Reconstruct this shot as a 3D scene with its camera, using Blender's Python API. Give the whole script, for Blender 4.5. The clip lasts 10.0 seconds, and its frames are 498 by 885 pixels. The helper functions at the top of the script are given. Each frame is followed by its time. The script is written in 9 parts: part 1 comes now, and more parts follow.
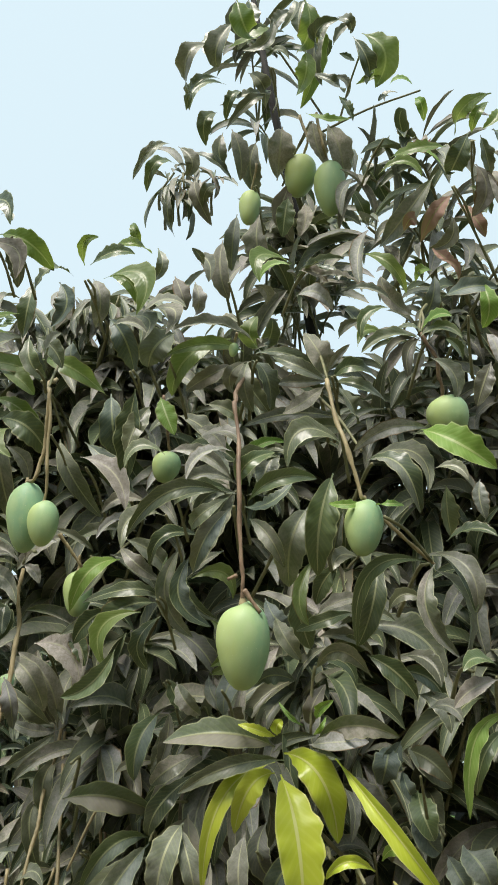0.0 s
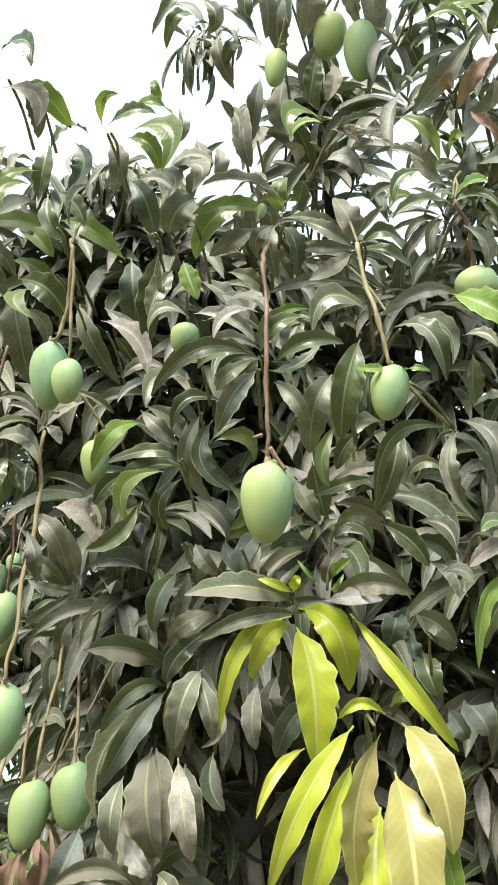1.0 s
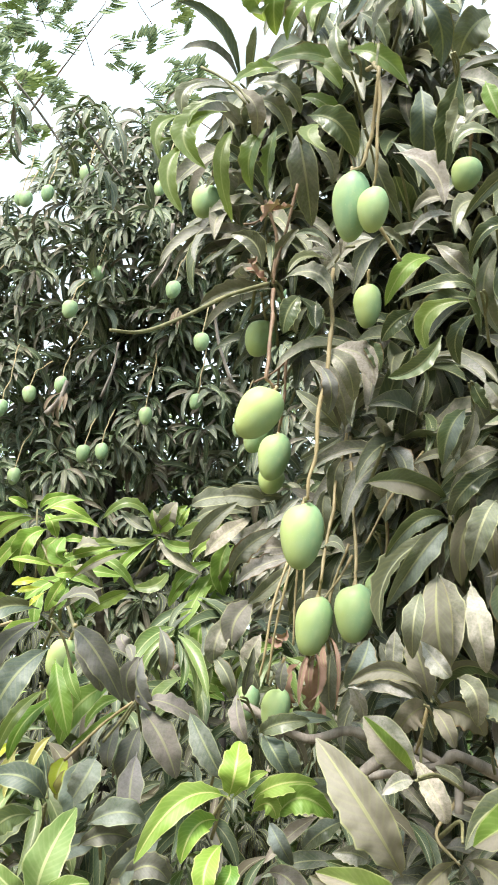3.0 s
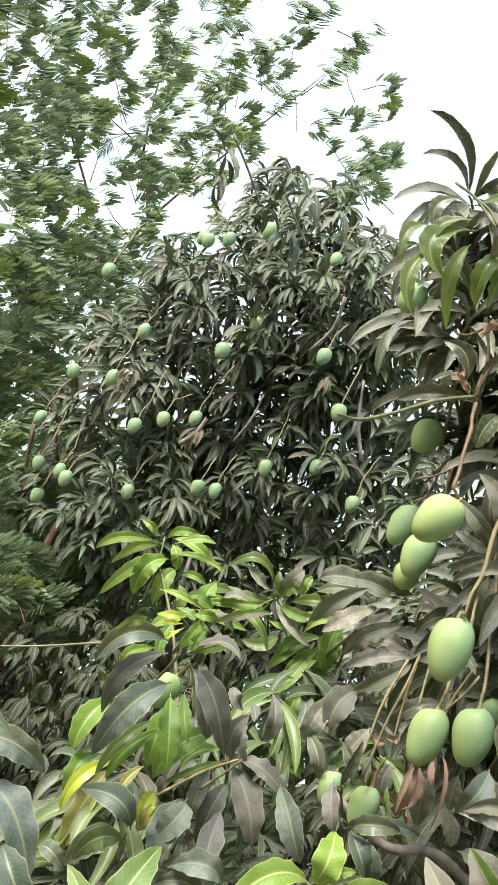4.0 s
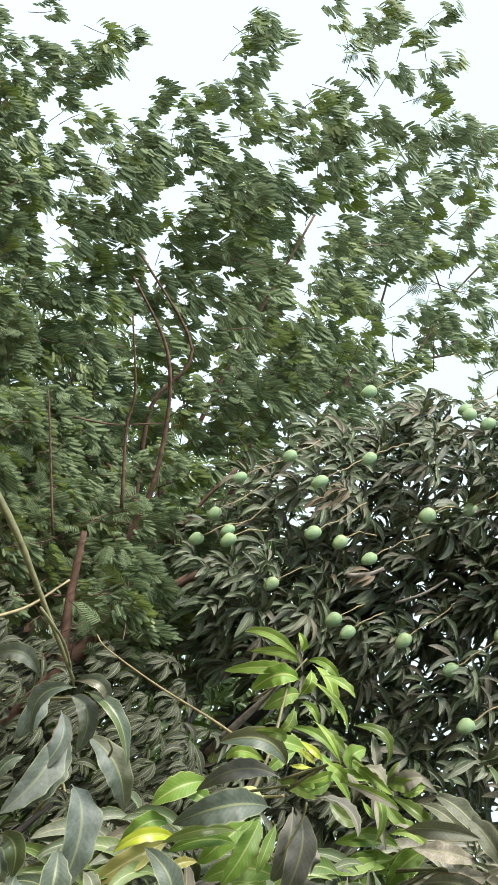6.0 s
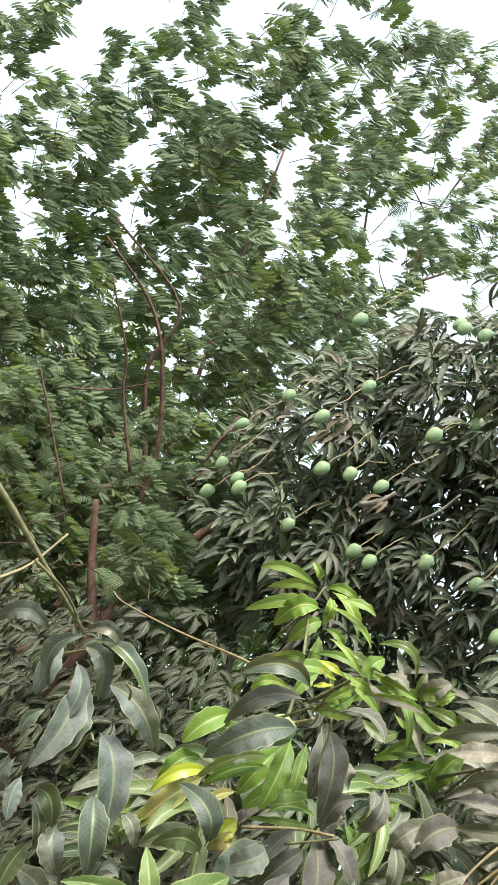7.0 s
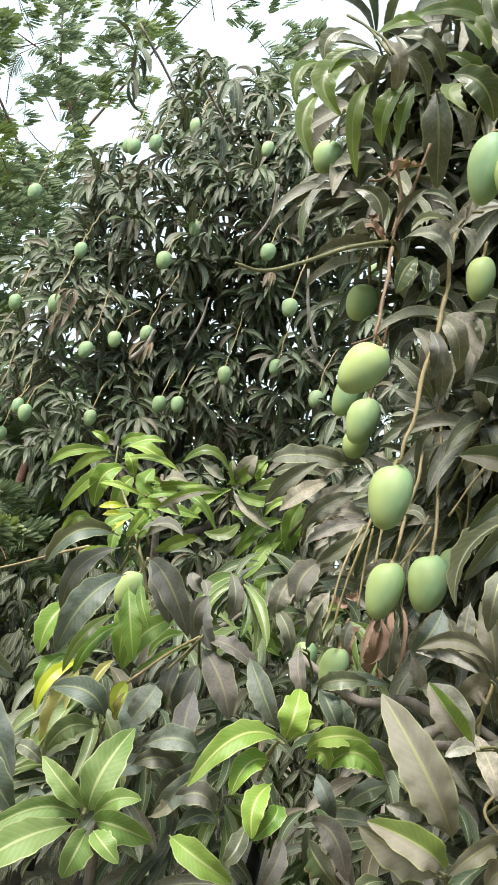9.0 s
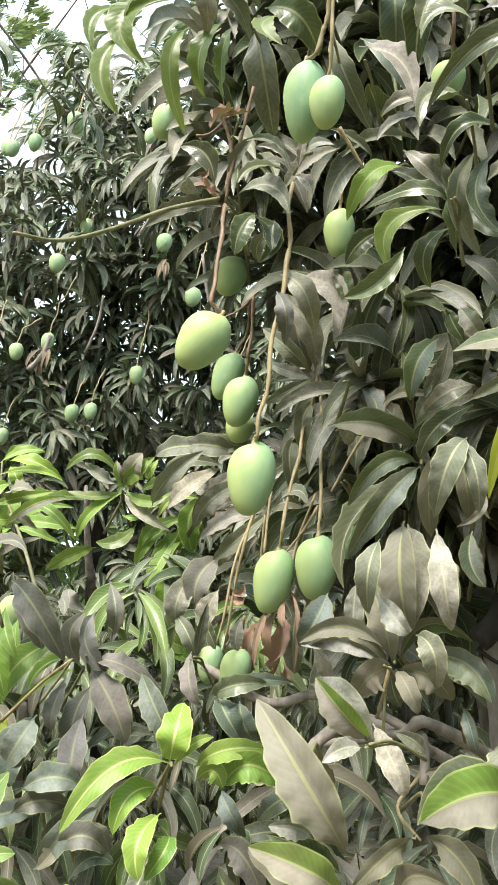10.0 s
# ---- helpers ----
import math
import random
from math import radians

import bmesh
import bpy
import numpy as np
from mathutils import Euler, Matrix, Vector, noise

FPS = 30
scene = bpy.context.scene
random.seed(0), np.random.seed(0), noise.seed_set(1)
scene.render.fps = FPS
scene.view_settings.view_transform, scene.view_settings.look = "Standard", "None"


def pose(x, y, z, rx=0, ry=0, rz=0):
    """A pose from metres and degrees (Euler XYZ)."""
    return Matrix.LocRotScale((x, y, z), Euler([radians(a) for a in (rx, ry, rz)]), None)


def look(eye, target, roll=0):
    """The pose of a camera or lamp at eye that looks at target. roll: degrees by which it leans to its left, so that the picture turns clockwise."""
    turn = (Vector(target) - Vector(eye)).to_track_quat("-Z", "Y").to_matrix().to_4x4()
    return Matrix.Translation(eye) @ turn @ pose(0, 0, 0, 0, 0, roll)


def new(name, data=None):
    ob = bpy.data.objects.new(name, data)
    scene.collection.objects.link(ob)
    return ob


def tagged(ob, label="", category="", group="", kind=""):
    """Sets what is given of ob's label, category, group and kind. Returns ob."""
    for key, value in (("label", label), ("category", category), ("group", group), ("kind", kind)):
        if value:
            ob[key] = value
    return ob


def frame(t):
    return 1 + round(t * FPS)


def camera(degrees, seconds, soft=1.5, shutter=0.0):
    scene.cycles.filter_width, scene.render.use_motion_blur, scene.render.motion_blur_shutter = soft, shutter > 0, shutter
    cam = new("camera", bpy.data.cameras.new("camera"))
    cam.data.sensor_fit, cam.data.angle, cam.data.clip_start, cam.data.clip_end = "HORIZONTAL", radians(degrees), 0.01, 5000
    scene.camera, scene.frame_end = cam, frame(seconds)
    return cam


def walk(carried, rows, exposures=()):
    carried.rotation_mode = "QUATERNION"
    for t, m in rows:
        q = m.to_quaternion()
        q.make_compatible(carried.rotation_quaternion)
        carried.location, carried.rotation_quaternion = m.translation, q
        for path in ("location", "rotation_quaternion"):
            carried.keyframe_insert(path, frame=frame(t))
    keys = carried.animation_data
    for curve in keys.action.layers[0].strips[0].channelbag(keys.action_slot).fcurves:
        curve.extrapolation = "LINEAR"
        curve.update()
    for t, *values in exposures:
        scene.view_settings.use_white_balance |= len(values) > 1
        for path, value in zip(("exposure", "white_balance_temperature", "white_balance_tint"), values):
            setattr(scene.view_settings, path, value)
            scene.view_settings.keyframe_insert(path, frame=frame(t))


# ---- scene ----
cam = camera(36.6, 10.0, soft=1.5, shutter=0.1)
METRES, EYE, TILT, LEAN, TURN = 1.2, 1.5, 35.0, 2.0, 0.0
ROWS = [
    (0.0, 0.0, 0.0, 0.0, 0.0, 0.0, -0.0),
    (0.5, -0.0262, 0.0049, -0.0302, -0.85, -3.97, -1.57),
    (1.0, -0.0301, -0.0017, -0.0461, -0.07, -7.31, -1.7),
    (1.5, -0.0433, -0.0091, -0.0707, 1.82, -10.84, -0.74),
    (2.0, -0.058, -0.0143, -0.1093, 4.3, -14.19, 0.58),
    (2.5, -0.0969, -0.0285, -0.1217, 8.33, -16.51, 1.51),
    (3.0, -0.1608, -0.0501, -0.1127, 13.62, -15.87, 0.1),
    (4.5, -0.3247, -0.1549, -0.0884, 27.67, -11.28, -22.46),
    (5.0, -0.3664, -0.1898, -0.0998, 31.75, -9.71, -31.8),
    (5.5, -0.3893, -0.2158, -0.1087, 37.42, -9.86, -38.64),
    (6.0, -0.3944, -0.2402, -0.1189, 44.04, -13.99, -41.24),
    (7.5, -0.3244, -0.1564, -0.1373, 38.49, -17.08, -26.46),
    (8.0, -0.2813, -0.1382, -0.1348, 31.9, -16.3, -19.33),
    (8.5, -0.2398, -0.1082, -0.136, 25.57, -16.59, -12.0),
    (9.0, -0.1994, -0.0775, -0.1466, 20.12, -18.0, -5.6),
    (9.5, -0.1564, -0.03, -0.1645, 16.18, -18.91, -1.26),
    (10.0, -0.1, 0.0474, -0.1837, 14.91, -17.9, 0.19),
]
walk(cam, [(t, pose(0, 0, EYE, TILT, LEAN, TURN) @ pose(METRES * x, METRES * y, METRES * z, 90 + pitch, roll, yaw)) for t, x, y, z, yaw, pitch, roll in ROWS],
     exposures=[(0.0, -0.10), (0.3, 0.32), (0.7, 0.50), (1.5, 0.55), (2.0, 0.66), (2.5, 0.90), (4.3, 0.38), (5.5, 0.38), (6.0, 0.28), (7.5, 0.44), (8.0, 0.38), (9.0, 0.40), (9.5, 0.54), (10.0, 0.72)])

# ---- daylight: a bright hazy sky and a veiled sun ----
SUN_EL, SUN_AZ = 48.0, 196.0
world = bpy.data.worlds.new("hazy_sky")
scene.world = world
world.use_nodes = True
wn = world.node_tree.nodes
wl = world.node_tree.links
wn.clear()
w_out = wn.new("ShaderNodeOutputWorld")
w_bg = wn.new("ShaderNodeBackground")
w_sky = wn.new("ShaderNodeTexSky")
w_sky.sky_type = "NISHITA"
w_sky.sun_disc = False
w_sky.sun_elevation = radians(SUN_EL)
w_sky.sun_rotation = radians(SUN_AZ)
w_sky.dust_density = 4.0
w_sky.ozone_density = 1.0
w_mix = wn.new("ShaderNodeMix")
w_mix.data_type = "RGBA"
w_mix.inputs[0].default_value = 0.75
w_mix.inputs[7].default_value = (8.75, 10.6, 11.3, 1.0)
wl.new(w_sky.outputs[0], w_mix.inputs[6])
wl.new(w_mix.outputs[2], w_bg.inputs[0])
w_bg.inputs[1].default_value = 0.115
wl.new(w_bg.outputs[0], w_out.inputs[0])

sun_data = bpy.data.lights.new("sun", "SUN")
sun_data.energy = 4.8
sun_data.angle = radians(25)
sun_data.color = (1.0, 0.94, 0.86)
sun = new("sun", sun_data)
az = radians(SUN_AZ)
sun_dir = Vector((math.sin(az) * math.cos(radians(SUN_EL)), math.cos(az) * math.cos(radians(SUN_EL)), math.sin(radians(SUN_EL))))
sun.matrix_world = look(sun_dir * 30, (0, 0, 0))


# ---- materials ----
def nodes_of(name):
    m = bpy.data.materials.new(name)
    m.use_nodes = True
    nt = m.node_tree
    nt.nodes.clear()
    out = nt.nodes.new("ShaderNodeOutputMaterial")
    return m, nt.nodes, nt.links, out


def math_node(n, l, op, a, b=None, c=None):
    k = n.new("ShaderNodeMath")
    k.operation = op
    for i, v in enumerate((a, b, c)):
        if v is None:
            continue
        if isinstance(v, (int, float)):
            k.inputs[i].default_value = v
        else:
            l.new(v, k.inputs[i])
    return k.outputs[0]


def mix_colour(n, l, fac, a, b, mode="MIX"):
    k = n.new("ShaderNodeMix")
    k.data_type = "RGBA"
    k.blend_type = mode
    for i, v in ((0, fac), (6, a), (7, b)):
        if isinstance(v, (int, float)):
            k.inputs[i].default_value = v
        elif isinstance(v, tuple):
            k.inputs[i].default_value = (*v, 1.0)
        else:
            l.new(v, k.inputs[i])
    return k.outputs[2]


def smooth_range(n, l, v, a, b, lo=0.0, hi=1.0):
    k = n.new("ShaderNodeMapRange")
    k.interpolation_type = "SMOOTHSTEP"
    l.new(v, k.inputs[0])
    for i, x in enumerate((a, b, lo, hi)):
        k.inputs[i + 1].default_value = x
    return k.outputs[0]


def noise_node(n, l, vec, scale, detail=4.0, rough=0.55):
    k = n.new("ShaderNodeTexNoise")
    k.inputs["Scale"].default_value = scale
    k.inputs["Detail"].default_value = detail
    k.inputs["Roughness"].default_value = rough
    l.new(vec, k.inputs["Vector"])
    return k.outputs[0]


def leaf_material(name, dark, light, dust, dust_amount, glow, per_island=False, rough=0.31, veins=1.0, spread=0.45, brown=0.0, rib_tone=(0.30, 0.34, 0.10), floor=0.12):
    """Leaf blade: pale midrib and side veins by the blade's own UVs, tone per leaf, dust in patches, light through the blade."""
    m, n, l, out = nodes_of(name)
    uv = n.new("ShaderNodeUVMap")
    uv.uv_map = "blade"
    sep = n.new("ShaderNodeSeparateXYZ")
    l.new(uv.outputs[0], sep.inputs[0])
    u, v = sep.outputs[0], sep.outputs[1]
    off = math_node(n, l, "ABSOLUTE", math_node(n, l, "SUBTRACT", u, 0.5))
    if per_island:
        rnd = n.new("ShaderNodeNewGeometry").outputs["Random Per Island"]
    else:
        rnd = n.new("ShaderNodeObjectInfo").outputs["Random"]
    where = n.new("ShaderNodeNewGeometry").outputs["Position"]
    rnd2 = math_node(n, l, "FRACT", math_node(n, l, "MULTIPLY", rnd, 17.31))
    rnd3 = math_node(n, l, "FRACT", math_node(n, l, "MULTIPLY", rnd, 53.77))
    base = mix_colour(n, l, rnd, dark, light)
    patch = noise_node(n, l, where, 14.0, 5.0)
    fine = noise_node(n, l, where, 190.0, 4.0, 0.7)
    base = mix_colour(n, l, smooth_range(n, l, patch, 0.35, 0.7, 0.0, 0.45), base, light)
    # side veins
    run = math_node(n, l, "SUBTRACT", math_node(n, l, "MULTIPLY", v, 15.0), math_node(n, l, "MULTIPLY", off, 5.0))
    wave = math_node(n, l, "ADD", math_node(n, l, "MULTIPLY", math_node(n, l, "SINE", math_node(n, l, "MULTIPLY", run, 6.2832)), 0.25), 0.25)
    vein = smooth_range(n, l, wave, 0.28, 0.5, 0.0, 1.0)
    rib = smooth_range(n, l, off, 0.022, 0.048, 1.0, 0.0)
    tone = mix_colour(n, l, 0.75, base, rib_tone, "MIX")
    base = mix_colour(n, l, math_node(n, l, "MULTIPLY", vein, 0.17 * veins), base, tone)
    base = mix_colour(n, l, math_node(n, l, "MULTIPLY", rib, 0.9), base, tone)
    rim = smooth_range(n, l, off, 0.45, 0.475, 0.0, 0.85 * max(veins, 0.3))
    base = mix_colour(n, l, rim, base, tone)
    if brown:
        rnd4 = math_node(n, l, "FRACT", math_node(n, l, "MULTIPLY", rnd, 91.7))
        base = mix_colour(n, l, smooth_range(n, l, rnd4, 0.78, 0.9, 0.0, brown), base, (0.155, 0.115, 0.085))
    # dust
    d_amt = math_node(n, l, "MULTIPLY", smooth_range(n, l, patch, 0.30, 0.62, 0.25 + 0.5 * floor, 1.0),
                      math_node(n, l, "MULTIPLY", smooth_range(n, l, rnd2, 0.5 - spread, 0.5 + spread, floor, 1.0), dust_amount))
    mid = noise_node(n, l, where, 48.0, 5.0, 0.65)
    d_amt = math_node(n, l, "MULTIPLY", d_amt, smooth_range(n, l, fine, 0.3, 0.65, 0.55, 1.0))
    d_amt = math_node(n, l, "MULTIPLY", d_amt, smooth_range(n, l, mid, 0.32, 0.62, 0.5 + 0.4 * floor, 1.0))
    warm, cool = tuple(c * k for c, k in zip(dust, (1.05, 0.98, 0.92))), tuple(c * k for c, k in zip(dust, (0.96, 1.0, 1.09)))
    base = mix_colour(n, l, d_amt, base, mix_colour(n, l, rnd3, warm, cool))
    pale = tuple(min(0.6, 0.55 * c + 0.5 * d) for c, d in zip(rib_tone, dust))
    base = mix_colour(n, l, math_node(n, l, "MAXIMUM", math_node(n, l, "MULTIPLY", rib, 0.5), math_node(n, l, "MULTIPLY", rim, 0.45)), base, pale)
    # brown dry margin on some blades
    edge = math_node(n, l, "MULTIPLY", smooth_range(n, l, math_node(n, l, "ADD", off, math_node(n, l, "MULTIPLY", patch, 0.22)), 0.53, 0.62), smooth_range(n, l, rnd3, 0.75, 0.95))
    base = mix_colour(n, l, edge, base, (0.17, 0.10, 0.045))
    p = n.new("ShaderNodeBsdfPrincipled")
    l.new(base, p.inputs["Base Color"])
    l.new(math_node(n, l, "ADD", math_node(n, l, "MULTIPLY", d_amt, 0.4), math_node(n, l, "ADD", math_node(n, l, "MULTIPLY", patch, 0.2), rough - 0.1)), p.inputs["Roughness"])
    p.inputs["Specular IOR Level"].default_value = 0.55
    bump = n.new("ShaderNodeBump")
    bump.inputs["Strength"].default_value = 0.17
    bump.inputs["Distance"].default_value = 0.0016
    h = math_node(n, l, "ADD", math_node(n, l, "MULTIPLY", wave, -0.55 * veins), math_node(n, l, "MULTIPLY", fine, 0.25))
    h = math_node(n, l, "ADD", h, math_node(n, l, "MULTIPLY", rib, 0.8))
    l.new(h, bump.inputs["Height"])
    l.new(bump.outputs[0], p.inputs["Normal"])
    tr = n.new("ShaderNodeBsdfTranslucent")
    l.new(mix_colour(n, l, 0.35, base, (0.45, 0.58, 0.05)), tr.inputs[0])
    mx = n.new("ShaderNodeMixShader")
    mx.inputs[0].default_value = glow
    l.new(p.outputs[0], mx.inputs[1])
    l.new(tr.outputs[0], mx.inputs[2])
    l.new(mx.outputs[0], out.inputs[0])
    return m


def bark_material(name, a, b, scale=30.0, rough=0.85, bump_d=0.004):
    m, n, l, out = nodes_of(name)
    where = n.new("ShaderNodeNewGeometry").outputs["Position"]
    mp = n.new("ShaderNodeMapping")
    mp.inputs["Scale"].default_value = (1.0, 1.0, 0.35)
    l.new(where, mp.inputs[0])
    k1 = noise_node(n, l, mp.outputs[0], scale, 6.0, 0.65)
    k2 = noise_node(n, l, where, scale * 0.22, 3.0)
    c = mix_colour(n, l, smooth_range(n, l, k1, 0.35, 0.66), a, b)
    c = mix_colour(n, l, smooth_range(n, l, k2, 0.4, 0.75, 0.0, 0.5), c, (a[0] * 0.5, a[1] * 0.52, a[2] * 0.55))
    p = n.new("ShaderNodeBsdfPrincipled")
    l.new(c, p.inputs["Base Color"])
    p.inputs["Roughness"].default_value = rough
    bump = n.new("ShaderNodeBump")
    bump.inputs["Strength"].default_value = 0.8
    bump.inputs["Distance"].default_value = bump_d
    l.new(k1, bump.inputs["Height"])
    l.new(bump.outputs[0], p.inputs["Normal"])
    l.new(p.outputs[0], out.inputs[0])
    return m


def fruit_material(name, green, flush):
    """Unripe mango skin: yellow-green flanks into blue-green, pale lenticels, waxy bloom."""
    m, n, l, out = nodes_of(name)
    tc = n.new("ShaderNodeTexCoord").outputs["Object"]
    rnd = n.new("ShaderNodeObjectInfo").outputs["Random"]
    sep = n.new("ShaderNodeSeparateXYZ")
    l.new(tc, sep.inputs[0])
    big = noise_node(n, l, tc, 0.9, 2.0)
    mid = noise_node(n, l, tc, 5.0, 5.0, 0.6)
    side = math_node(n, l, "ADD", math_node(n, l, "MULTIPLY", sep.outputs[0], -0.55), math_node(n, l, "MULTIPLY", sep.outputs[2], -0.30))
    f = math_node(n, l, "ADD", math_node(n, l, "ADD", side, big), math_node(n, l, "MULTIPLY", rnd, 0.25))
    c = mix_colour(n, l, smooth_range(n, l, f, 0.3, 1.2), green, flush)
    c = mix_colour(n, l, smooth_range(n, l, mid, 0.42, 0.72, 0.0, 0.4), c, (0.43, 0.53, 0.27))
    vor = n.new("ShaderNodeTexVoronoi")
    vor.inputs["Scale"].default_value = 17.0
    l.new(tc, vor.inputs["Vector"])
    dots = smooth_range(n, l, vor.outputs["Distance"], 0.05, 0.16, 0.55, 0.0)
    c = mix_colour(n, l, dots, c, (0.55, 0.60, 0.33))
    scar = noise_node(n, l, tc, 11.0, 6.0, 0.75)
    c = mix_colour(n, l, smooth_range(n, l, scar, 0.70, 0.76, 0.0, 0.8), c, (0.09, 0.075, 0.03))
    p = n.new("ShaderNodeBsdfPrincipled")
    l.new(c, p.inputs["Base Color"])
    l.new(smooth_range(n, l, mid, 0.3, 0.7, 0.46, 0.64), p.inputs["Roughness"])
    p.inputs["Subsurface Weight"].default_value = 0.12
    p.inputs["Subsurface Radius"].default_value = (0.012, 0.016, 0.006)
    p.inputs["Subsurface Scale"].default_value = 1.0
    bump = n.new("ShaderNodeBump")
    bump.inputs["Strength"].default_value = 0.25
    bump.inputs["Distance"].default_value = 0.002
    l.new(mid, bump.inputs["Height"])
    l.new(bump.outputs[0], p.inputs["Normal"])
    l.new(p.outputs[0], out.inputs[0])
    return m


def ground_material():
    m, n, l, out = nodes_of("dry_soil")
    where = n.new("ShaderNodeNewGeometry").outputs["Position"]
    a = noise_node(n, l, where, 0.7, 5.0)
    b = noise_node(n, l, where, 22.0, 8.0, 0.7)
    c = mix_colour(n, l, smooth_range(n, l, b, 0.3, 0.7), (0.13, 0.095, 0.06), (0.24, 0.19, 0.125))
    c = mix_colour(n, l, smooth_range(n, l, a, 0.45, 0.65, 0.0, 0.7), c, (0.09, 0.105, 0.04))
    p = n.new("ShaderNodeBsdfPrincipled")
    l.new(c, p.inputs["Base Color"])
    p.inputs["Roughness"].default_value = 0.95
    bump = n.new("ShaderNodeBump")
    bump.inputs["Distance"].default_value = 0.02
    l.new(b, bump.inputs["Height"])
    l.new(bump.outputs[0], p.inputs["Normal"])
    l.new(p.outputs[0], out.inputs[0])
    return m


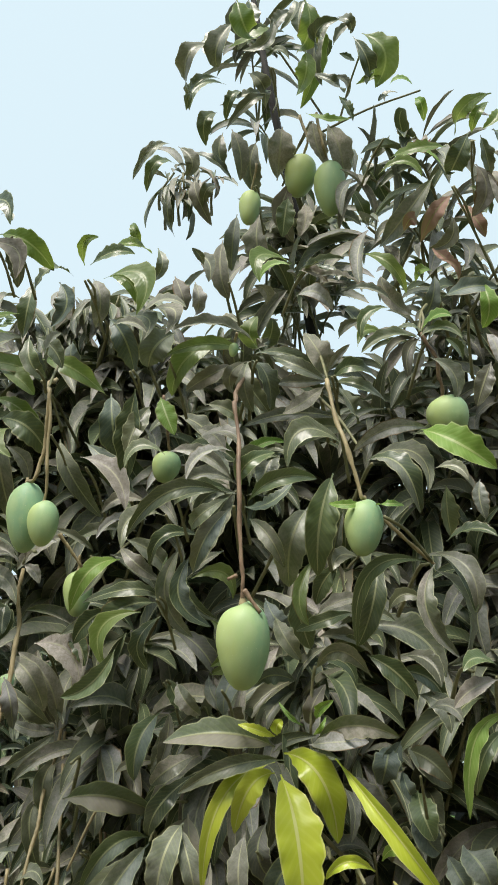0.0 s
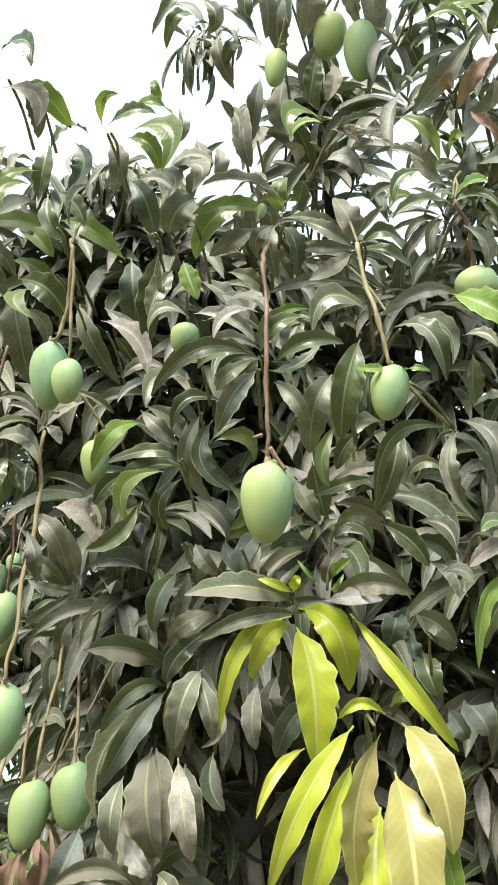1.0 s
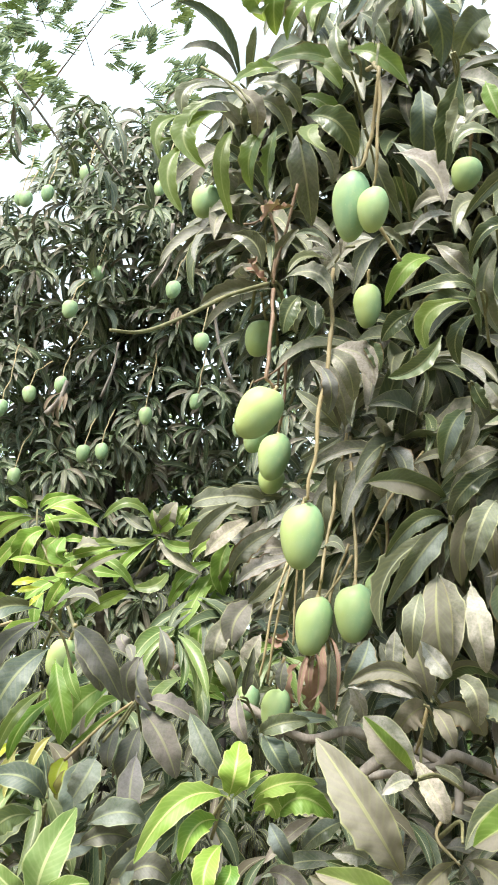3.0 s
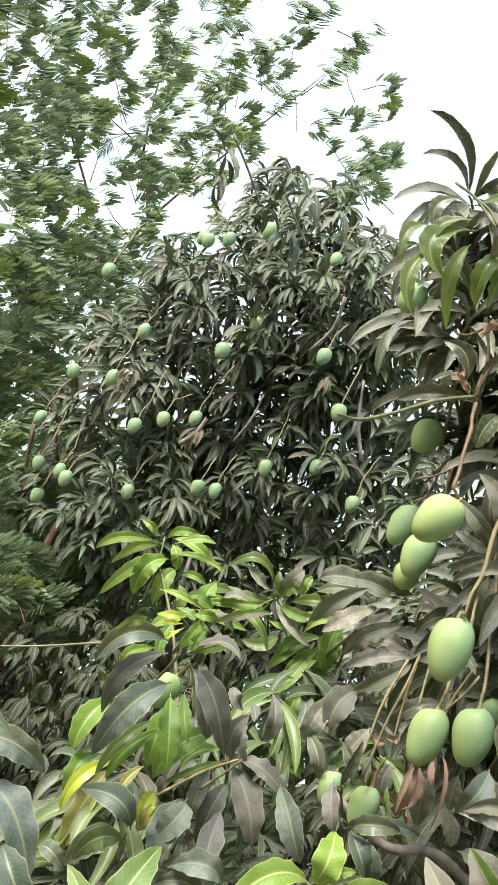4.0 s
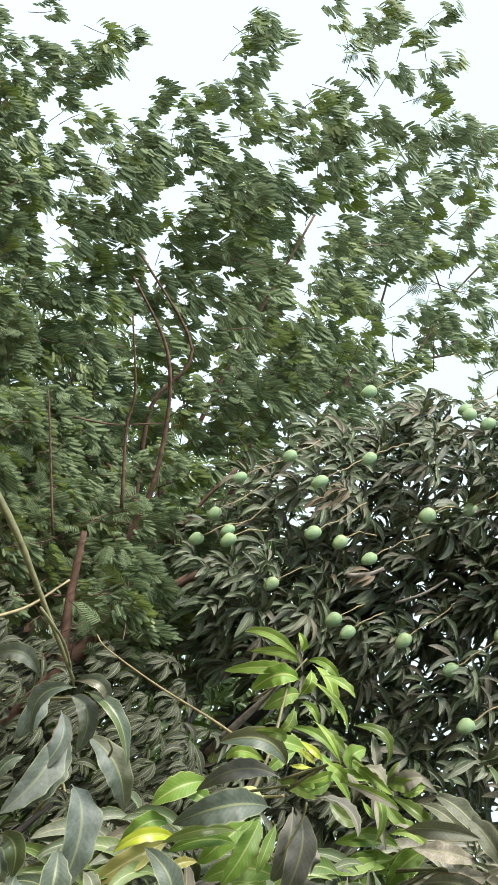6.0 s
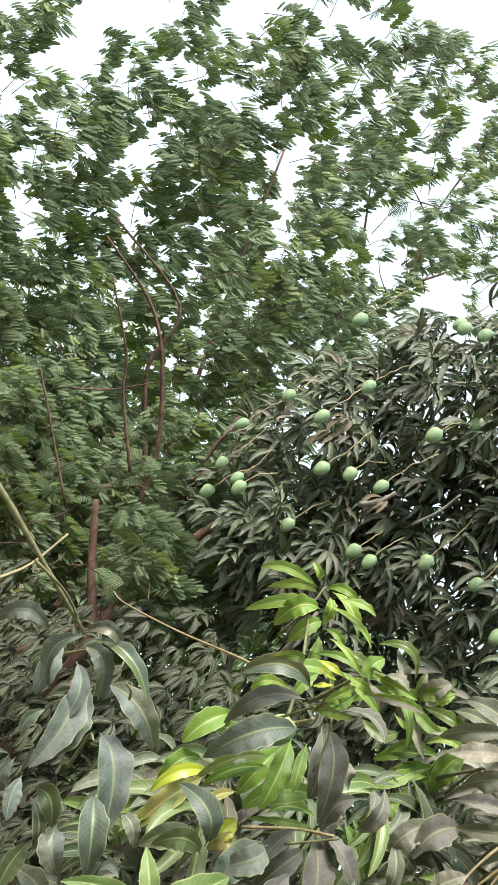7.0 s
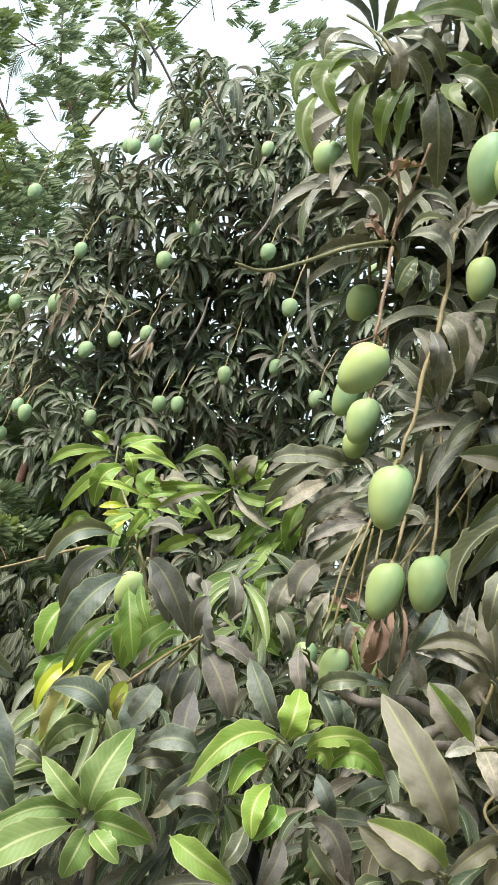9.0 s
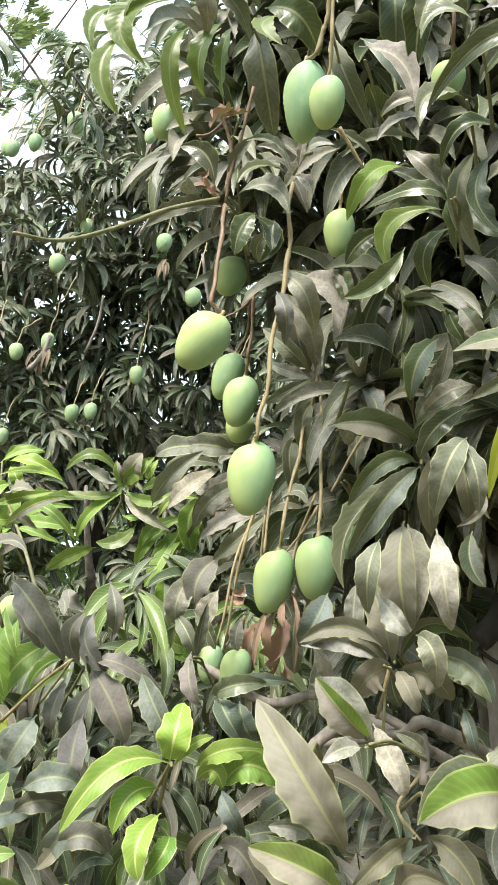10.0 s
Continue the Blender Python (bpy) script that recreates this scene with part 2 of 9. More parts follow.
DARK, LIGHT = (0.030, 0.052, 0.021), (0.096, 0.140, 0.050)
DUST = (0.48, 0.445, 0.43)
MAT = {
    "green": leaf_material("leaf_green", DARK, LIGHT, DUST, 0.50, 0.08, brown=0.35),
    "dusty": leaf_material("leaf_dusty", (0.07, 0.095, 0.05), (0.11, 0.135, 0.075), (0.58, 0.535, 0.50), 0.92, 0.06, rough=0.6, brown=0.6, floor=0.25),
    "yellow": leaf_material("leaf_yellow", (0.44, 0.54, 0.030), (0.54, 0.59, 0.06), (0.55, 0.59, 0.19), 0.18, 0.20, veins=0.6, rib_tone=(0.78, 0.80, 0.30)),
    "lime": leaf_material("leaf_lime", (0.15, 0.295, 0.035), (0.265, 0.41, 0.06), (0.42, 0.50, 0.22), 0.30, 0.20, rough=0.5, veins=0.6, rib_tone=(0.78, 0.80, 0.30)),
    "spring": leaf_material("leaf_spring", (0.11, 0.215, 0.045), (0.19, 0.30, 0.075), (0.36, 0.40, 0.24), 0.35, 0.16, rough=0.55, veins=0.8, rib_tone=(0.55, 0.60, 0.28)),
    "fresh": leaf_material("leaf_fresh", (0.10, 0.23, 0.03), (0.20, 0.34, 0.05), (0.32, 0.38, 0.16), 0.35, 0.25, rough=0.48, rib_tone=(0.50, 0.58, 0.22)),
    "pink": leaf_material("leaf_pink", (0.38, 0.365, 0.105), (0.44, 0.38, 0.15), (0.50, 0.44, 0.21), 0.30, 0.18, veins=0.6, rib_tone=(0.80, 0.76, 0.36)),
    # brighter yellow-green: part of the backlight is put into the leaf colour
    "olive": leaf_material("leaf_olive", (0.085, 0.15, 0.028), (0.15, 0.22, 0.045), (0.34, 0.36, 0.22), 0.45, 0.34, rib_tone=(0.36, 0.42, 0.14)),
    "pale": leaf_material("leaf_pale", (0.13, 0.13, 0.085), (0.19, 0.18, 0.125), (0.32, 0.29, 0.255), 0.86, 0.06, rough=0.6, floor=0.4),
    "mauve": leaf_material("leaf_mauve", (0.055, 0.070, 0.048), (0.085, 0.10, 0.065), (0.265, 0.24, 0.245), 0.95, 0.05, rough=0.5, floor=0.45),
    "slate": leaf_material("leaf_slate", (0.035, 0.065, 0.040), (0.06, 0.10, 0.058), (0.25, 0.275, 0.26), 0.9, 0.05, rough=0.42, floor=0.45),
    "dry": leaf_material("leaf_dry", (0.26, 0.14, 0.105), (0.38, 0.22, 0.175), (0.44, 0.33, 0.28), 0.4, 0.10, rough=0.75),
    "mass": leaf_material("leaf_mass", DARK, (0.078, 0.112, 0.050), (0.46, 0.42, 0.405), 0.74, 0.05, per_island=True, rough=0.44, spread=0.35, brown=0.4),
    "mass_fresh": leaf_material("leaf_mass_fresh", (0.075, 0.145, 0.035), (0.16, 0.25, 0.06), (0.37, 0.37, 0.29), 0.5, 0.12, per_island=True, rough=0.36, rib_tone=(0.45, 0.52, 0.2)),
    "mass_far": leaf_material("leaf_mass_far", (0.026, 0.056, 0.024), (0.070, 0.116, 0.050), (0.41, 0.395, 0.38), 0.52, 0.04, per_island=True, rough=0.52, spread=0.4, brown=0.7),
    "mass_dry": leaf_material("leaf_mass_dry", (0.07, 0.042, 0.03), (0.14, 0.09, 0.065), (0.30, 0.24, 0.2), 0.4, 0.08, per_island=True, rough=0.7),
    "mass_back": leaf_material("leaf_mass_back", (0.03, 0.08, 0.018), (0.06, 0.13, 0.03), (0.16, 0.18, 0.12), 0.4, 0.15, per_island=True),
    # near-black leaf colour holds the shade under the farther tree
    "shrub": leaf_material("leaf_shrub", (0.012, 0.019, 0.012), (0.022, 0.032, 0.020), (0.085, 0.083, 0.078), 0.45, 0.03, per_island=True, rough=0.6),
    "feather": leaf_material("leaf_feather", (0.046, 0.094, 0.040), (0.125, 0.190, 0.085), (0.26, 0.28, 0.24), 0.18, 0.15, per_island=True, rough=0.72, veins=0.0),
    "feather_lime": leaf_material("leaf_feather_lime", (0.085, 0.15, 0.028), (0.16, 0.22, 0.045), (0.2, 0.24, 0.1), 0.2, 0.25, per_island=True, rough=0.5, veins=0.0),
    "bark": bark_material("mango_bark", (0.20, 0.175, 0.15), (0.42, 0.375, 0.33)),
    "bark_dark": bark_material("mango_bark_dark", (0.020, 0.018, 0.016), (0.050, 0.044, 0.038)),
    "bark_red": bark_material("feather_bark", (0.095, 0.050, 0.037), (0.21, 0.125, 0.09)),
    "twig": bark_material("green_twig", (0.16, 0.165, 0.075), (0.27, 0.25, 0.13), 80.0, 0.6, 0.001),
    "stalk": bark_material("fruit_stalk", (0.30, 0.24, 0.12), (0.44, 0.36, 0.20), 110.0, 0.55, 0.001),
    "stalk_red": bark_material("fruit_stalk_red", (0.20, 0.125, 0.08), (0.33, 0.23, 0.145), 110.0, 0.6, 0.001),
    "fruit": fruit_material("mango_skin", (0.225, 0.40, 0.235), (0.46, 0.55, 0.20)),
    # the same skin, dulled to paint in the haze of distance
    "fruit_hazed": fruit_material("mango_skin_hazed", (0.22, 0.36, 0.20), (0.36, 0.48, 0.24)),
    "soil": ground_material(),
}


# ---- building helpers ----
def undo(parent):
    """Parts keep world coordinates under a thing; their own parts do so too."""
    return parent.matrix_basis.inverted() if parent.parent is None else Matrix()


def part(name, me, material, parent, label=""):
    """One mesh object under a thing or a part."""
    if isinstance(me, bmesh.types.BMesh):
        bm, me = me, bpy.data.meshes.new(name)
        bm.to_mesh(me)
        bm.free()
    if material is not None and not me.materials:
        me.materials.append(material)
    ob = new(name, me)
    ob.parent = parent
    if parent is not None:
        ob.matrix_parent_inverse = undo(parent)
    if label:
        ob["label"] = label
    return ob


def thing(name, place, label, category, group="", kind=""):
    ob = new(name)
    ob.empty_display_size = 0.1
    ob.matrix_basis = Matrix.Translation(place)
    return tagged(ob, label, category, group, kind)


def spline(points, steps=6):
    """Smooth way through points, as (place, share of the way)."""
    p = [Vector(q) for q in points]
    if len(p) < 3:
        steps = max(steps, 4)
    q = [2 * p[0] - p[1], *p, 2 * p[-1] - p[-2]]
    out = []
    for i in range(1, len(q) - 2):
        for k in range(steps):
            s = k / steps
            a, b, c, d = q[i - 1], q[i], q[i + 1], q[i + 2]
            out.append(0.5 * ((2 * b) + (c - a) * s + (2 * a - 5 * b + 4 * c - d) * s * s + (3 * b - a - 3 * c + d) * s ** 3))
    out.append(p[-1])
    return out


def tube_arrays(points, r0, r1, sides=8, steps=6, knob=0.0, rng=None):
    way = spline(points, steps)
    count = len(way)
    verts, faces = [], []
    ref = Vector((0.3, 0.9, 0.1))
    for i, c in enumerate(way):
        d = (way[min(i + 1, count - 1)] - way[max(i - 1, 0)]).normalized()
        a = d.cross(ref)
        a = a.normalized() if a.length > 0.05 else d.cross(Vector((1, 0, 0))).normalized()
        b = d.cross(a)
        s = i / (count - 1)
        r = r0 + (r1 - r0) * s
        if rng:
            r *= 1 + knob * rng.uniform(-1, 1)
        for k in range(sides):
            w = 2 * math.pi * k / sides
            rr = r * (1 + (knob * 0.5 * rng.uniform(-1, 1) if rng else 0))
            verts.append(c + a * (rr * math.cos(w)) + b * (rr * math.sin(w)))
    for i in range(count - 1):
        for k in range(sides):
            k2 = (k + 1) % sides
            faces.append((i * sides + k, i * sides + k2, (i + 1) * sides + k2, (i + 1) * sides + k))
    faces.append(tuple(reversed(range(sides))))
    faces.append(tuple(range((count - 1) * sides, count * sides)))
    return verts, faces


def mesh_from(name, verts, faces, smooth=True):
    me = bpy.data.meshes.new(name)
    me.from_pydata([tuple(v) for v in verts], [], faces)
    if smooth:
        me.polygons.foreach_set("use_smooth", [True] * len(me.polygons))
    return me


def tube(name, points, r0, r1, material, parent, sides=8, steps=6, knob=0.0, seed=1, label=""):
    rng = random.Random(seed)
    v, f = tube_arrays(points, r0, r1, sides, steps, knob, rng)
    return part(name, mesh_from(name, v, f), material, parent, label)


# leaf blades: the chord runs from (0,0,0) to (0,1,0); the blade bows by so many degrees, its back towards +z leaning so many degrees to +x
def blade(turn, lean, wide, fold, wave, twist, seed, rows=10, cols=4):
    rng = random.Random(seed)
    ph = rng.uniform(0, 6.28)
    way = [(0.0, 0.0)]
    for i in range(rows * 4):
        th = radians(turn) * (0.5 - ((i + 0.5) / (rows * 4)) ** 1.25)
        way.append((way[-1][0] + math.cos(th), way[-1][1] + math.sin(th)))
    size, tilt = math.hypot(*way[-1]), math.atan2(way[-1][1], way[-1][0])
    out, flank = Vector((math.sin(radians(lean)), 0, math.cos(radians(lean)))), Vector((math.cos(radians(lean)), 0, -math.sin(radians(lean))))
    ahead = Vector((0, 1, 0))
    verts, uvs, faces = [], [], []
    for i in range(rows + 1):
        s = i / rows
        a, c = way[i * 4]
        along, bow = (a * math.cos(tilt) + c * math.sin(tilt)) / size, (c * math.cos(tilt) - a * math.sin(tilt)) / size
        th = radians(turn) * (0.5 - s ** 1.25) - tilt
        n = out * math.cos(th) - ahead * math.sin(th)
        across, back = out.x * n + flank.x * flank, out.z * n + flank.z * flank
        tw = twist * (s - 0.4)
        across, back = across * math.cos(tw) + back * math.sin(tw), back * math.cos(tw) - across * math.sin(tw)
        # narrow stalk, long sides, a tip that narrows to a blunt point
        w = wide * min(1.0, max(0.0, (s - 0.05) / 0.36)) ** 0.66
        if s > 0.46:
            w *= max(0.0, 1 - ((s - 0.46) / 0.545) ** 1.95) ** 0.80
        w = max(w, 0.007 if s < 0.97 else 0.003)
        centre = ahead * along + out * bow
        for j in range(cols + 1):
            u = 2 * j / cols - 1
            ripple = math.sin(s * 31 + ph + 2.2 * math.sin(s * 5 + ph) + (1.7 if u > 0 else 0))
            x = u * w * (1 + 0.05 * ripple * abs(u) ** 3)
            z = (abs(u) ** 1.1 - 0.38 * u * u) * w * fold + wave * w * ripple * abs(u) ** 2.0
            verts.append(tuple(centre + across * x + back * z))
            uvs.append((u / 2 + 0.5, s))
    for i in range(rows):
        for j in range(cols):
            k = i * (cols + 1) + j
            faces.append((k, k + 1, k + cols + 2, k + cols + 1))
    return np.array(verts), np.array(uvs), np.array(faces)


BLADE_SHAPES = [
    (48, 10, 0.100, 1.0, 0.18, 0.3), (70, -15, 0.095, 1.1, 0.22, -0.4), (20, 12, 0.108, 1.1, 0.26, 0.2), (85, 0, 0.090, 1.0, 0.20, 0.4),
    (38, 18, 0.102, 1.0, 0.30, -0.5), (36, -22, 0.090, 1.0, 0.18, 0.7), (52, -15, 0.106, 1.0, 0.24, -0.3), (95, 5, 0.095, 0.9, 0.20, 0.2)]
BLADE_SHAPES += [
    (62, 46, 0.095, 1.35, 0.22, 0.4), (62, -46, 0.095, 1.35, 0.22, -0.4), (84, 52, 0.090, 1.1, 0.20, 0.5), (84, -52, 0.090, 1.1, 0.20, -0.5),
    (42, 32, 0.100, 1.3, 0.26, 0.4), (42, -32, 0.100, 1.3, 0.26, -0.4), (70, 40, 0.120, 2.2, 0.60, 2.2), (60, -40, 0.110, 2.5, 0.60, -2.6),
    (104, 56, 0.095, 1.0, 0.18, 0.3), (104, -56, 0.095, 1.0, 0.18, -0.3)]
BLADES = [blade(*shape, i, 20, 6) for i, shape in enumerate(BLADE_SHAPES)]
# light blades for the crowns, curved one way and, after them, the other way
LEAN_BLADES = [blade(turn, lean * sign, wide, fold, 0.10, twist * sign, 40 + i, 9, 2) for sign in (1, -1) for i, (turn, lean, wide, fold, twist) in enumerate((
    (55, 36, 0.098, 1.25, 0.2), (72, 46, 0.094, 1.35, 0.35), (34, 26, 0.102, 1.15, 0.15), (88, 32, 0.092, 1.35, 0.3), (62, 52, 0.096, 1.25, 0.5)))]


def mesh_arrays(name, verts, faces, uvs=None, smooth=True):
    """A mesh of quads from arrays, with the blade's UVs."""
    me = bpy.data.meshes.new(name)
    me.vertices.add(len(verts))
    me.vertices.foreach_set("co", np.ascontiguousarray(verts, dtype=np.float32).ravel())
    me.loops.add(faces.size)
    me.loops.foreach_set("vertex_index", faces.ravel().astype(np.int32))
    me.polygons.add(len(faces))
    me.polygons.foreach_set("loop_start", np.arange(0, faces.size, faces.shape[1], dtype=np.int32))
    me.update(calc_edges=True)
    if smooth:
        me.polygons.foreach_set("use_smooth", np.ones(len(faces), dtype=bool))
    if uvs is not None:
        layer = me.uv_layers.new(name="blade")
        layer.data.foreach_set("uv", uvs[faces.ravel()].astype(np.float32).ravel())
    me.validate()
    return me


BLADE_MESH = {}


def blade_mesh(kind, variant):
    if (kind, variant) not in BLADE_MESH:
        v, uv, f = BLADES[variant]
        me = mesh_arrays("leaf_" + kind, v, f, uv)
        me.materials.append(MAT[kind])
        BLADE_MESH[kind, variant] = me
    return BLADE_MESH[kind, variant]


def blade_pose(base, tip, up, width=1.0):
    """Pose of a blade from its foot to its tip, its back towards up."""
    b, t = Vector(base), Vector(tip)
    y = t - b
    length = y.length
    y = y / length
    z = Vector(up) - y * y.dot(Vector(up))
    if z.length < 1e-3:
        z = Vector((1, 0, 0)).cross(y)
    z.normalize()
    x = y.cross(z)
    m = Matrix((x * length * width, y * length, z * length)).transposed().to_4x4()
    m.translation = b
    return m


def leaf(parent, base, tip, kind="green", variant=0, up=(0, -0.5, 0.85), width=1.0):
    ob = new("leaf", blade_mesh(kind, variant))
    ob.parent = parent
    ob.matrix_parent_inverse = undo(parent)
    ob.matrix_basis = blade_pose(base, tip, up, width)
    return ob


class Mass:
    """Many blades gathered into one mesh."""

    def __init__(self, blades):
        self.blades, self.poses = blades, [[] for _ in blades]

    def add(self, base, tip, up, variant, width=1.0):
        m = blade_pose(base, tip, up, width)
        if self.blades is LEAN_BLADES:
            # a blade curves so that its back stands up and its tip droops
            half = len(LEAN_BLADES) // 2
            variant = variant % half + (0 if m[2][0] > 0 else half)
        self.poses[variant % len(self.blades)].append(np.array(m))

    def build(self, name, material, parent, label=""):
        vs, fs, us, at = [], [], [], 0
        for (v, uv, f), poses in zip(self.blades, self.poses):
            if not poses:
                continue
            m = np.array(poses)
            pts = np.einsum("nij,vj->nvi", m[:, :3, :3], v) + m[:, None, :3, 3]
            vs.append(pts.reshape(-1, 3))
            us.append(np.tile(uv, (len(m), 1)))
            fs.append((f[None] + at + (np.arange(len(m)) * len(v))[:, None, None]).reshape(-1, f.shape[1]))
            at += len(m) * len(v)
        me = mesh_arrays(name, np.concatenate(vs), np.concatenate(fs), np.concatenate(us))
        me.materials.append(material)
        ob = part(name, me, None, parent, label)
        ob["kind"] = "stuff"
        return ob


def whorl(put, foot, axis, count, length, rng, spread=1.0, droop=0.5, face=(0, -0.9, 0.05)):
    """A rosette of drooping leaves at a twig's end. put(base, tip, up, variant, width)."""
    a = Vector(axis).normalized()
    e1 = a.orthogonal().normalized()
    e2 = a.cross(e1)
    turn = rng.uniform(0, 6.28)
    for i in range(count):
        w = turn + i * 2.4 + rng.uniform(-0.3, 0.3)
        back = rng.uniform(0.0, 0.06) * (length / 0.18)
        lift = rng.uniform(0.05, 0.9)
        d = (e1 * math.cos(w) + e2 * math.sin(w)) * spread + a * lift
        d.normalize()
        size = length * rng.uniform(0.65, 1.15)
        base = Vector(foot) - a * back + d * 0.006
        tip = base + d * size + Vector((0, 0, -1)) * (size * droop * rng.uniform(0.4, 1.5))
        v = tip - base
        tip = base + v * (size / v.length)
        up = Vector(face) + d * 0.45 + Vector((rng.uniform(-0.35, 0.35), rng.uniform(-0.35, 0.35), rng.uniform(-0.2, 0.2)))
        put(base, tip, up, rng.randrange(8), rng.uniform(0.8, 1.15))


def mango_body(name, length, girth, seed):
    """A mango: one shoulder higher than the other, a slight beak, the stalk in a dimple. Hangs from the origin, one unit long times length."""
    rng = random.Random(seed)
    rings, sides = 20, 24
    verts, faces = [], []
    lean = rng.uniform(0.03, 0.08)
    for i in range(1, rings):
        th = math.pi * i / rings
        z = -(1 - math.cos(th)) / 2
        r = math.sin(th) ** 0.88 * (0.515 + 0.095 * math.cos(th)) * girth
        off = lean * math.sin(th * 1.0) * (1 if z < -0.5 else 0.6)
        for k in range(sides):
            w = 2 * math.pi * k / sides
            flat = 0.9
            beak = 0.02 * math.exp(-((w - 0.3) ** 2) * 4) * math.exp(-((z + 0.86) * 9) ** 2)
            lift = 0.035 * math.cos(w) * max(0, math.cos(th)) ** 2
            verts.append((((r + beak) * math.cos(w) + off * 0.5) * length, r * math.sin(w) * flat * length, (z + lift) * length))
    verts.append((0, 0, -0.018 * length))
    verts.append((0.01 * length, 0, -1.0 * length))
    n = (rings - 1) * sides
    for i in range(rings - 2):
        for k in range(sides):
            k2 = (k + 1) % sides
            faces.append((i * sides + k, (i + 1) * sides + k, (i + 1) * sides + k2, i * sides + k2))
    for k in range(sides):
        k2 = (k + 1) % sides
        faces.append((n, k, k2))
        faces.append((n + 1, (rings - 2) * sides + k2, (rings - 2) * sides + k))
    return mesh_from(name, verts, faces)


MANGO_MESH = [mango_body("mango", 1.0, 1.0, i) for i in range(4)]
HAZED_MESH = [mango_body("young_mango", 1.0, 1.0, i) for i in range(4)]
# the second set wears the haze-dulled skin, for the farther tree
for me, young in zip(MANGO_MESH, HAZED_MESH):
    me.materials.append(MAT["fruit"])
    young.materials.append(MAT["fruit_hazed"])
CAP_V, CAP_F = tube_arrays([(0, 0, 0.10), (0, 0, 0.04), (0, 0, -0.03)], 0.035, 0.085, 8, 3)
CAP_MESH = mesh_from("stalk_cap", CAP_V, CAP_F)
CAP_MESH.materials.append(MAT["stalk"])
FAR_FRUIT, FAR_LABEL = "mangoes on the farther tree", "small pale green mango on a long hanging stalk"
MANGO_LABEL = "unripe pale green mango hanging on its stalk"


def mango(top, bottom, girth, stalk=(), label=MANGO_LABEL, group="mangoes on the near tree", red=False):
    """A fruit from its stalk end to its tip, with the stalk through the places given down to it."""
    t, b = Vector(top), Vector(bottom)
    d = t - b
    ob = thing("mango", t, label, "mango", group)
    pick = int(abs(t.x * 997 + t.z * 641))
    turn = -0.6 + (pick % 7) * 0.2
    z = d.normalized()
    x = Vector((math.cos(turn), math.sin(turn), 0))
    x = (x - z * x.dot(z)).normalized()
    y = z.cross(x)
    m = Matrix((x, y, z)).transposed().to_4x4() @ Matrix.Diagonal((girth, girth, d.length, 1))
    m.translation = t
    body = part("fruit", (HAZED_MESH if group == FAR_FRUIT else MANGO_MESH)[pick % 4], None, ob)
    body.matrix_basis = m
    cap = part("stalk_cap", CAP_MESH, None, ob, "knobbly brown stalk end")
    cap.matrix_basis = m
    if stalk:
        thick = 0.0033 if girth > 0.045 else 0.0024
        rng = random.Random(pick)
        way = [Vector(stalk[0])]
        for a, e in zip([*stalk], [*stalk[1:], t + z * 0.003]):
            a, e = Vector(a), Vector(e)
            jog = (e - a).length * 0.035
            way += [a.lerp(e, 0.35) + Vector((rng.uniform(-jog, jog), rng.uniform(-jog, jog), 0)), a.lerp(e, 0.7) + Vector((rng.uniform(-jog, jog), rng.uniform(-jog, jog), 0)), e]
        tube("stalk", way, thick, thick * 0.8, MAT["stalk_red" if red else "stalk"], ob, 7, 3, 0.22, pick, "long thin hanging fruit stalk")
    return ob


# ---- ground ----
def build_ground():
    n = 60
    verts, faces = [], []
    for i in range(n + 1):
        for j in range(n + 1):
            x, y = (i / n * 2 - 1), (j / n * 2 - 1)
            x, y = math.copysign(abs(x) ** 3, x) * 400, math.copysign(abs(y) ** 3, y) * 400
            near = max(0.0, 1 - math.hypot(x, y) / 40)
            verts.append((x, y, 0.05 * near * noise.noise((x * 0.7, y * 0.7, 0)) - 0.02))
    for i in range(n):
        for j in range(n):
            a = i * (n + 1) + j
            faces.append((a, a + n + 1, a + n + 2, a + 1))
    ob = part("ground", mesh_from("ground", verts, faces), MAT["soil"], None)
    return tagged(ob, "dry brown orchard soil with weedy patches", "ground", kind="structure")


build_ground()


def blob_point(rng, centre, radii, hollow=0.0):
    while True:
        p = Vector((rng.uniform(-1, 1), rng.uniform(-1, 1), rng.uniform(-1, 1)))
        if hollow <= p.length <= 1:
            return Vector((centre[0] + p.x * radii[0], centre[1] + p.y * radii[1], centre[2] + p.z * radii[2])), p


# ---- the near mango tree: trunk, limbs and the leaf mass behind its outer shoots ----
near_tree = thing("mango_tree", (0.25, 1.75, 0), "near mango tree with dusty drooping leaves and green fruit", "mango tree")
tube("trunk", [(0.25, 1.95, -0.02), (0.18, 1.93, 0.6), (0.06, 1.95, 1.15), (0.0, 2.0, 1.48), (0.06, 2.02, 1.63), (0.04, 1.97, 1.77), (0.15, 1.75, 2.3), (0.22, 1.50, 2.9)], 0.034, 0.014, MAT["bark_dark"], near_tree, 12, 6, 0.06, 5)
tube("limb", [(0.06, 1.95, 1.10), (0.03, 1.89, 1.2), (0.0, 1.89, 1.35), (-0.04, 1.87, 1.53), (-0.10, 1.80, 1.8)], 0.02, 0.010, MAT["bark"], near_tree, 8, 6, 0.1, 6)
tube("limb", [(0.02, 1.90, 1.18), (-0.114, 1.583, 1.259), (-0.217, 1.556, 1.296), (-0.30, 1.535, 1.323), (-0.383, 1.53, 1.301), (-0.5, 1.5, 1.35)], 0.011, 0.008, MAT["bark"], near_tree, 8, 6, 0.1, 12)
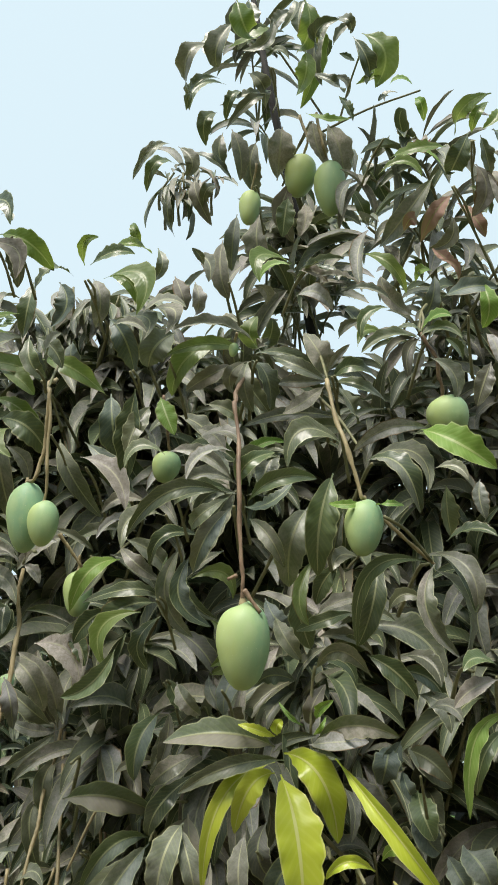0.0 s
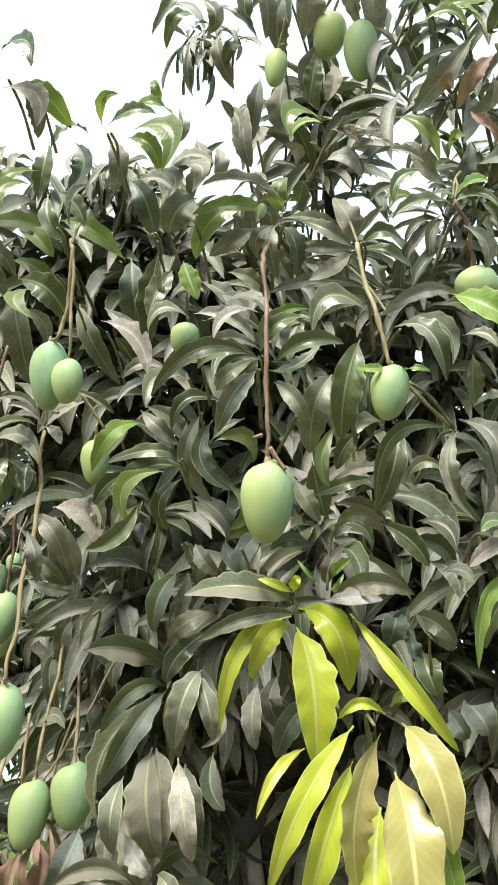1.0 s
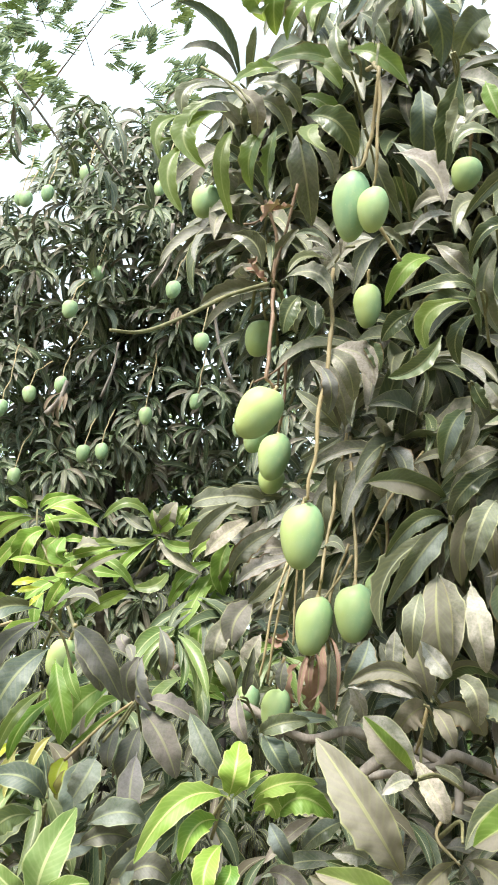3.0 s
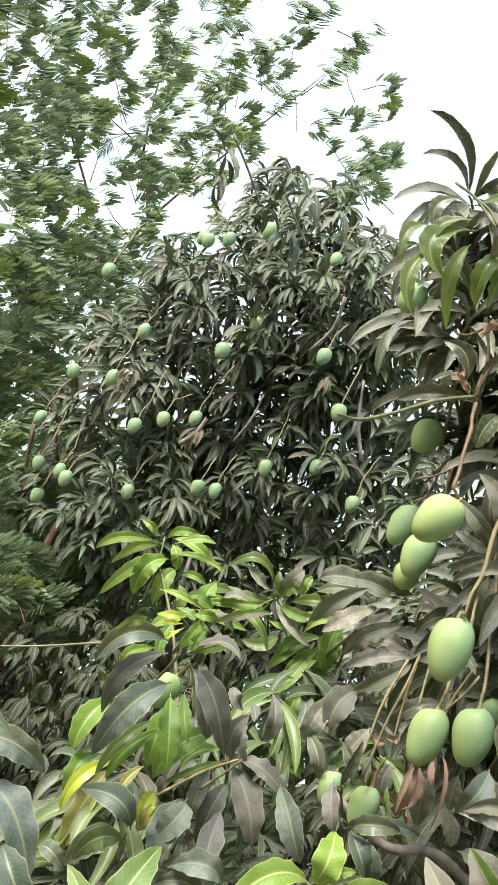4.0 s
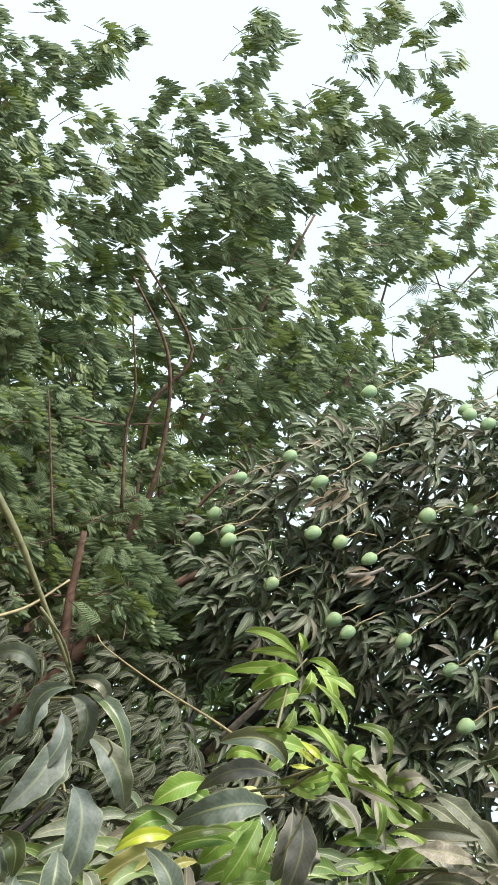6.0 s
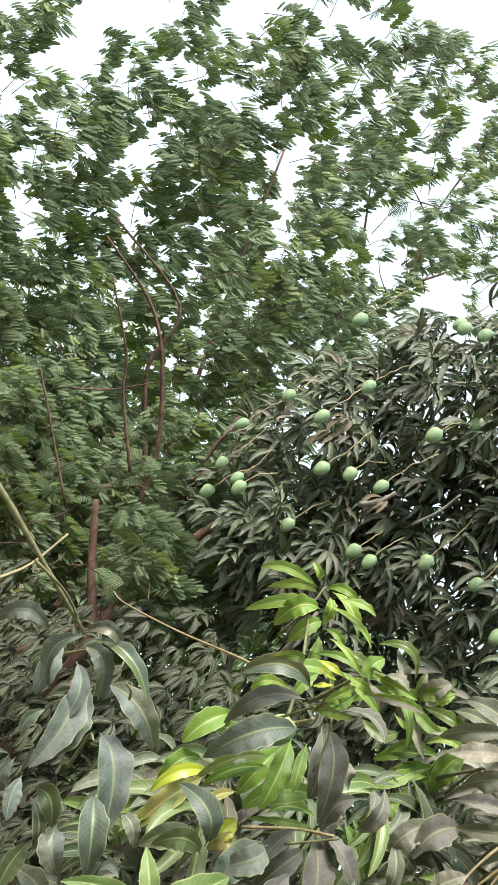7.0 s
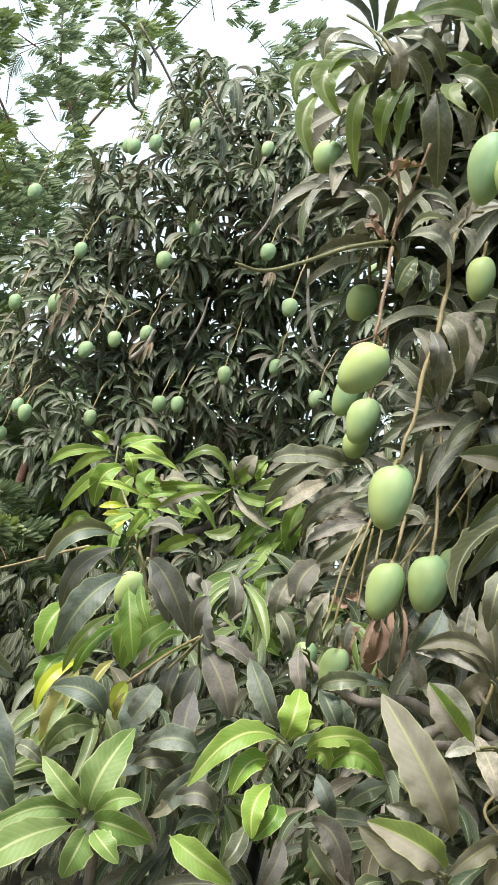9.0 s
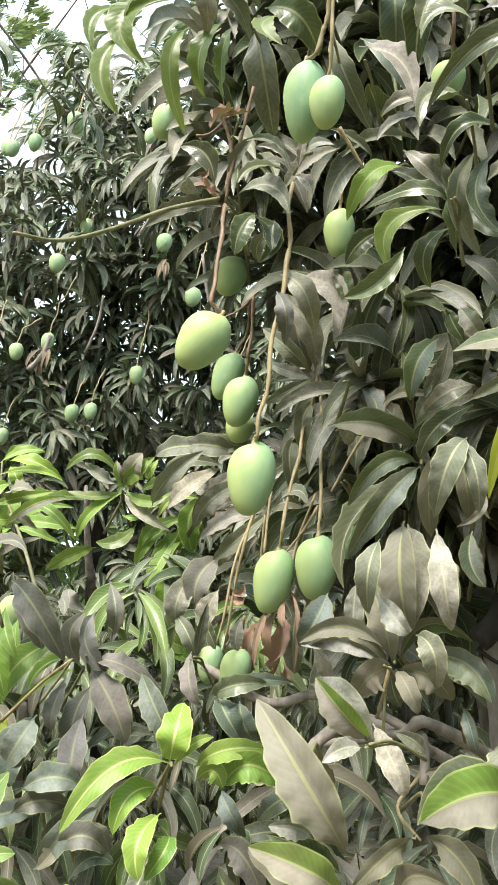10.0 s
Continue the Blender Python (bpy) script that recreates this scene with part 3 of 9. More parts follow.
tube("limb", [(0.0, 1.50, 1.26), (-0.114, 1.354, 1.308), (-0.15, 1.354, 1.29), (-0.263, 1.402, 1.257)], 0.010, 0.007, MAT["bark"], near_tree, 8, 6, 0.1, 13)
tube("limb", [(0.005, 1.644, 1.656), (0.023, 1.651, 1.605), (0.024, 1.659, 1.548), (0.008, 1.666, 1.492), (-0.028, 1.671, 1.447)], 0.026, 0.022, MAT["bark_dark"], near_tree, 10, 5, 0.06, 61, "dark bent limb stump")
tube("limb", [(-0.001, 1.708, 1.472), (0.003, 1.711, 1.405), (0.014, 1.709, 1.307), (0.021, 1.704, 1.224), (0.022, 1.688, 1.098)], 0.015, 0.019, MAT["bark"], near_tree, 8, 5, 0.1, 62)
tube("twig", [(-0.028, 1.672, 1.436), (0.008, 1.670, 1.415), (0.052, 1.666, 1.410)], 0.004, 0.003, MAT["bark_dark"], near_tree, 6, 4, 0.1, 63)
tube("twig", [(-0.186, 1.353, 1.314), (-0.141, 1.354, 1.295), (-0.118, 1.353, 1.283), (-0.116, 1.348, 1.226)], 0.008, 0.007, MAT["bark"], near_tree, 8, 5, 0.12, 64)
tube("twig", [(-0.231, 1.349, 1.296), (-0.266, 1.344, 1.266), (-0.283, 1.340, 1.241)], 0.010, 0.009, MAT["bark"], near_tree, 8, 5, 0.12, 65)
tube("limb", [(0.06, 1.9, 1.75), (0.35, 1.7, 2.1), (0.5, 1.5, 2.5), (0.52, 1.35, 2.9)], 0.028, 0.010, MAT["bark"], near_tree, 8, 6, 0.1, 7)
tube("limb", [(0.12, 1.80, 2.2), (-0.1, 1.55, 2.4), (-0.3, 1.35, 2.5)], 0.022, 0.006, MAT["bark"], near_tree, 8, 6, 0.1, 8)
tube("limb", [(0.22, 1.50, 2.85), (0.18, 1.30, 3.2), (0.12, 1.12, 3.5), (0.08, 1.02, 4.0)], 0.015, 0.007, MAT["bark_dark"], near_tree, 8, 6, 0.1, 9)
tube("twig", [(-0.562, 0.790, 1.764), (-0.550, 0.864, 1.801), (-0.517, 0.931, 1.862), (-0.479, 0.990, 1.927), (-0.434, 1.053, 1.985)], 0.0022, 0.0036, MAT["twig"], near_tree, 7, 5, 0.1, 14, "bare pale green flower stalk")


def near_fill():
    rng = random.Random(11)
    mass = Mass(LEAN_BLADES)
    twigs_v, twigs_f = [], []

    def shoot_at(c, axis, count, length, droop):
        whorl(mass.add, c, axis, count, length, rng, 1.0, droop)
        v, f = tube_arrays([c - Vector(axis).normalized() * (rng.uniform(0.12, 0.3) if droop < 1.4 else 0.07) + Vector((0, 0.05, -0.05 if droop < 1.4 else 0.02)), c - Vector(axis).normalized() * 0.06, c], 0.004, 0.0025, 5, 2)
        k = len(twigs_v)
        twigs_v.extend(v)
        twigs_f.extend(tuple(i + k for i in q) for q in f)

    # the body of the crown
    for centre, radii, count in NEAR_BLOBS:
        for _ in range(count):
            c, p = blob_point(rng, centre, radii)
            if -0.06 < c.x < 0.12 and c.y < 2.1 and 1.2 < c.z < 1.65:
                continue  # the opening round the trunk
            if c.x < -0.36 and c.y < 1.8 and c.z < 2.12:
                continue  # the open side where the fruit hangs
            c.y += 0.11
            axis = Vector((p.x * 0.7 + rng.uniform(-0.5, 0.5), -0.7 + rng.uniform(-0.5, 0.5), rng.uniform(-0.2, 0.9)))
            shoot_at(c, axis, rng.randrange(7, 12), rng.uniform(0.13, 0.20), rng.uniform(0.3, 1.0))
    # curled drooping sprays at the top
    for c, radii, count in (((-0.10, 1.09, 3.04), (0.08, 0.05, 0.06), 6), ((-0.29, 1.16, 2.70), (0.17, 0.08, 0.05), 15)):
        for _ in range(count):
            shoot_at(blob_point(rng, c, radii)[0], Vector((rng.uniform(-0.5, 0.5), -0.4, 0.5)), rng.randrange(5, 8), rng.uniform(0.09, 0.13), rng.uniform(1.5, 3.0))
    mass.build("leaf_mass", MAT["mass"], near_tree)
    part("twig", mesh_from("twig", twigs_v, twigs_f), MAT["twig"], near_tree)["kind"] = "stuff"


NEAR_BLOBS = [
    ((0.30, 1.85, 1.45), (0.70, 0.45, 0.75), 190),
    ((-0.20, 1.62, 2.05), (0.38, 0.30, 0.55), 120),
    ((-0.20, 1.25, 2.55), (0.36, 0.14, 0.26), 42),
    ((-0.25, 1.45, 2.70), (0.34, 0.16, 0.32), 30),
    ((0.15, 1.38, 2.50), (0.34, 0.18, 0.30), 50),
    ((0.20, 1.62, 2.20), (0.45, 0.32, 0.45), 90),
    ((0.55, 1.25, 2.60), (0.30, 0.18, 0.35), 50),
    ((0.60, 1.50, 2.15), (0.40, 0.35, 0.60), 90),
    ((0.90, 1.25, 2.20), (0.40, 0.40, 0.95), 60),
]
NEAR_BLOBS += [
    ((0.16, 1.32, 3.05), (0.14, 0.14, 0.35), 9),
    ((0.10, 1.12, 3.70), (0.10, 0.10, 0.30), 4),
    ((0.35, 1.65, 0.75), (0.9, 0.35, 0.55), 80),
    ((0.35, 2.20, 2.05), (0.75, 0.35, 0.75), 150),
    ((0.10, 2.00, 2.55), (0.50, 0.30, 0.40), 60),
    ((-0.42, 2.55, 1.75), (0.32, 0.25, 0.50), 60),
    ((-0.50, 1.25, 2.44), (0.13, 0.12, 0.22), 14),
    ((-0.46, 1.42, 2.27), (0.12, 0.12, 0.14), 7),
    ((0.42, 0.86, 2.74), (0.18, 0.12, 0.22), 8),
    ((-0.28, 1.30, 2.66), (0.20, 0.12, 0.14), 16),
    ((-0.48, 1.16, 2.56), (0.16, 0.10, 0.12), 10),
    ((0.15, 1.22, 3.00), (0.10, 0.08, 0.22), 9),
    ((-0.21, 1.30, 1.96), (0.13, 0.05, 0.16), 9),
    ((-0.17, 1.50, 1.76), (0.15, 0.05, 0.18), 11),
    ((0.04, 1.24, 1.88), (0.13, 0.05, 0.16), 9),
]
near_fill()


# ---- the farther mango tree ----
def far_mango_tree():
    tree = thing("mango_tree", (-1.65, 3.75, 0), "farther mango tree, dusty dark leaves, many small green fruit", "mango tree")
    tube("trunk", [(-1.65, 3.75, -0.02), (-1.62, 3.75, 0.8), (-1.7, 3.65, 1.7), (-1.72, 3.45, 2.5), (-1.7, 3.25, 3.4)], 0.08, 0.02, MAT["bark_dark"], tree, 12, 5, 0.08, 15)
    tube("limb", [(-1.7, 3.28, 3.3), (-1.85, 3.2, 3.8), (-2.0, 3.15, 4.35)], 0.018, 0.004, MAT["bark"], tree, 7, 4, 0.1, 16)
    tube("limb", [(-1.7, 3.28, 3.25), (-1.62, 3.18, 3.7), (-1.6, 3.12, 4.2)], 0.018, 0.004, MAT["bark"], tree, 7, 4, 0.1, 17)
    rng = random.Random(21)
    for i in range(9):
        w = i * 2.4
        z0 = 1.2 + i * 0.2
        a = Vector((-1.68, 3.62, z0))
        b = a + Vector((math.cos(w) * 0.6, math.sin(w) * 0.4, 0.45))
        tube("limb", [a, (a + b) / 2 + Vector((0, 0, -0.05)), b], 0.028, 0.008, MAT["bark"], tree, 7, 4, 0.1, i)
    mass = Mass(LEAN_BLADES)
    for centre, radii, count, hollow in FAR_BLOBS:
        for _ in range(count):
            c, p = blob_point(rng, centre, radii, hollow)
            axis = p + Vector((0, -0.3, rng.uniform(-0.2, 0.6)))
            whorl(mass.add, c, axis, rng.randrange(10, 15), rng.uniform(0.12, 0.175), rng, 1.0, rng.uniform(0.4, 1.1))
    for c in TOP_SHOOTS:
        whorl(mass.add, Vector(c) + Vector((rng.uniform(-0.05, 0.05), rng.uniform(-0.05, 0.05), rng.uniform(-0.05, 0.05))), (rng.uniform(-0.4, 0.4), -0.2, 0.9), rng.randrange(6, 9), rng.uniform(0.12, 0.16), rng, 1.0, rng.uniform(1.2, 2.4))
    mass.build("leaf_mass", MAT["mass_far"], tree)
    withered = Mass(LEAN_BLADES)
    for c in WITHERED:
        whorl(withered.add, Vector(c), (0, -0.6, -0.4), rng.randrange(5, 8), rng.uniform(0.08, 0.11), rng, 0.6, 3.0)
    withered.build("leaf_mass", MAT["mass_dry"], tree, "brown withered leaves")
    tube("limb", [(-1.112, 2.305, 3.013), (-1.130, 2.371, 2.907), (-1.200, 2.412, 2.805)], 0.008, 0.005, MAT["bark"], tree, 7, 4, 0.12, 18)
    tube("limb", [(-0.901, 2.639, 2.508), (-0.951, 2.569, 2.637), (-0.971, 2.490, 2.778)], 0.008, 0.005, MAT["bark"], tree, 7, 4, 0.12, 18)
    tube("limb", [(-1.584, 2.503, 2.310), (-1.539, 2.501, 2.367), (-1.510, 2.482, 2.441)], 0.012, 0.008, MAT["bark"], tree, 7, 4, 0.12, 18)
    tube("limb", [(-1.392, 2.547, 2.401), (-1.348, 2.517, 2.509), (-1.327, 2.479, 2.604)], 0.006, 0.004, MAT["bark"], tree, 7, 4, 0.12, 18)
    tube("limb", [(-1.744, 2.054, 3.512), (-1.666, 2.176, 3.434), (-1.593, 2.295, 3.344)], 0.006, 0.004, MAT["bark"], tree, 7, 4, 0.12, 18)
    tube("limb", [(-1.560, 2.182, 3.488), (-1.486, 2.300, 3.398), (-1.397, 2.414, 3.306)], 0.006, 0.004, MAT["bark"], tree, 7, 4, 0.12, 18)
    return tree


TOP_SHOOTS = ((-1.736, 2.179, 3.387), (-1.616, 2.245, 3.388), (-1.550, 2.157, 3.519), (-1.432, 2.235, 3.497), (-1.312, 2.349, 3.424), (-1.175, 2.442, 3.369), (-1.484, 2.348, 3.342), (-1.762, 2.086, 3.469))
WITHERED = ((-1.830, 2.337, 2.401), (-1.810, 2.311, 2.482), (-1.105, 2.477, 2.742), (-1.528, 2.495, 2.393))


FAR_BLOBS = [
    ((-1.97, 3.05, 3.35), (0.52, 0.42, 0.50), 75, 0.3),
    ((-1.50, 3.08, 3.50), (0.46, 0.42, 0.48), 70, 0.3),
    ((-2.30, 3.20, 2.75), (0.48, 0.42, 0.45), 70, 0.3),
    ((-1.45, 3.45, 2.90), (0.60, 0.45, 0.60), 92, 0.3),
    ((-2.20, 3.40, 2.25), (0.55, 0.42, 0.45), 80, 0.3),
    ((-1.60, 3.75, 2.15), (0.70, 0.45, 0.60), 130, 0.3),
    ((-0.95, 3.65, 2.60), (0.50, 0.40, 0.75), 58, 0.3),
    ((-1.15, 3.20, 3.45), (0.40, 0.35, 0.45), 55, 0.2),
]
FAR_BLOBS += [
    ((-1.75, 3.45, 2.80), (0.55, 0.25, 0.70), 110, 0.0),
    ((-0.90, 3.40, 2.95), (0.38, 0.32, 0.50), 30, 0.1),
    ((-0.65, 3.15, 2.55), (0.32, 0.30, 0.50), 22, 0.1),
    ((-1.98, 3.15, 4.02), (0.22, 0.22, 0.42), 24, 0.0),
    ((-1.62, 3.12, 3.95), (0.26, 0.24, 0.38), 26, 0.0),
    ((-0.85, 3.95, 2.45), (0.55, 0.20, 0.50), 25, 0.0),
    ((-1.30, 3.15, 3.70), (0.30, 0.24, 0.36), 26, 0.0),
    ((-2.32, 3.15, 3.45), (0.26, 0.26, 0.32), 26, 0.0),
]
far_mango_tree()


def low_shrub(place, radii, count, seed):
    bush = thing("shrub", (place[0], place[1], 0), "low mango shrub below the farther tree, leaf colour darkened for shade", "shrub", "shrubs below the farther tree")
    rng = random.Random(seed)
    tube("trunk", [(place[0], place[1], -0.02), (place[0] + 0.03, place[1], place[2] * 0.6), (place[0], place[1], place[2])], 0.03, 0.01, MAT["bark_dark"], bush, 7, 4, 0.1, seed)
    mass = Mass(LEAN_BLADES)

    def broad(base, tip, up, variant, width):
        mass.add(base, tip, up, variant, width * 1.35)

    for _ in range(count):
        c, p = blob_point(rng, place, radii, 0.3)
        whorl(broad, c, p * 0.5 + Vector((0, -0.5, 0.2)), rng.randrange(5, 9), rng.uniform(0.075, 0.115), rng, 1.0, rng.uniform(0.9, 3.0), (0.15, -0.9, 0.0))
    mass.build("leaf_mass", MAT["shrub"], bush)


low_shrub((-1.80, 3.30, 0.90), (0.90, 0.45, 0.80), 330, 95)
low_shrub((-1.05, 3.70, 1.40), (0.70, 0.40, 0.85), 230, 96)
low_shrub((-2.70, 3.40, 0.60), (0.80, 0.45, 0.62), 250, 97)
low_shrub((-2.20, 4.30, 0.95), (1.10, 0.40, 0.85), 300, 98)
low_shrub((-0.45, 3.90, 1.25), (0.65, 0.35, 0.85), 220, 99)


# ---- the feathery tree behind, its fine leaves swept by the wind ----
def feather_blade(seed):
    """One twice-feathered leaf: a curved stem with two rows of narrow swept pinnae."""
    rng = random.Random(seed)
    verts, uvs, faces = [], [], []
    curve = rng.uniform(0.15, 0.45)

    def stem(s):
        return Vector((curve * s * s, s * (1 - 0.25 * curve * s), -0.10 * s * s))

    def quad_strip(a, d, length, w, sag):
        k = len(verts)
        side = d.cross(Vector((0, 0, 1)))
        side = side.normalized() if side.length > 0.01 else Vector((1, 0, 0))
        for i in range(4):
            s = i / 3
            c = a + d * (length * s) + Vector((0, 0, -sag * s * s))
            ww = w * (0.7, 1.0, 0.85, 0.15)[i]
            verts.append(c - side * ww)
            verts.append(c + side * ww)
            uvs.extend(((0.3, s), (0.7, s)))
        for i in range(3):
            q = k + 2 * i
            faces.append((q, q + 1, q + 3, q + 2))

    quad_strip(stem(0), (stem(1) - stem(0)).normalized(), 1.0, 0.006, 0.1)
    pairs = 12
    for i in range(pairs):
        s = 0.2 + 0.78 * i / (pairs - 1)
        a = stem(s)
        t = (stem(min(1, s + 0.05)) - stem(s - 0.05)).normalized()
        n = Vector((t.y, -t.x, 0))
        reach = 0.34 * math.sin(math.pi * (0.22 + 0.68 * s)) + 0.08
        for sgn in (-1, 1):
            d = (n * sgn * 0.95 + t * 0.5 + Vector((0.35, 0, rng.uniform(-0.15, 0.1)))).normalized()
            quad_strip(a, d, reach * rng.uniform(0.85, 1.1), 0.021, 0.12)
    return np.array([tuple(v) for v in verts]), np.array(uvs), np.array(faces)


def flag_blade(seed):
    """A feathered leaf blown sideways: a bowed stem across the wind, its narrow pinnae trailing in two loose layers."""
    rng = random.Random(seed)
    verts, uvs, faces = [], [], []
    wide, count = rng.uniform(0.55, 0.80), 11
    for i in range(count):
        s = i / (count - 1)
        x = (s - 0.5) * wide + rng.uniform(-0.02, 0.02)
        y0 = 0.25 * math.sin(math.pi * s) ** 0.7 - 0.55 * abs(s - 0.5) * rng.uniform(0.7, 1.3)
        reach = (0.22 + 0.40 * math.sin(math.pi * (0.12 + 0.78 * s)) ** 0.8) * rng.uniform(0.8, 1.1)
        fan = (s - 0.5) * 0.7 + rng.uniform(-0.08, 0.08)
        w = wide / count * rng.uniform(0.95, 1.25)
        dip, bend = rng.uniform(-0.10, 0.10), rng.uniform(-0.06, 0.06)
        k = len(verts)
        for j, ww in enumerate((0.8, 1.05, 1.0, 0.5)):
            q = j / 3
            cx, cy = x + fan * reach * q + bend * q * q, y0 + reach * q
            cz = 0.07 * math.sin(2.4 * q + 5 * s) + dip * q
            verts.extend(((cx - w * ww, cy + 0.02 * ww, cz - 0.03 * ww), (cx + w * ww, cy - 0.02 * ww, cz + 0.03 * ww)))
            uvs.extend(((0.3, q), (0.7, q)))
        for j in range(3):
            q = k + 2 * j
            faces.append((q, q + 1, q + 3, q + 2))
    return np.array(verts), np.array(uvs), np.array(faces)


FEATHERS = [feather_blade(60 + i) for i in range(5)] + [flag_blade(80 + i) for i in range(8)]


def feather_tree():
    tree = thing("feather_leaf_tree", (-3.5, 5.2, 0), "tall feathery-leaved tree with reddish limbs, blown by wind", "tree")
    rng = random.Random(31)
    for i, (pts, r0, r1) in enumerate(FEATHER_LIMBS):
        tube("trunk" if i < 2 else "limb", pts, r0, r1, MAT["bark_red"], tree, 9, 5, 0.1, 31 + i)
    mass, lime = Mass(FEATHERS), Mass(FEATHERS)
    twigs_v, twigs_f = [], []
    for centre, radii, count in FEATHER_LOW + FEATHER_BLOBS + FEATHER_TOPS:
        thin = 0.55 if centre[0] > -3.7 and centre[2] > 3.2 else 1.0
        for _ in range(int(thin * count * (1.5 if centre[2] < 1.8 else 0.8 if centre[2] < 2.7 else 0.72 if centre[0] > -3.7 else 0.46))):
            c = blob_point(rng, centre, radii)[0]
            tip = c + Vector((rng.uniform(-0.25, 0.2), rng.uniform(-0.25, 0.25), rng.uniform(-0.05, 0.35)))
            root = c + Vector((rng.uniform(-0.2, 0.25), rng.uniform(-0.2, 0.3), rng.uniform(-0.3, -0.05)))
            v, f = tube_arrays([root.lerp(c, 0.3), c, c.lerp(tip, 0.7)], 0.003, 0.0015, 4, 2)
            k = len(twigs_v)
            twigs_v.extend(v)
            twigs_f.extend(tuple(i + k for i in q) for q in f)
            high = c.z > 2.6
            for j in range(3 if high else rng.randrange(3, 6)):
                base = c.lerp(tip, j * 0.45 + rng.random() * 0.15 if high else rng.random() * 0.8)
                if rng.random() < (0.93 if high else 0.75):
                    d = Vector(WIND) + Vector((rng.uniform(-0.3, 0.3), rng.uniform(-0.4, 0.4), rng.uniform(-0.5, 0.35)))
                    up = Vector((0.65 + rng.uniform(-0.3, 0.3), -0.65 + rng.uniform(-0.3, 0.3), -0.25 + rng.uniform(-0.35, 0.35)))
                    (lime if rng.random() < 0.16 else mass).add(base, base + d.normalized() * rng.uniform(0.115, 0.155) * (1.0 if c.x > -3.4 else 1.2 if c.x > -4.2 else 1.5), up, 5 + rng.randrange(8))
                    continue
                d = Vector((rng.uniform(-0.9, 0.5), rng.uniform(-0.8, 0.6), rng.uniform(-1.0, 0.2)))
                size = rng.uniform(0.12, 0.17)
                up = Vector((rng.uniform(-0.5, 0.5), -0.8 + rng.uniform(-0.5, 0.5), rng.uniform(-0.4, 0.5)))
                (lime if rng.random() < 0.04 else mass).add(base, base + d.normalized() * size, up, rng.randrange(5))
    mass.build("leaf_mass", MAT["feather"], tree)
    lime.build("leaf_mass", MAT["feather_lime"], tree, "yellow-green young leaves")
    part("twig", mesh_from("twig", twigs_v, twigs_f), MAT["bark_red"], tree)["kind"] = "stuff"
    return tree


WIND = (0.75, 0.2, 0.45)
FEATHER_LIMBS = [
    ([(-3.3, 4.9, -0.02), (-3.45, 4.7, 1.0), (-3.625, 4.38, 2.13), (-3.66, 4.2, 2.48), (-3.81, 3.94, 2.87), (-4.015, 3.55, 3.46), (-4.27, 3.04, 4.26)], 0.034, 0.008),
    ([(-2.6, 4.3, -0.02), (-2.75, 4.1, 0.9), (-2.707, 3.867, 1.356), (-2.77, 3.95, 1.71), (-3.04, 4.15, 2.08), (-3.27, 4.4, 2.4)], 0.042, 0.016),
    ([(-3.04, 4.5, 2.0), (-3.27, 4.53, 2.365), (-3.35, 4.29, 2.8), (-3.5, 3.97, 3.3), (-3.5, 4.2, 4.73)], 0.026, 0.010),
    ([(-3.66, 4.4, 2.1), (-3.855, 4.425, 2.255), (-4.2, 4.0, 2.66), (-4.3, 3.76, 3.12), (-4.98, 3.27, 3.14)], 0.024, 0.008),
    ([(-3.3, 4.6, 2.6), (-3.35, 4.62, 2.93), (-3.56, 3.97, 4.12), (-3.96, 3.39, 4.84)], 0.022, 0.006),
]
FEATHER_LIMBS += [
    ([(-3.5, 4.2, 4.7), (-3.68, 3.97, 5.14), (-3.97, 3.75, 5.26)], 0.012, 0.004),
    ([(-3.68, 3.97, 5.14), (-3.72, 3.76, 5.66), (-3.7, 3.6, 6.1)], 0.010, 0.003),
    ([(-3.5, 4.2, 4.7), (-3.1, 4.2, 5.6), (-2.6, 4.1, 6.4)], 0.011, 0.003),
    ([(-3.6, 4.4, 2.2), (-4.4, 4.2, 2.2), (-5.2, 3.9, 2.4)], 0.022, 0.006),
]
FEATHER_LIMBS += [
    ([(-2.20, 3.75, -0.02), (-2.30, 3.55, 0.7), (-2.36, 3.33, 1.24), (-2.37, 3.30, 1.56), (-2.37, 3.26, 1.88), (-2.30, 3.20, 2.15)], 0.050, 0.022),
    ([(-2.36, 3.33, 1.20), (-2.62, 3.20, 1.42), (-2.80, 3.05, 1.62)], 0.030, 0.015),
]
FEATHER_LIMBS += [
    ([(-2.75, 3.15, -0.02), (-2.55, 3.56, 1.27), (-2.60, 3.52, 1.51), (-2.84, 3.32, 1.87), (-2.92, 3.23, 2.04), (-3.05, 3.09, 2.22), (-3.23, 2.86, 2.42), (-3.40, 2.66, 2.51), (-3.65, 2.38, 2.51)], 0.024, 0.006),
    ([(-2.65, 3.43, 1.94), (-2.74, 3.30, 2.24), (-2.76, 3.19, 2.53)], 0.014, 0.009),
    ([(-2.60, 3.52, 1.51), (-2.62, 3.49, 1.74), (-2.65, 3.42, 1.98)], 0.016, 0.012),
    ([(-3.39, 2.88, 1.89), (-3.27, 2.95, 2.06), (-3.14, 2.99, 2.30)], 0.006, 0.004),
    ([(-2.95, 3.24, 1.88), (-3.22, 2.98, 2.11), (-3.32, 2.84, 2.25), (-3.55, 2.54, 2.42)], 0.01, 0.005),
    ([(-3.02, 3.25, 1.49), (-3.40, 2.89, 1.75), (-3.53, 2.75, 1.84)], 0.007, 0.004),
]
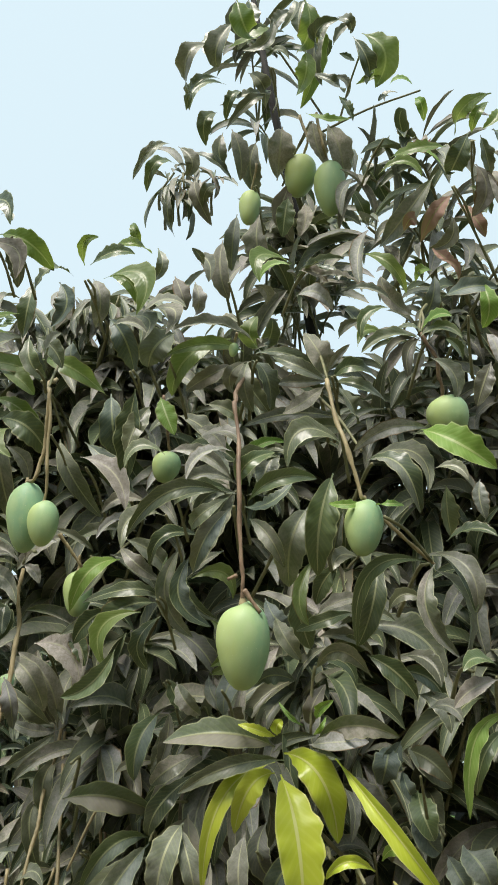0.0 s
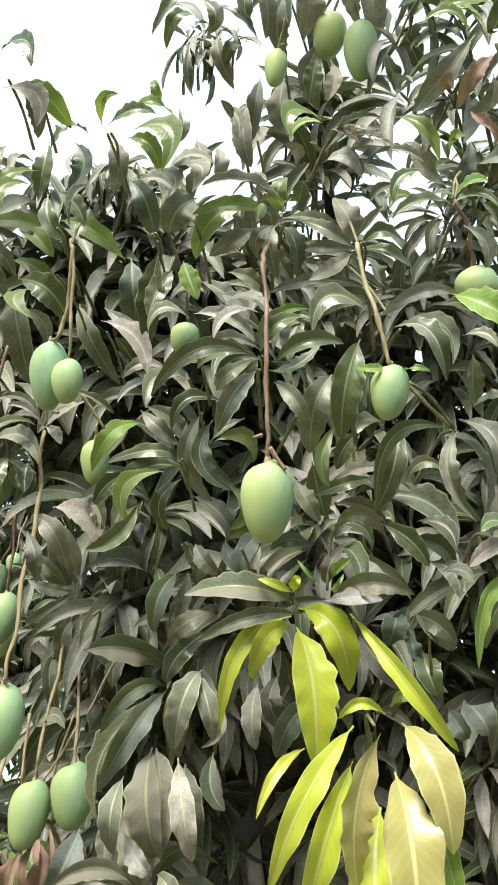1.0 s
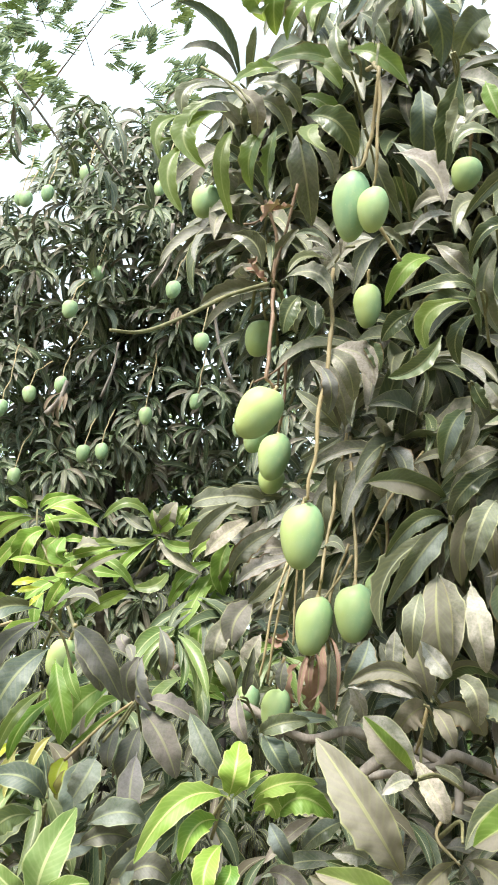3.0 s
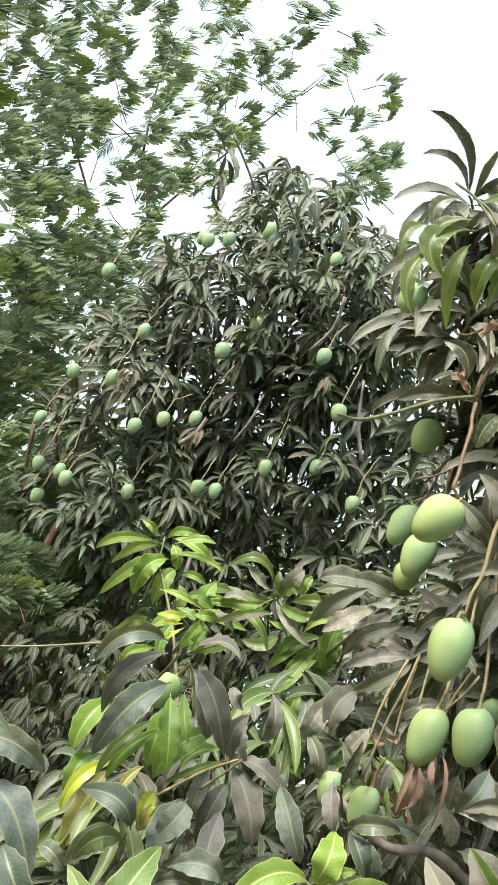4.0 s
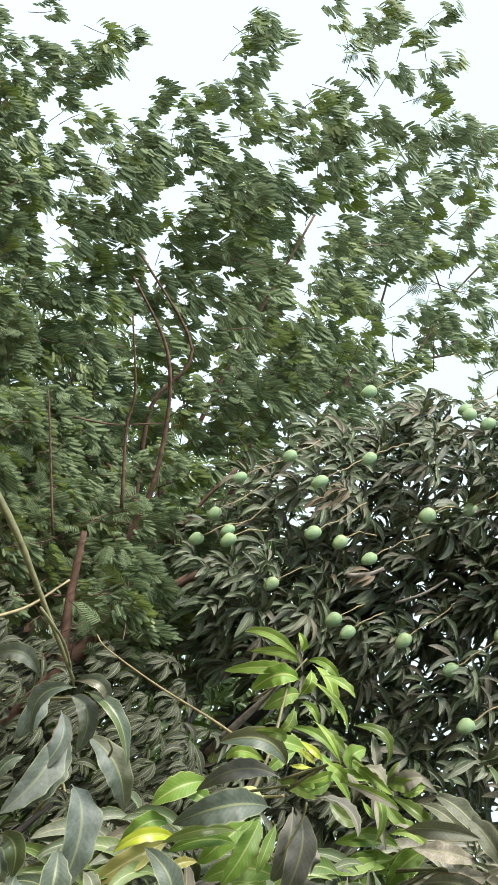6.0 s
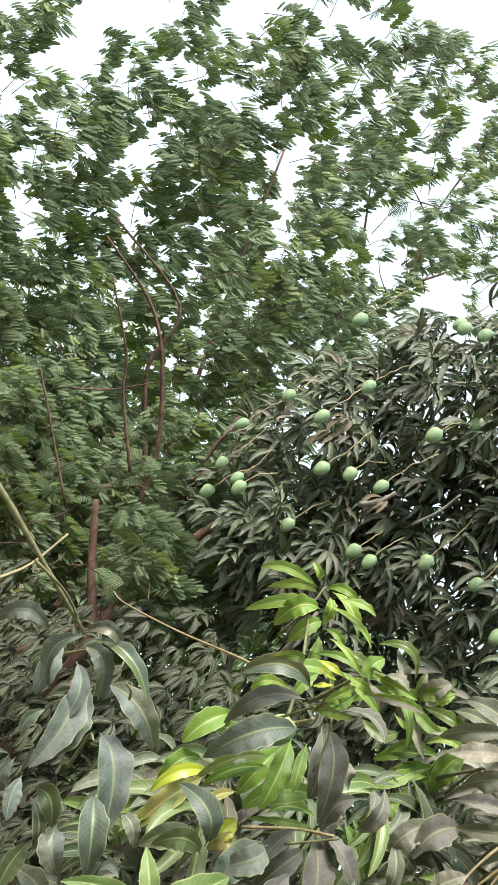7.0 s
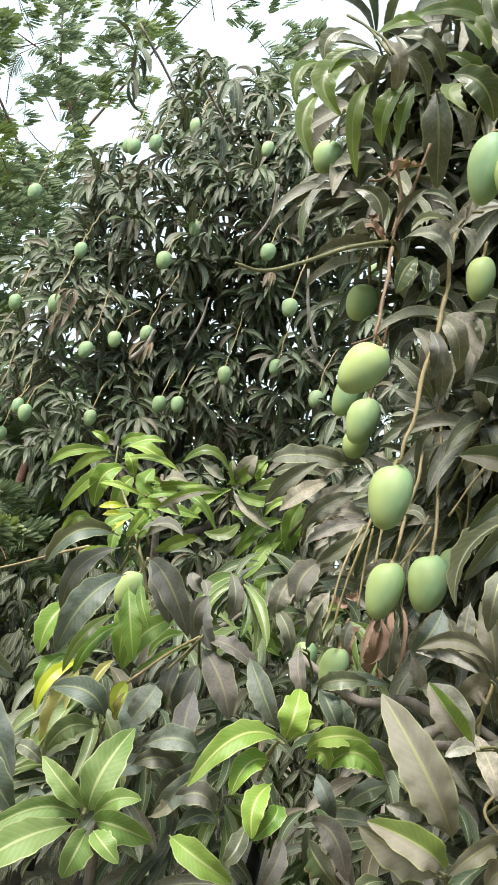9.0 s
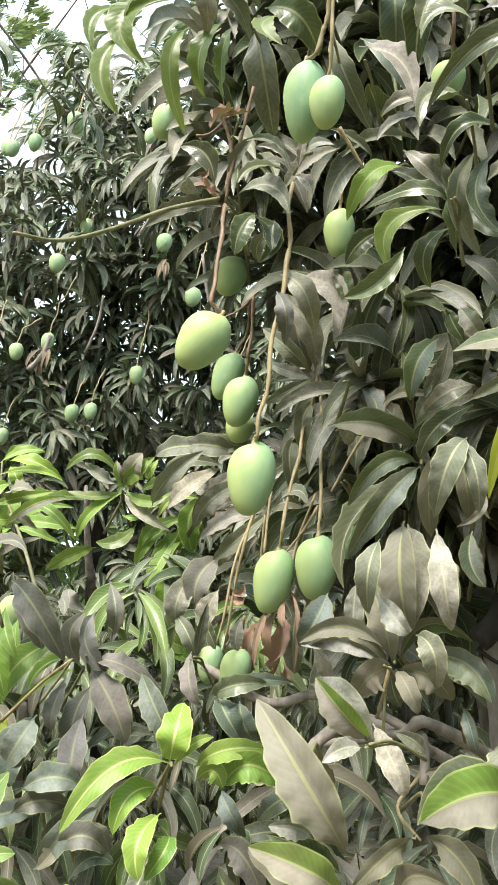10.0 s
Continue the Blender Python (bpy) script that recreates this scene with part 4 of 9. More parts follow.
FEATHER_LOW = [((-2.95, 3.8, 3.75), (0.45, 0.35, 0.45), 45), ((-3.2, 3.4, 3.05), (0.38, 0.3, 0.40), 50), ((-2.75, 3.75, 1.45), (0.45, 0.25, 0.30), 36), ((-3.3, 3.65, 1.5), (0.5, 0.3, 0.4), 55), ((-3.9, 3.4, 1.5), (0.5, 0.3, 0.5), 55), ((-3.6, 3.7, 1.0), (0.7, 0.3, 0.4), 40)]
FEATHER_LOW += [
    ((-2.85, 3.38, 1.95), (0.24, 0.2, 0.22), 14), ((-2.73, 3.55, 2.11), (0.24, 0.2, 0.22), 14), ((-2.66, 3.43, 1.71), (0.24, 0.2, 0.22), 14), ((-2.52, 3.61, 1.83), (0.24, 0.2, 0.22), 14), ((-2.51, 3.69, 2.07), (0.24, 0.2, 0.22), 14),
    ((-2.45, 3.45, 1.55), (0.24, 0.2, 0.22), 14), ((-2.31, 3.62, 1.77), (0.24, 0.2, 0.22), 14), ((-3.10, 3.41, 2.16), (0.24, 0.2, 0.22), 14), ((-3.22, 3.32, 2.55), (0.24, 0.2, 0.22), 14), ((-2.35, 3.10, 1.60), (0.22, 0.1, 0.25), 12),
]
FEATHER_BLOBS = [
    ((-6.6, 2.5, 3.0), (0.6, 0.5, 0.5), 44), ((-6.1, 3.0, 2.5), (0.6, 0.5, 0.5), 50), ((-5.6, 3.6, 2.1), (0.6, 0.5, 0.5), 50), ((-4.5, 4.0, 1.5), (0.6, 0.4, 0.5), 50), ((-5.2, 4.2, 1.5), (0.7, 0.4, 0.5), 50),
    ((-6.0, 2.9, 3.5), (0.6, 0.5, 0.6), 44), ((-5.6, 3.3, 3.2), (0.6, 0.5, 0.6), 51), ((-5.2, 3.8, 2.8), (0.6, 0.5, 0.6), 51),
    ((-4.8, 4.2, 2.5), (0.6, 0.5, 0.6), 44), ((-4.4, 4.6, 2.1), (0.6, 0.5, 0.6), 54), ((-4.1, 5.0, 1.7), (0.7, 0.5, 0.6), 61),
]
FEATHER_BLOBS += [
    ((-5.4, 2.9, 4.2), (0.6, 0.5, 0.6), 47), ((-5.0, 3.4, 3.9), (0.6, 0.5, 0.6), 57), ((-4.6, 3.8, 3.5), (0.6, 0.5, 0.6), 54),
    ((-4.2, 4.2, 3.2), (0.6, 0.5, 0.5), 37), ((-3.9, 4.7, 2.7), (0.5, 0.5, 0.5), 34), ((-3.4, 5.0, 2.3), (0.6, 0.5, 0.7), 51),
]
FEATHER_TOPS = [
    ((-6.6, 2.3, 3.6), (0.25, 0.25, 0.3), 12), ((-5.85, 2.4, 4.6), (0.25, 0.2, 0.3), 10), ((-5.2, 2.45, 5.6), (0.3, 0.2, 0.45), 14), ((-3.4, 3.55, 6.6), (0.3, 0.25, 0.35), 8), ((-2.4, 4.05, 6.45), (0.25, 0.2, 0.2), 5),
    ((-2.2, 4.5, 5.65), (0.35, 0.3, 0.3), 10), ((-3.0, 4.4, 4.6), (0.5, 0.4, 0.5), 21), ((-3.2, 4.9, 3.6), (0.5, 0.4, 0.6), 28),
    ((-4.8, 3.0, 4.9), (0.55, 0.5, 0.5), 31), ((-4.4, 3.4, 4.5), (0.55, 0.5, 0.5), 36), ((-4.0, 3.9, 4.2), (0.55, 0.5, 0.5), 36),
]
FEATHER_TOPS += [
    ((-3.6, 4.3, 3.8), (0.5, 0.5, 0.5), 28), ((-4.9, 2.6, 5.5), (0.35, 0.35, 0.4), 14), ((-4.3, 3.0, 5.5), (0.5, 0.4, 0.35), 24),
    ((-3.9, 3.4, 5.2), (0.5, 0.4, 0.4), 24), ((-3.5, 3.9, 4.9), (0.5, 0.4, 0.4), 19), ((-3.9, 3.6, 6.0), (0.5, 0.4, 0.5), 24),
    ((-3.3, 3.8, 5.8), (0.5, 0.4, 0.4), 19), ((-2.9, 4.1, 5.2), (0.4, 0.4, 0.4), 14), ((-2.8, 4.0, 6.2), (0.3, 0.3, 0.3), 7),
]
FEATHER_TOPS += [
    ((-2.51, 2.72, 5.28), (0.22, 0.22, 0.22), 9), ((-2.80, 2.54, 5.24), (0.22, 0.22, 0.22), 9), ((-2.29, 2.84, 5.31), (0.2, 0.2, 0.2), 7), ((-1.81, 3.05, 5.21), (0.2, 0.2, 0.2), 6),
    ((-2.00, 3.03, 4.88), (0.2, 0.2, 0.2), 7), ((-2.50, 2.98, 4.95), (0.22, 0.22, 0.22), 8), ((-2.47, 3.04, 4.47), (0.25, 0.25, 0.25), 10), ((-2.75, 2.93, 4.21), (0.28, 0.28, 0.28), 12),
    ((-3.19, 2.80, 4.29), (0.28, 0.28, 0.28), 12), ((-3.19, 2.64, 4.90), (0.25, 0.25, 0.25), 9), ((-3.66, 2.57, 4.54), (0.25, 0.25, 0.25), 9), ((-3.51, 2.83, 3.92), (0.3, 0.3, 0.3), 14),
]
FEATHER_TOPS += [
    ((-3.49, 2.93, 3.40), (0.3, 0.3, 0.3), 14), ((-1.58, 3.24, 4.57), (0.2, 0.2, 0.2), 7), ((-1.60, 3.19, 4.31), (0.2, 0.2, 0.2), 8), ((-1.94, 2.96, 4.54), (0.16, 0.16, 0.16), 5),
    ((-3.05, 2.95, 3.73), (0.28, 0.28, 0.28), 12), ((-2.76, 2.98, 4.24), (0.25, 0.25, 0.25), 10), ((-3.01, 2.71, 4.62), (0.25, 0.25, 0.25), 8), ((-3.34, 2.72, 4.16), (0.25, 0.25, 0.25), 10),
    ((-3.18, 2.97, 3.68), (0.3, 0.3, 0.3), 14), ((-3.22, 3.04, 3.10), (0.3, 0.3, 0.3), 14),
]
feather_tree()


# ---- the low young mango growth in front ----
young_tree = thing("young_mango_tree", (-0.85, 1.75, 0), "young mango shrub with lime-green new shoots", "mango shrub")
tube("trunk", [(-0.85, 1.75, -0.02), (-0.84, 1.72, 0.5), (-0.88, 1.66, 1.0), (-0.80, 1.45, 1.25)], 0.016, 0.008, MAT["bark"], young_tree, 8, 5, 0.1, 41)


def young_fill():
    rng = random.Random(43)
    mass, fresh = Mass(LEAN_BLADES), Mass(LEAN_BLADES)
    for centre, radii, count in YOUNG_BLOBS:
        for _ in range(count):
            c, p = blob_point(rng, centre, radii)
            put = (fresh if c.z > 1.0 and rng.random() < 0.3 else mass).add
            whorl(put, c, p * 0.5 + Vector((0, -0.3, 0.8)), rng.randrange(6, 10), rng.uniform(0.10, 0.17), rng, 1.0, rng.uniform(0.7, 1.9), (0.2, -0.9, 0.2))
    mass.build("leaf_mass", MAT["mass_far"], young_tree)
    fresh.build("leaf_mass", MAT["mass_fresh"], young_tree, "fresh green young leaves")


YOUNG_BLOBS = [
    ((-0.72, 1.80, 0.95), (0.32, 0.30, 0.36), 26),
    ((-0.35, 1.55, 0.95), (0.45, 0.25, 0.30), 22),
    ((0.2, 1.35, 0.85), (0.4, 0.2, 0.3), 14),
    ((-0.66, 1.68, 1.38), (0.30, 0.16, 0.22), 20),
    ((-0.86, 1.48, 1.12), (0.16, 0.12, 0.16), 14),
]
young_fill()


# ---- the growth behind the near tree ----
def back_bush(place, radii, count, seed):
    bush = thing("bush", (place[0], place[1], 0), "green bush far behind the mango trees", "bush", "bushes behind the trees")
    rng = random.Random(seed)
    tube("trunk", [(place[0], place[1], -0.02), (place[0] + 0.05, place[1], place[2] * 0.6), (place[0], place[1] + 0.05, place[2])], 0.05, 0.015, MAT["bark_dark"], bush, 7, 4, 0.1, seed)
    mass = Mass(LEAN_BLADES)
    for _ in range(count):
        c, p = blob_point(rng, place, radii, 0.5)
        whorl(mass.add, c, p + Vector((0, -0.3, 0.4)), rng.randrange(7, 11), rng.uniform(0.18, 0.28), rng, 1.0, rng.uniform(0.2, 0.9))
    mass.build("leaf_mass", MAT["mass_back"], bush)


for i, (x, y, z, r) in enumerate(((-0.4, 5.2, 1.3, 1.4), (0.9, 4.9, 1.3, 1.4), (2.3, 4.6, 1.4, 1.5), (-2.6, 6.2, 1.7, 1.8), (-1.2, 5.4, 1.6, 1.6), (3.8, 4.0, 1.3, 1.6), (-4.8, 6.6, 2.0, 2.1), (-6.8, 5.4, 2.0, 2.1), (-3.6, 7.4, 2.3, 2.3))):
    back_bush((x, y, z), (r, r * 0.5, r * 0.95), int(75 * r * r), 70 + i)


# ---- added trees out of view, which keep low skylight out of the crowns ----
def light_block_tree(place, radii, seed):
    tree = thing("light_block_tree", (place[0], place[1], 0), "leafy green orchard tree in the next row", "tree", "trees of the next row")
    rng = random.Random(seed)
    tube("trunk", [(place[0], place[1], -0.02), (place[0] + 0.06, place[1], place[2] * 0.6), (place[0], place[1] + 0.05, place[2] * 1.3)], 0.09, 0.03, MAT["bark_dark"], tree, 8, 4, 0.1, seed)
    mass = Mass(LEAN_BLADES)
    for _ in range(170):
        c, p = blob_point(rng, place, radii, 0.55)
        whorl(mass.add, c, p + Vector((0, 0, 0.4)), rng.randrange(8, 12), rng.uniform(0.36, 0.48), rng, 1.0, rng.uniform(0.2, 0.9))
    mass.build("leaf_mass", MAT["mass_back"], tree)


for i, (x, y) in enumerate(((-5.6, -2.4), (-3.2, -4.6), (0.2, -5.0), (3.2, -4.2), (5.0, -1.4), (5.4, 1.9))):
    light_block_tree((x, y, 2.1), (1.9, 1.5, 2.0), 120 + i)


def rear_mango_tree():
    tree = thing("mango_tree", (0.8, 3.3, 0), "dark leafy mango tree standing behind the near one", "mango tree")
    tube("trunk", [(0.8, 3.3, -0.02), (0.76, 3.3, 0.9), (0.7, 3.25, 1.7), (0.72, 3.2, 2.4)], 0.07, 0.02, MAT["bark_dark"], tree, 10, 5, 0.08, 91)
    rng = random.Random(92)
    mass = Mass(LEAN_BLADES)
    for centre, radii, count in (((0.7, 3.2, 1.6), (0.9, 0.4, 0.9), 100), ((-0.15, 3.5, 1.4), (0.55, 0.35, 0.9), 90), ((1.6, 2.9, 1.7), (0.7, 0.4, 1.0), 120)):
        for _ in range(count):
            c, p = blob_point(rng, centre, radii, 0.3)
            whorl(mass.add, c, p + Vector((0, -0.3, 0.3)), rng.randrange(8, 12), rng.uniform(0.13, 0.19), rng, 1.0, rng.uniform(0.4, 1.1))
    mass.build("leaf_mass", MAT["mass_far"], tree)


rear_mango_tree()


# ---- outer shoots: every leaf from its foot to its tip ----
OUTWARD = {"mango_tree": Vector((0.0, -0.92, -0.30)), "young_mango_tree": Vector((0.35, -0.90, 0.12)), "mango_branch": Vector((0.55, -0.82, 0.10))}


def facing(tree, face):
    """Which way a blade's upper side looks: outward from the crown, upward, or to a side."""
    out = OUTWARD[tree.name.split(".")[0]]
    side = Vector((-out.y, out.x, 0))
    return {"F": out, "M": out + Vector((0, 0, 0.30)), "T": out + Vector((0, 0, 0.50)), "L": out * 0.75 - side * 0.8, "R": out * 0.75 + side * 0.8}[face]


def shoot(tree, way, leaves):
    """A twig of a tree with its leaves: foot, tip, kind, blade, width, facing."""
    rng = random.Random(int(abs(way[-1][0] * 1000 + way[-1][2] * 777)))
    twig = tube("twig", way, 0.0026, 0.0018, MAT["twig"], tree, 6, 4, 0.1, 3)
    for foot, tip, kind, variant, width, face in leaves:
        up = facing(tree, face) + Vector((rng.uniform(-0.25, 0.25), rng.uniform(-0.2, 0.2), rng.uniform(-0.2, 0.2)))
        leaf(twig, foot, tip, kind, variant, up, width)


def arched_leaf(parent, foot, mid, tip, kind, half, out, seed):
    """One long leaf that arches through its middle: upper side folded along the rib, margins rippled. A kind of two
    names colours the flanks apart, painting the fold's brighter, sky-facing half.
    """
    rng = random.Random(seed)
    f, m, t = Vector(foot), Vector(mid), Vector(tip)
    bend = 2 * m - (f + t) / 2
    ph, twist, roll, fold, wave = rng.uniform(0, 6.28), rng.uniform(-0.5, 0.5), rng.uniform(-0.3, 0.3), rng.uniform(0.4, 0.9), rng.uniform(0.08, 0.24)
    rows, cols = 18, 6
    verts, uvs, faces = [], [], []
    for i in range(rows + 1):
        s = i / rows
        c = f * (1 - s) ** 2 + bend * (2 * s * (1 - s)) + t * s * s
        d = ((bend - f) * (1 - s) + (t - bend) * s).normalized()
        n = (out - d * d.dot(out)).normalized()
        across = d.cross(n)
        tw = roll + twist * (s - 0.4)
        across, n = across * math.cos(tw) + n * math.sin(tw), n * math.cos(tw) - across * math.sin(tw)
        w = half * min(1.0, max(0.0, (s - 0.05) / 0.36)) ** 0.66
        if s > 0.46:
            w *= max(0.0, 1 - ((s - 0.46) / 0.545) ** 1.95) ** 0.80
        w = max(w, 0.0011 if s < 0.97 else 0.0005)
        for j in range(cols + 1):
            u = 2 * j / cols - 1
            ripple = math.sin(s * 30 + ph + 2.2 * math.sin(s * 5 + ph) + (1.7 if u > 0 else 0))
            z = (abs(u) ** 1.1 - 0.4 * u * u) * w * fold + wave * w * ripple * abs(u) ** 2
            verts.append(tuple(c + across * (u * w * (1.06 + 0.05 * ripple * abs(u) ** 3)) + n * z))
            uvs.append((u / 2 + 0.5, s))
    for i in range(rows):
        for j in range(cols):
            k = i * (cols + 1) + j
            faces.append((k, k + 1, k + cols + 2, k + cols + 1))
    me = mesh_arrays("leaf", np.array(verts), np.array(faces), np.array(uvs))
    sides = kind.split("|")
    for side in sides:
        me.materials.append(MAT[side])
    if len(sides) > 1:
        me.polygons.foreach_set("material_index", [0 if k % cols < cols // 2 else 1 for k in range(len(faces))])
    return part("leaf", me, None, parent)


def sprig(tree, node, leaves):
    """A twig that comes out of the crown, with long leaves: foot, middle, tip, kind, half width."""
    out, a = OUTWARD[tree.name.split(".")[0]], Vector(node)
    rng = random.Random(int(abs(a.x * 1000 + a.z * 777)) + len(leaves))
    way = [a - out * 0.16 + Vector((rng.uniform(-0.04, 0.04), 0, -0.06)), a - out * 0.08, a - out * 0.015]
    twig = tube("twig", way, 0.0034, 0.0020, MAT["twig"], tree, 6, 4, 0.1, 3)
    for i, (foot, mid, tip, kind, half) in enumerate(leaves):
        face = out + Vector((rng.uniform(-0.3, 0.3), rng.uniform(-0.1, 0.1), rng.uniform(-0.15, 0.3)))
        arched_leaf(twig, foot, mid, tip, kind, half, face, i + int(abs(foot[0] * 991)))


left_tree = thing("mango_branch", (-1.95, 0.45, 0), "overhanging mango branch with broad grey-green leaves", "mango branch")
tube("limb", [(-1.95, 0.45, -0.02), (-1.98, 0.44, 0.6), (-1.92, 0.47, 1.12), (-1.71, 0.537, 1.26), (-1.467, 0.637, 1.269), (-1.247, 0.765, 1.265), (-1.17, 0.86, 1.252), (-1.07, 1.0, 1.23)], 0.013, 0.003, MAT["twig"], left_tree, 8, 6, 0.1, 51)
tube("twig", [(-1.50, 1.69, 1.335), (-1.435, 1.664, 1.337), (-1.254, 1.606, 1.386), (-1.066, 1.495, 1.436), (-0.936, 1.372, 1.453)], 0.0016, 0.0034, MAT["stalk"], young_tree, 7, 5, 0.1, 52, "bare tan twig")
tube("twig", [(-1.24, 0.98, 1.17), (-1.252, 1.023, 1.228), (-1.271, 1.045, 1.309)], 0.003, 0.002, MAT["stalk"], left_tree, 6, 4, 0.1, 53)


shoot(near_tree, [(-0.299, 0.825, 2.357), (-0.309, 0.78, 2.389), (-0.319, 0.735, 2.397)], [
    ((-0.331, 0.737, 2.386), (-0.316, 0.787, 2.344), "dusty", 9, 2.09, "M"),
    ((-0.337, 0.72, 2.429), (-0.317, 0.721, 2.415), "green", 11, 2.20, "T"),
])
shoot(near_tree, [(-0.27, 0.909, 2.304), (-0.268, 0.879, 2.263), (-0.267, 0.849, 2.198)], [
    ((-0.269, 0.842, 2.224), (-0.238, 0.781, 2.244), "green", 9, 2.20, "M"),
])
shoot(near_tree, [(-0.072, 0.931, 2.199), (-0.082, 0.886, 2.231), (-0.092, 0.841, 2.239)], [
    ((-0.178, 0.813, 2.284), (-0.121, 0.8, 2.258), "dusty", 9, 1.47, "T"),
    ((-0.13, 0.793, 2.285), (-0.063, 0.781, 2.288), "dusty", 11, 1.88, "T"),
    ((-0.041, 0.824, 2.266), (0.01, 0.782, 2.258), "dusty", 11, 1.68, "T"),
])
shoot(near_tree, [(0.019, 0.899, 2.328), (0.009, 0.854, 2.36), (-0.001, 0.809, 2.368)], [
    ((-0.052, 0.789, 2.412), (-0.031, 0.796, 2.356), "dusty", 9, 2.03, "M"),
    ((-0.038, 0.773, 2.368), (-0.054, 0.751, 2.381), "green", 12, 2.07, "M"),
])
shoot(near_tree, [(0.029, 0.896, 2.225), (0.032, 0.853, 2.229), (0.036, 0.81, 2.208)], [
    ((0.033, 0.799, 2.235), (-0.079, 0.765, 2.229), "dusty", 8, 0.95, "T"),
])
shoot(near_tree, [(0.135, 0.898, 2.305), (0.135, 0.858, 2.253), (0.134, 0.817, 2.177)], [
    ((0.133, 0.801, 2.175), (0.162, 0.766, 2.195), "dusty", 13, 1.17, "M"),
])
shoot(near_tree, [(0.086, 0.904, 2.387), (0.104, 0.849, 2.398), (0.121, 0.794, 2.385)], [
    ((0.118, 0.8, 2.386), (0.166, 0.795, 2.348), "green", 9, 1.94, "T"),
    ((0.107, 0.791, 2.371), (0.15, 0.801, 2.355), "dusty", 13, 2.20, "M"),
    ((0.1, 0.813, 2.37), (0.172, 0.761, 2.36), "green", 9, 0.88, "T"),
    ((0.094, 0.784, 2.376), (0.046, 0.802, 2.36), "fresh", 10, 1.79, "T"),
    ((0.166, 0.81, 2.339), (0.24, 0.803, 2.317), "green", 9, 1.18, "T"),
])
shoot(near_tree, [(0.104, 0.849, 2.398), (0.119, 0.821, 2.398), (0.125, 0.796, 2.389)], [
    ((0.201, 0.803, 2.35), (0.131, 0.789, 2.355), "dusty", 12, 1.03, "M"),
    ((0.175, 0.843, 2.311), (0.195, 0.835, 2.269), "dusty", 9, 2.20, "M"),
    ((0.054, 0.831, 2.334), (0.037, 0.782, 2.332), "dusty", 8, 2.08, "M"),
])
shoot(near_tree, [(0.313, 0.857, 2.358), (0.297, 0.844, 2.328), (0.282, 0.831, 2.273)], [
    ((0.285, 0.833, 2.275), (0.321, 0.789, 2.266), "fresh", 9, 2.20, "M"),
    ((0.286, 0.823, 2.265), (0.245, 0.826, 2.27), "green", 10, 2.04, "T"),
    ((0.237, 0.8, 2.297), (0.19, 0.812, 2.247), "green", 10, 1.51, "T"),
    ((0.161, 0.833, 2.267), (0.193, 0.806, 2.276), "dusty", 9, 1.86, "M"),
])
shoot(near_tree, [(0.297, 0.844, 2.328), (0.296, 0.838, 2.307), (0.286, 0.833, 2.277)], [
    ((0.281, 0.827, 2.258), (0.189, 0.821, 2.228), "green", 8, 1.17, "T"),
    ((0.278, 0.828, 2.259), (0.336, 0.808, 2.239), "green", 11, 1.66, "T"),
])
shoot(near_tree, [(0.355, 0.856, 2.203), (0.345, 0.811, 2.235), (0.335, 0.766, 2.243)], [
    ((0.365, 0.802, 2.188), (0.338, 0.826, 2.128), "green", 2, 1.81, "F"),
    ((0.357, 0.776, 2.218), (0.365, 0.783, 2.172), "dusty", 13, 2.20, "M"),
    ((0.319, 0.786, 2.177), (0.293, 0.76, 2.196), "green", 12, 2.20, "M"),
])
shoot(near_tree, [(0.164, 0.919, 2.068), (0.154, 0.874, 2.1), (0.144, 0.829, 2.108)], [
    ((0.14, 0.878, 2.021), (0.145, 0.93, 1.945), "green", 13, 1.16, "F"),
    ((0.145, 0.876, 2.001), (0.13, 0.943, 1.935), "green", 12, 1.00, "F"),
])
shoot(near_tree, [(0.128, 0.9, 2.215), (0.149, 0.867, 2.151), (0.171, 0.834, 2.064)], [
    ((0.262, 0.827, 2.029), (0.297, 0.811, 2), "green", 9, 1.99, "T"),
    ((0.328, 0.855, 2.027), (0.328, 0.868, 1.974), "green", 12, 2.11, "F"),
    ((0.282, 0.857, 2.021), (0.292, 0.91, 1.972), "green", 12, 2.06, "F"),
])
shoot(near_tree, [(0.192, 0.858, 1.977), (0.224, 0.879, 1.966), (0.256, 0.901, 1.931)], [
    ((0.252, 0.882, 1.91), (0.292, 0.967, 1.822), "dusty", 11, 1.44, "R"),
    ((0.258, 0.883, 1.936), (0.288, 0.869, 1.846), "green", 9, 1.29, "T"),
    ((0.27, 0.869, 1.943), (0.325, 0.834, 1.931), "green", 9, 1.78, "T"),
    ((0.164, 0.906, 1.941), (0.122, 0.881, 1.914), "green", 8, 2.20, "M"),
])
shoot(near_tree, [(0.336, 1.018, 1.745), (0.326, 0.973, 1.777), (0.316, 0.928, 1.785)], [
    ((0.313, 0.916, 1.778), (0.255, 0.923, 1.748), "dusty", 12, 1.73, "M"),
    ((0.314, 0.908, 1.792), (0.264, 0.888, 1.781), "green", 8, 2.20, "T"),
])
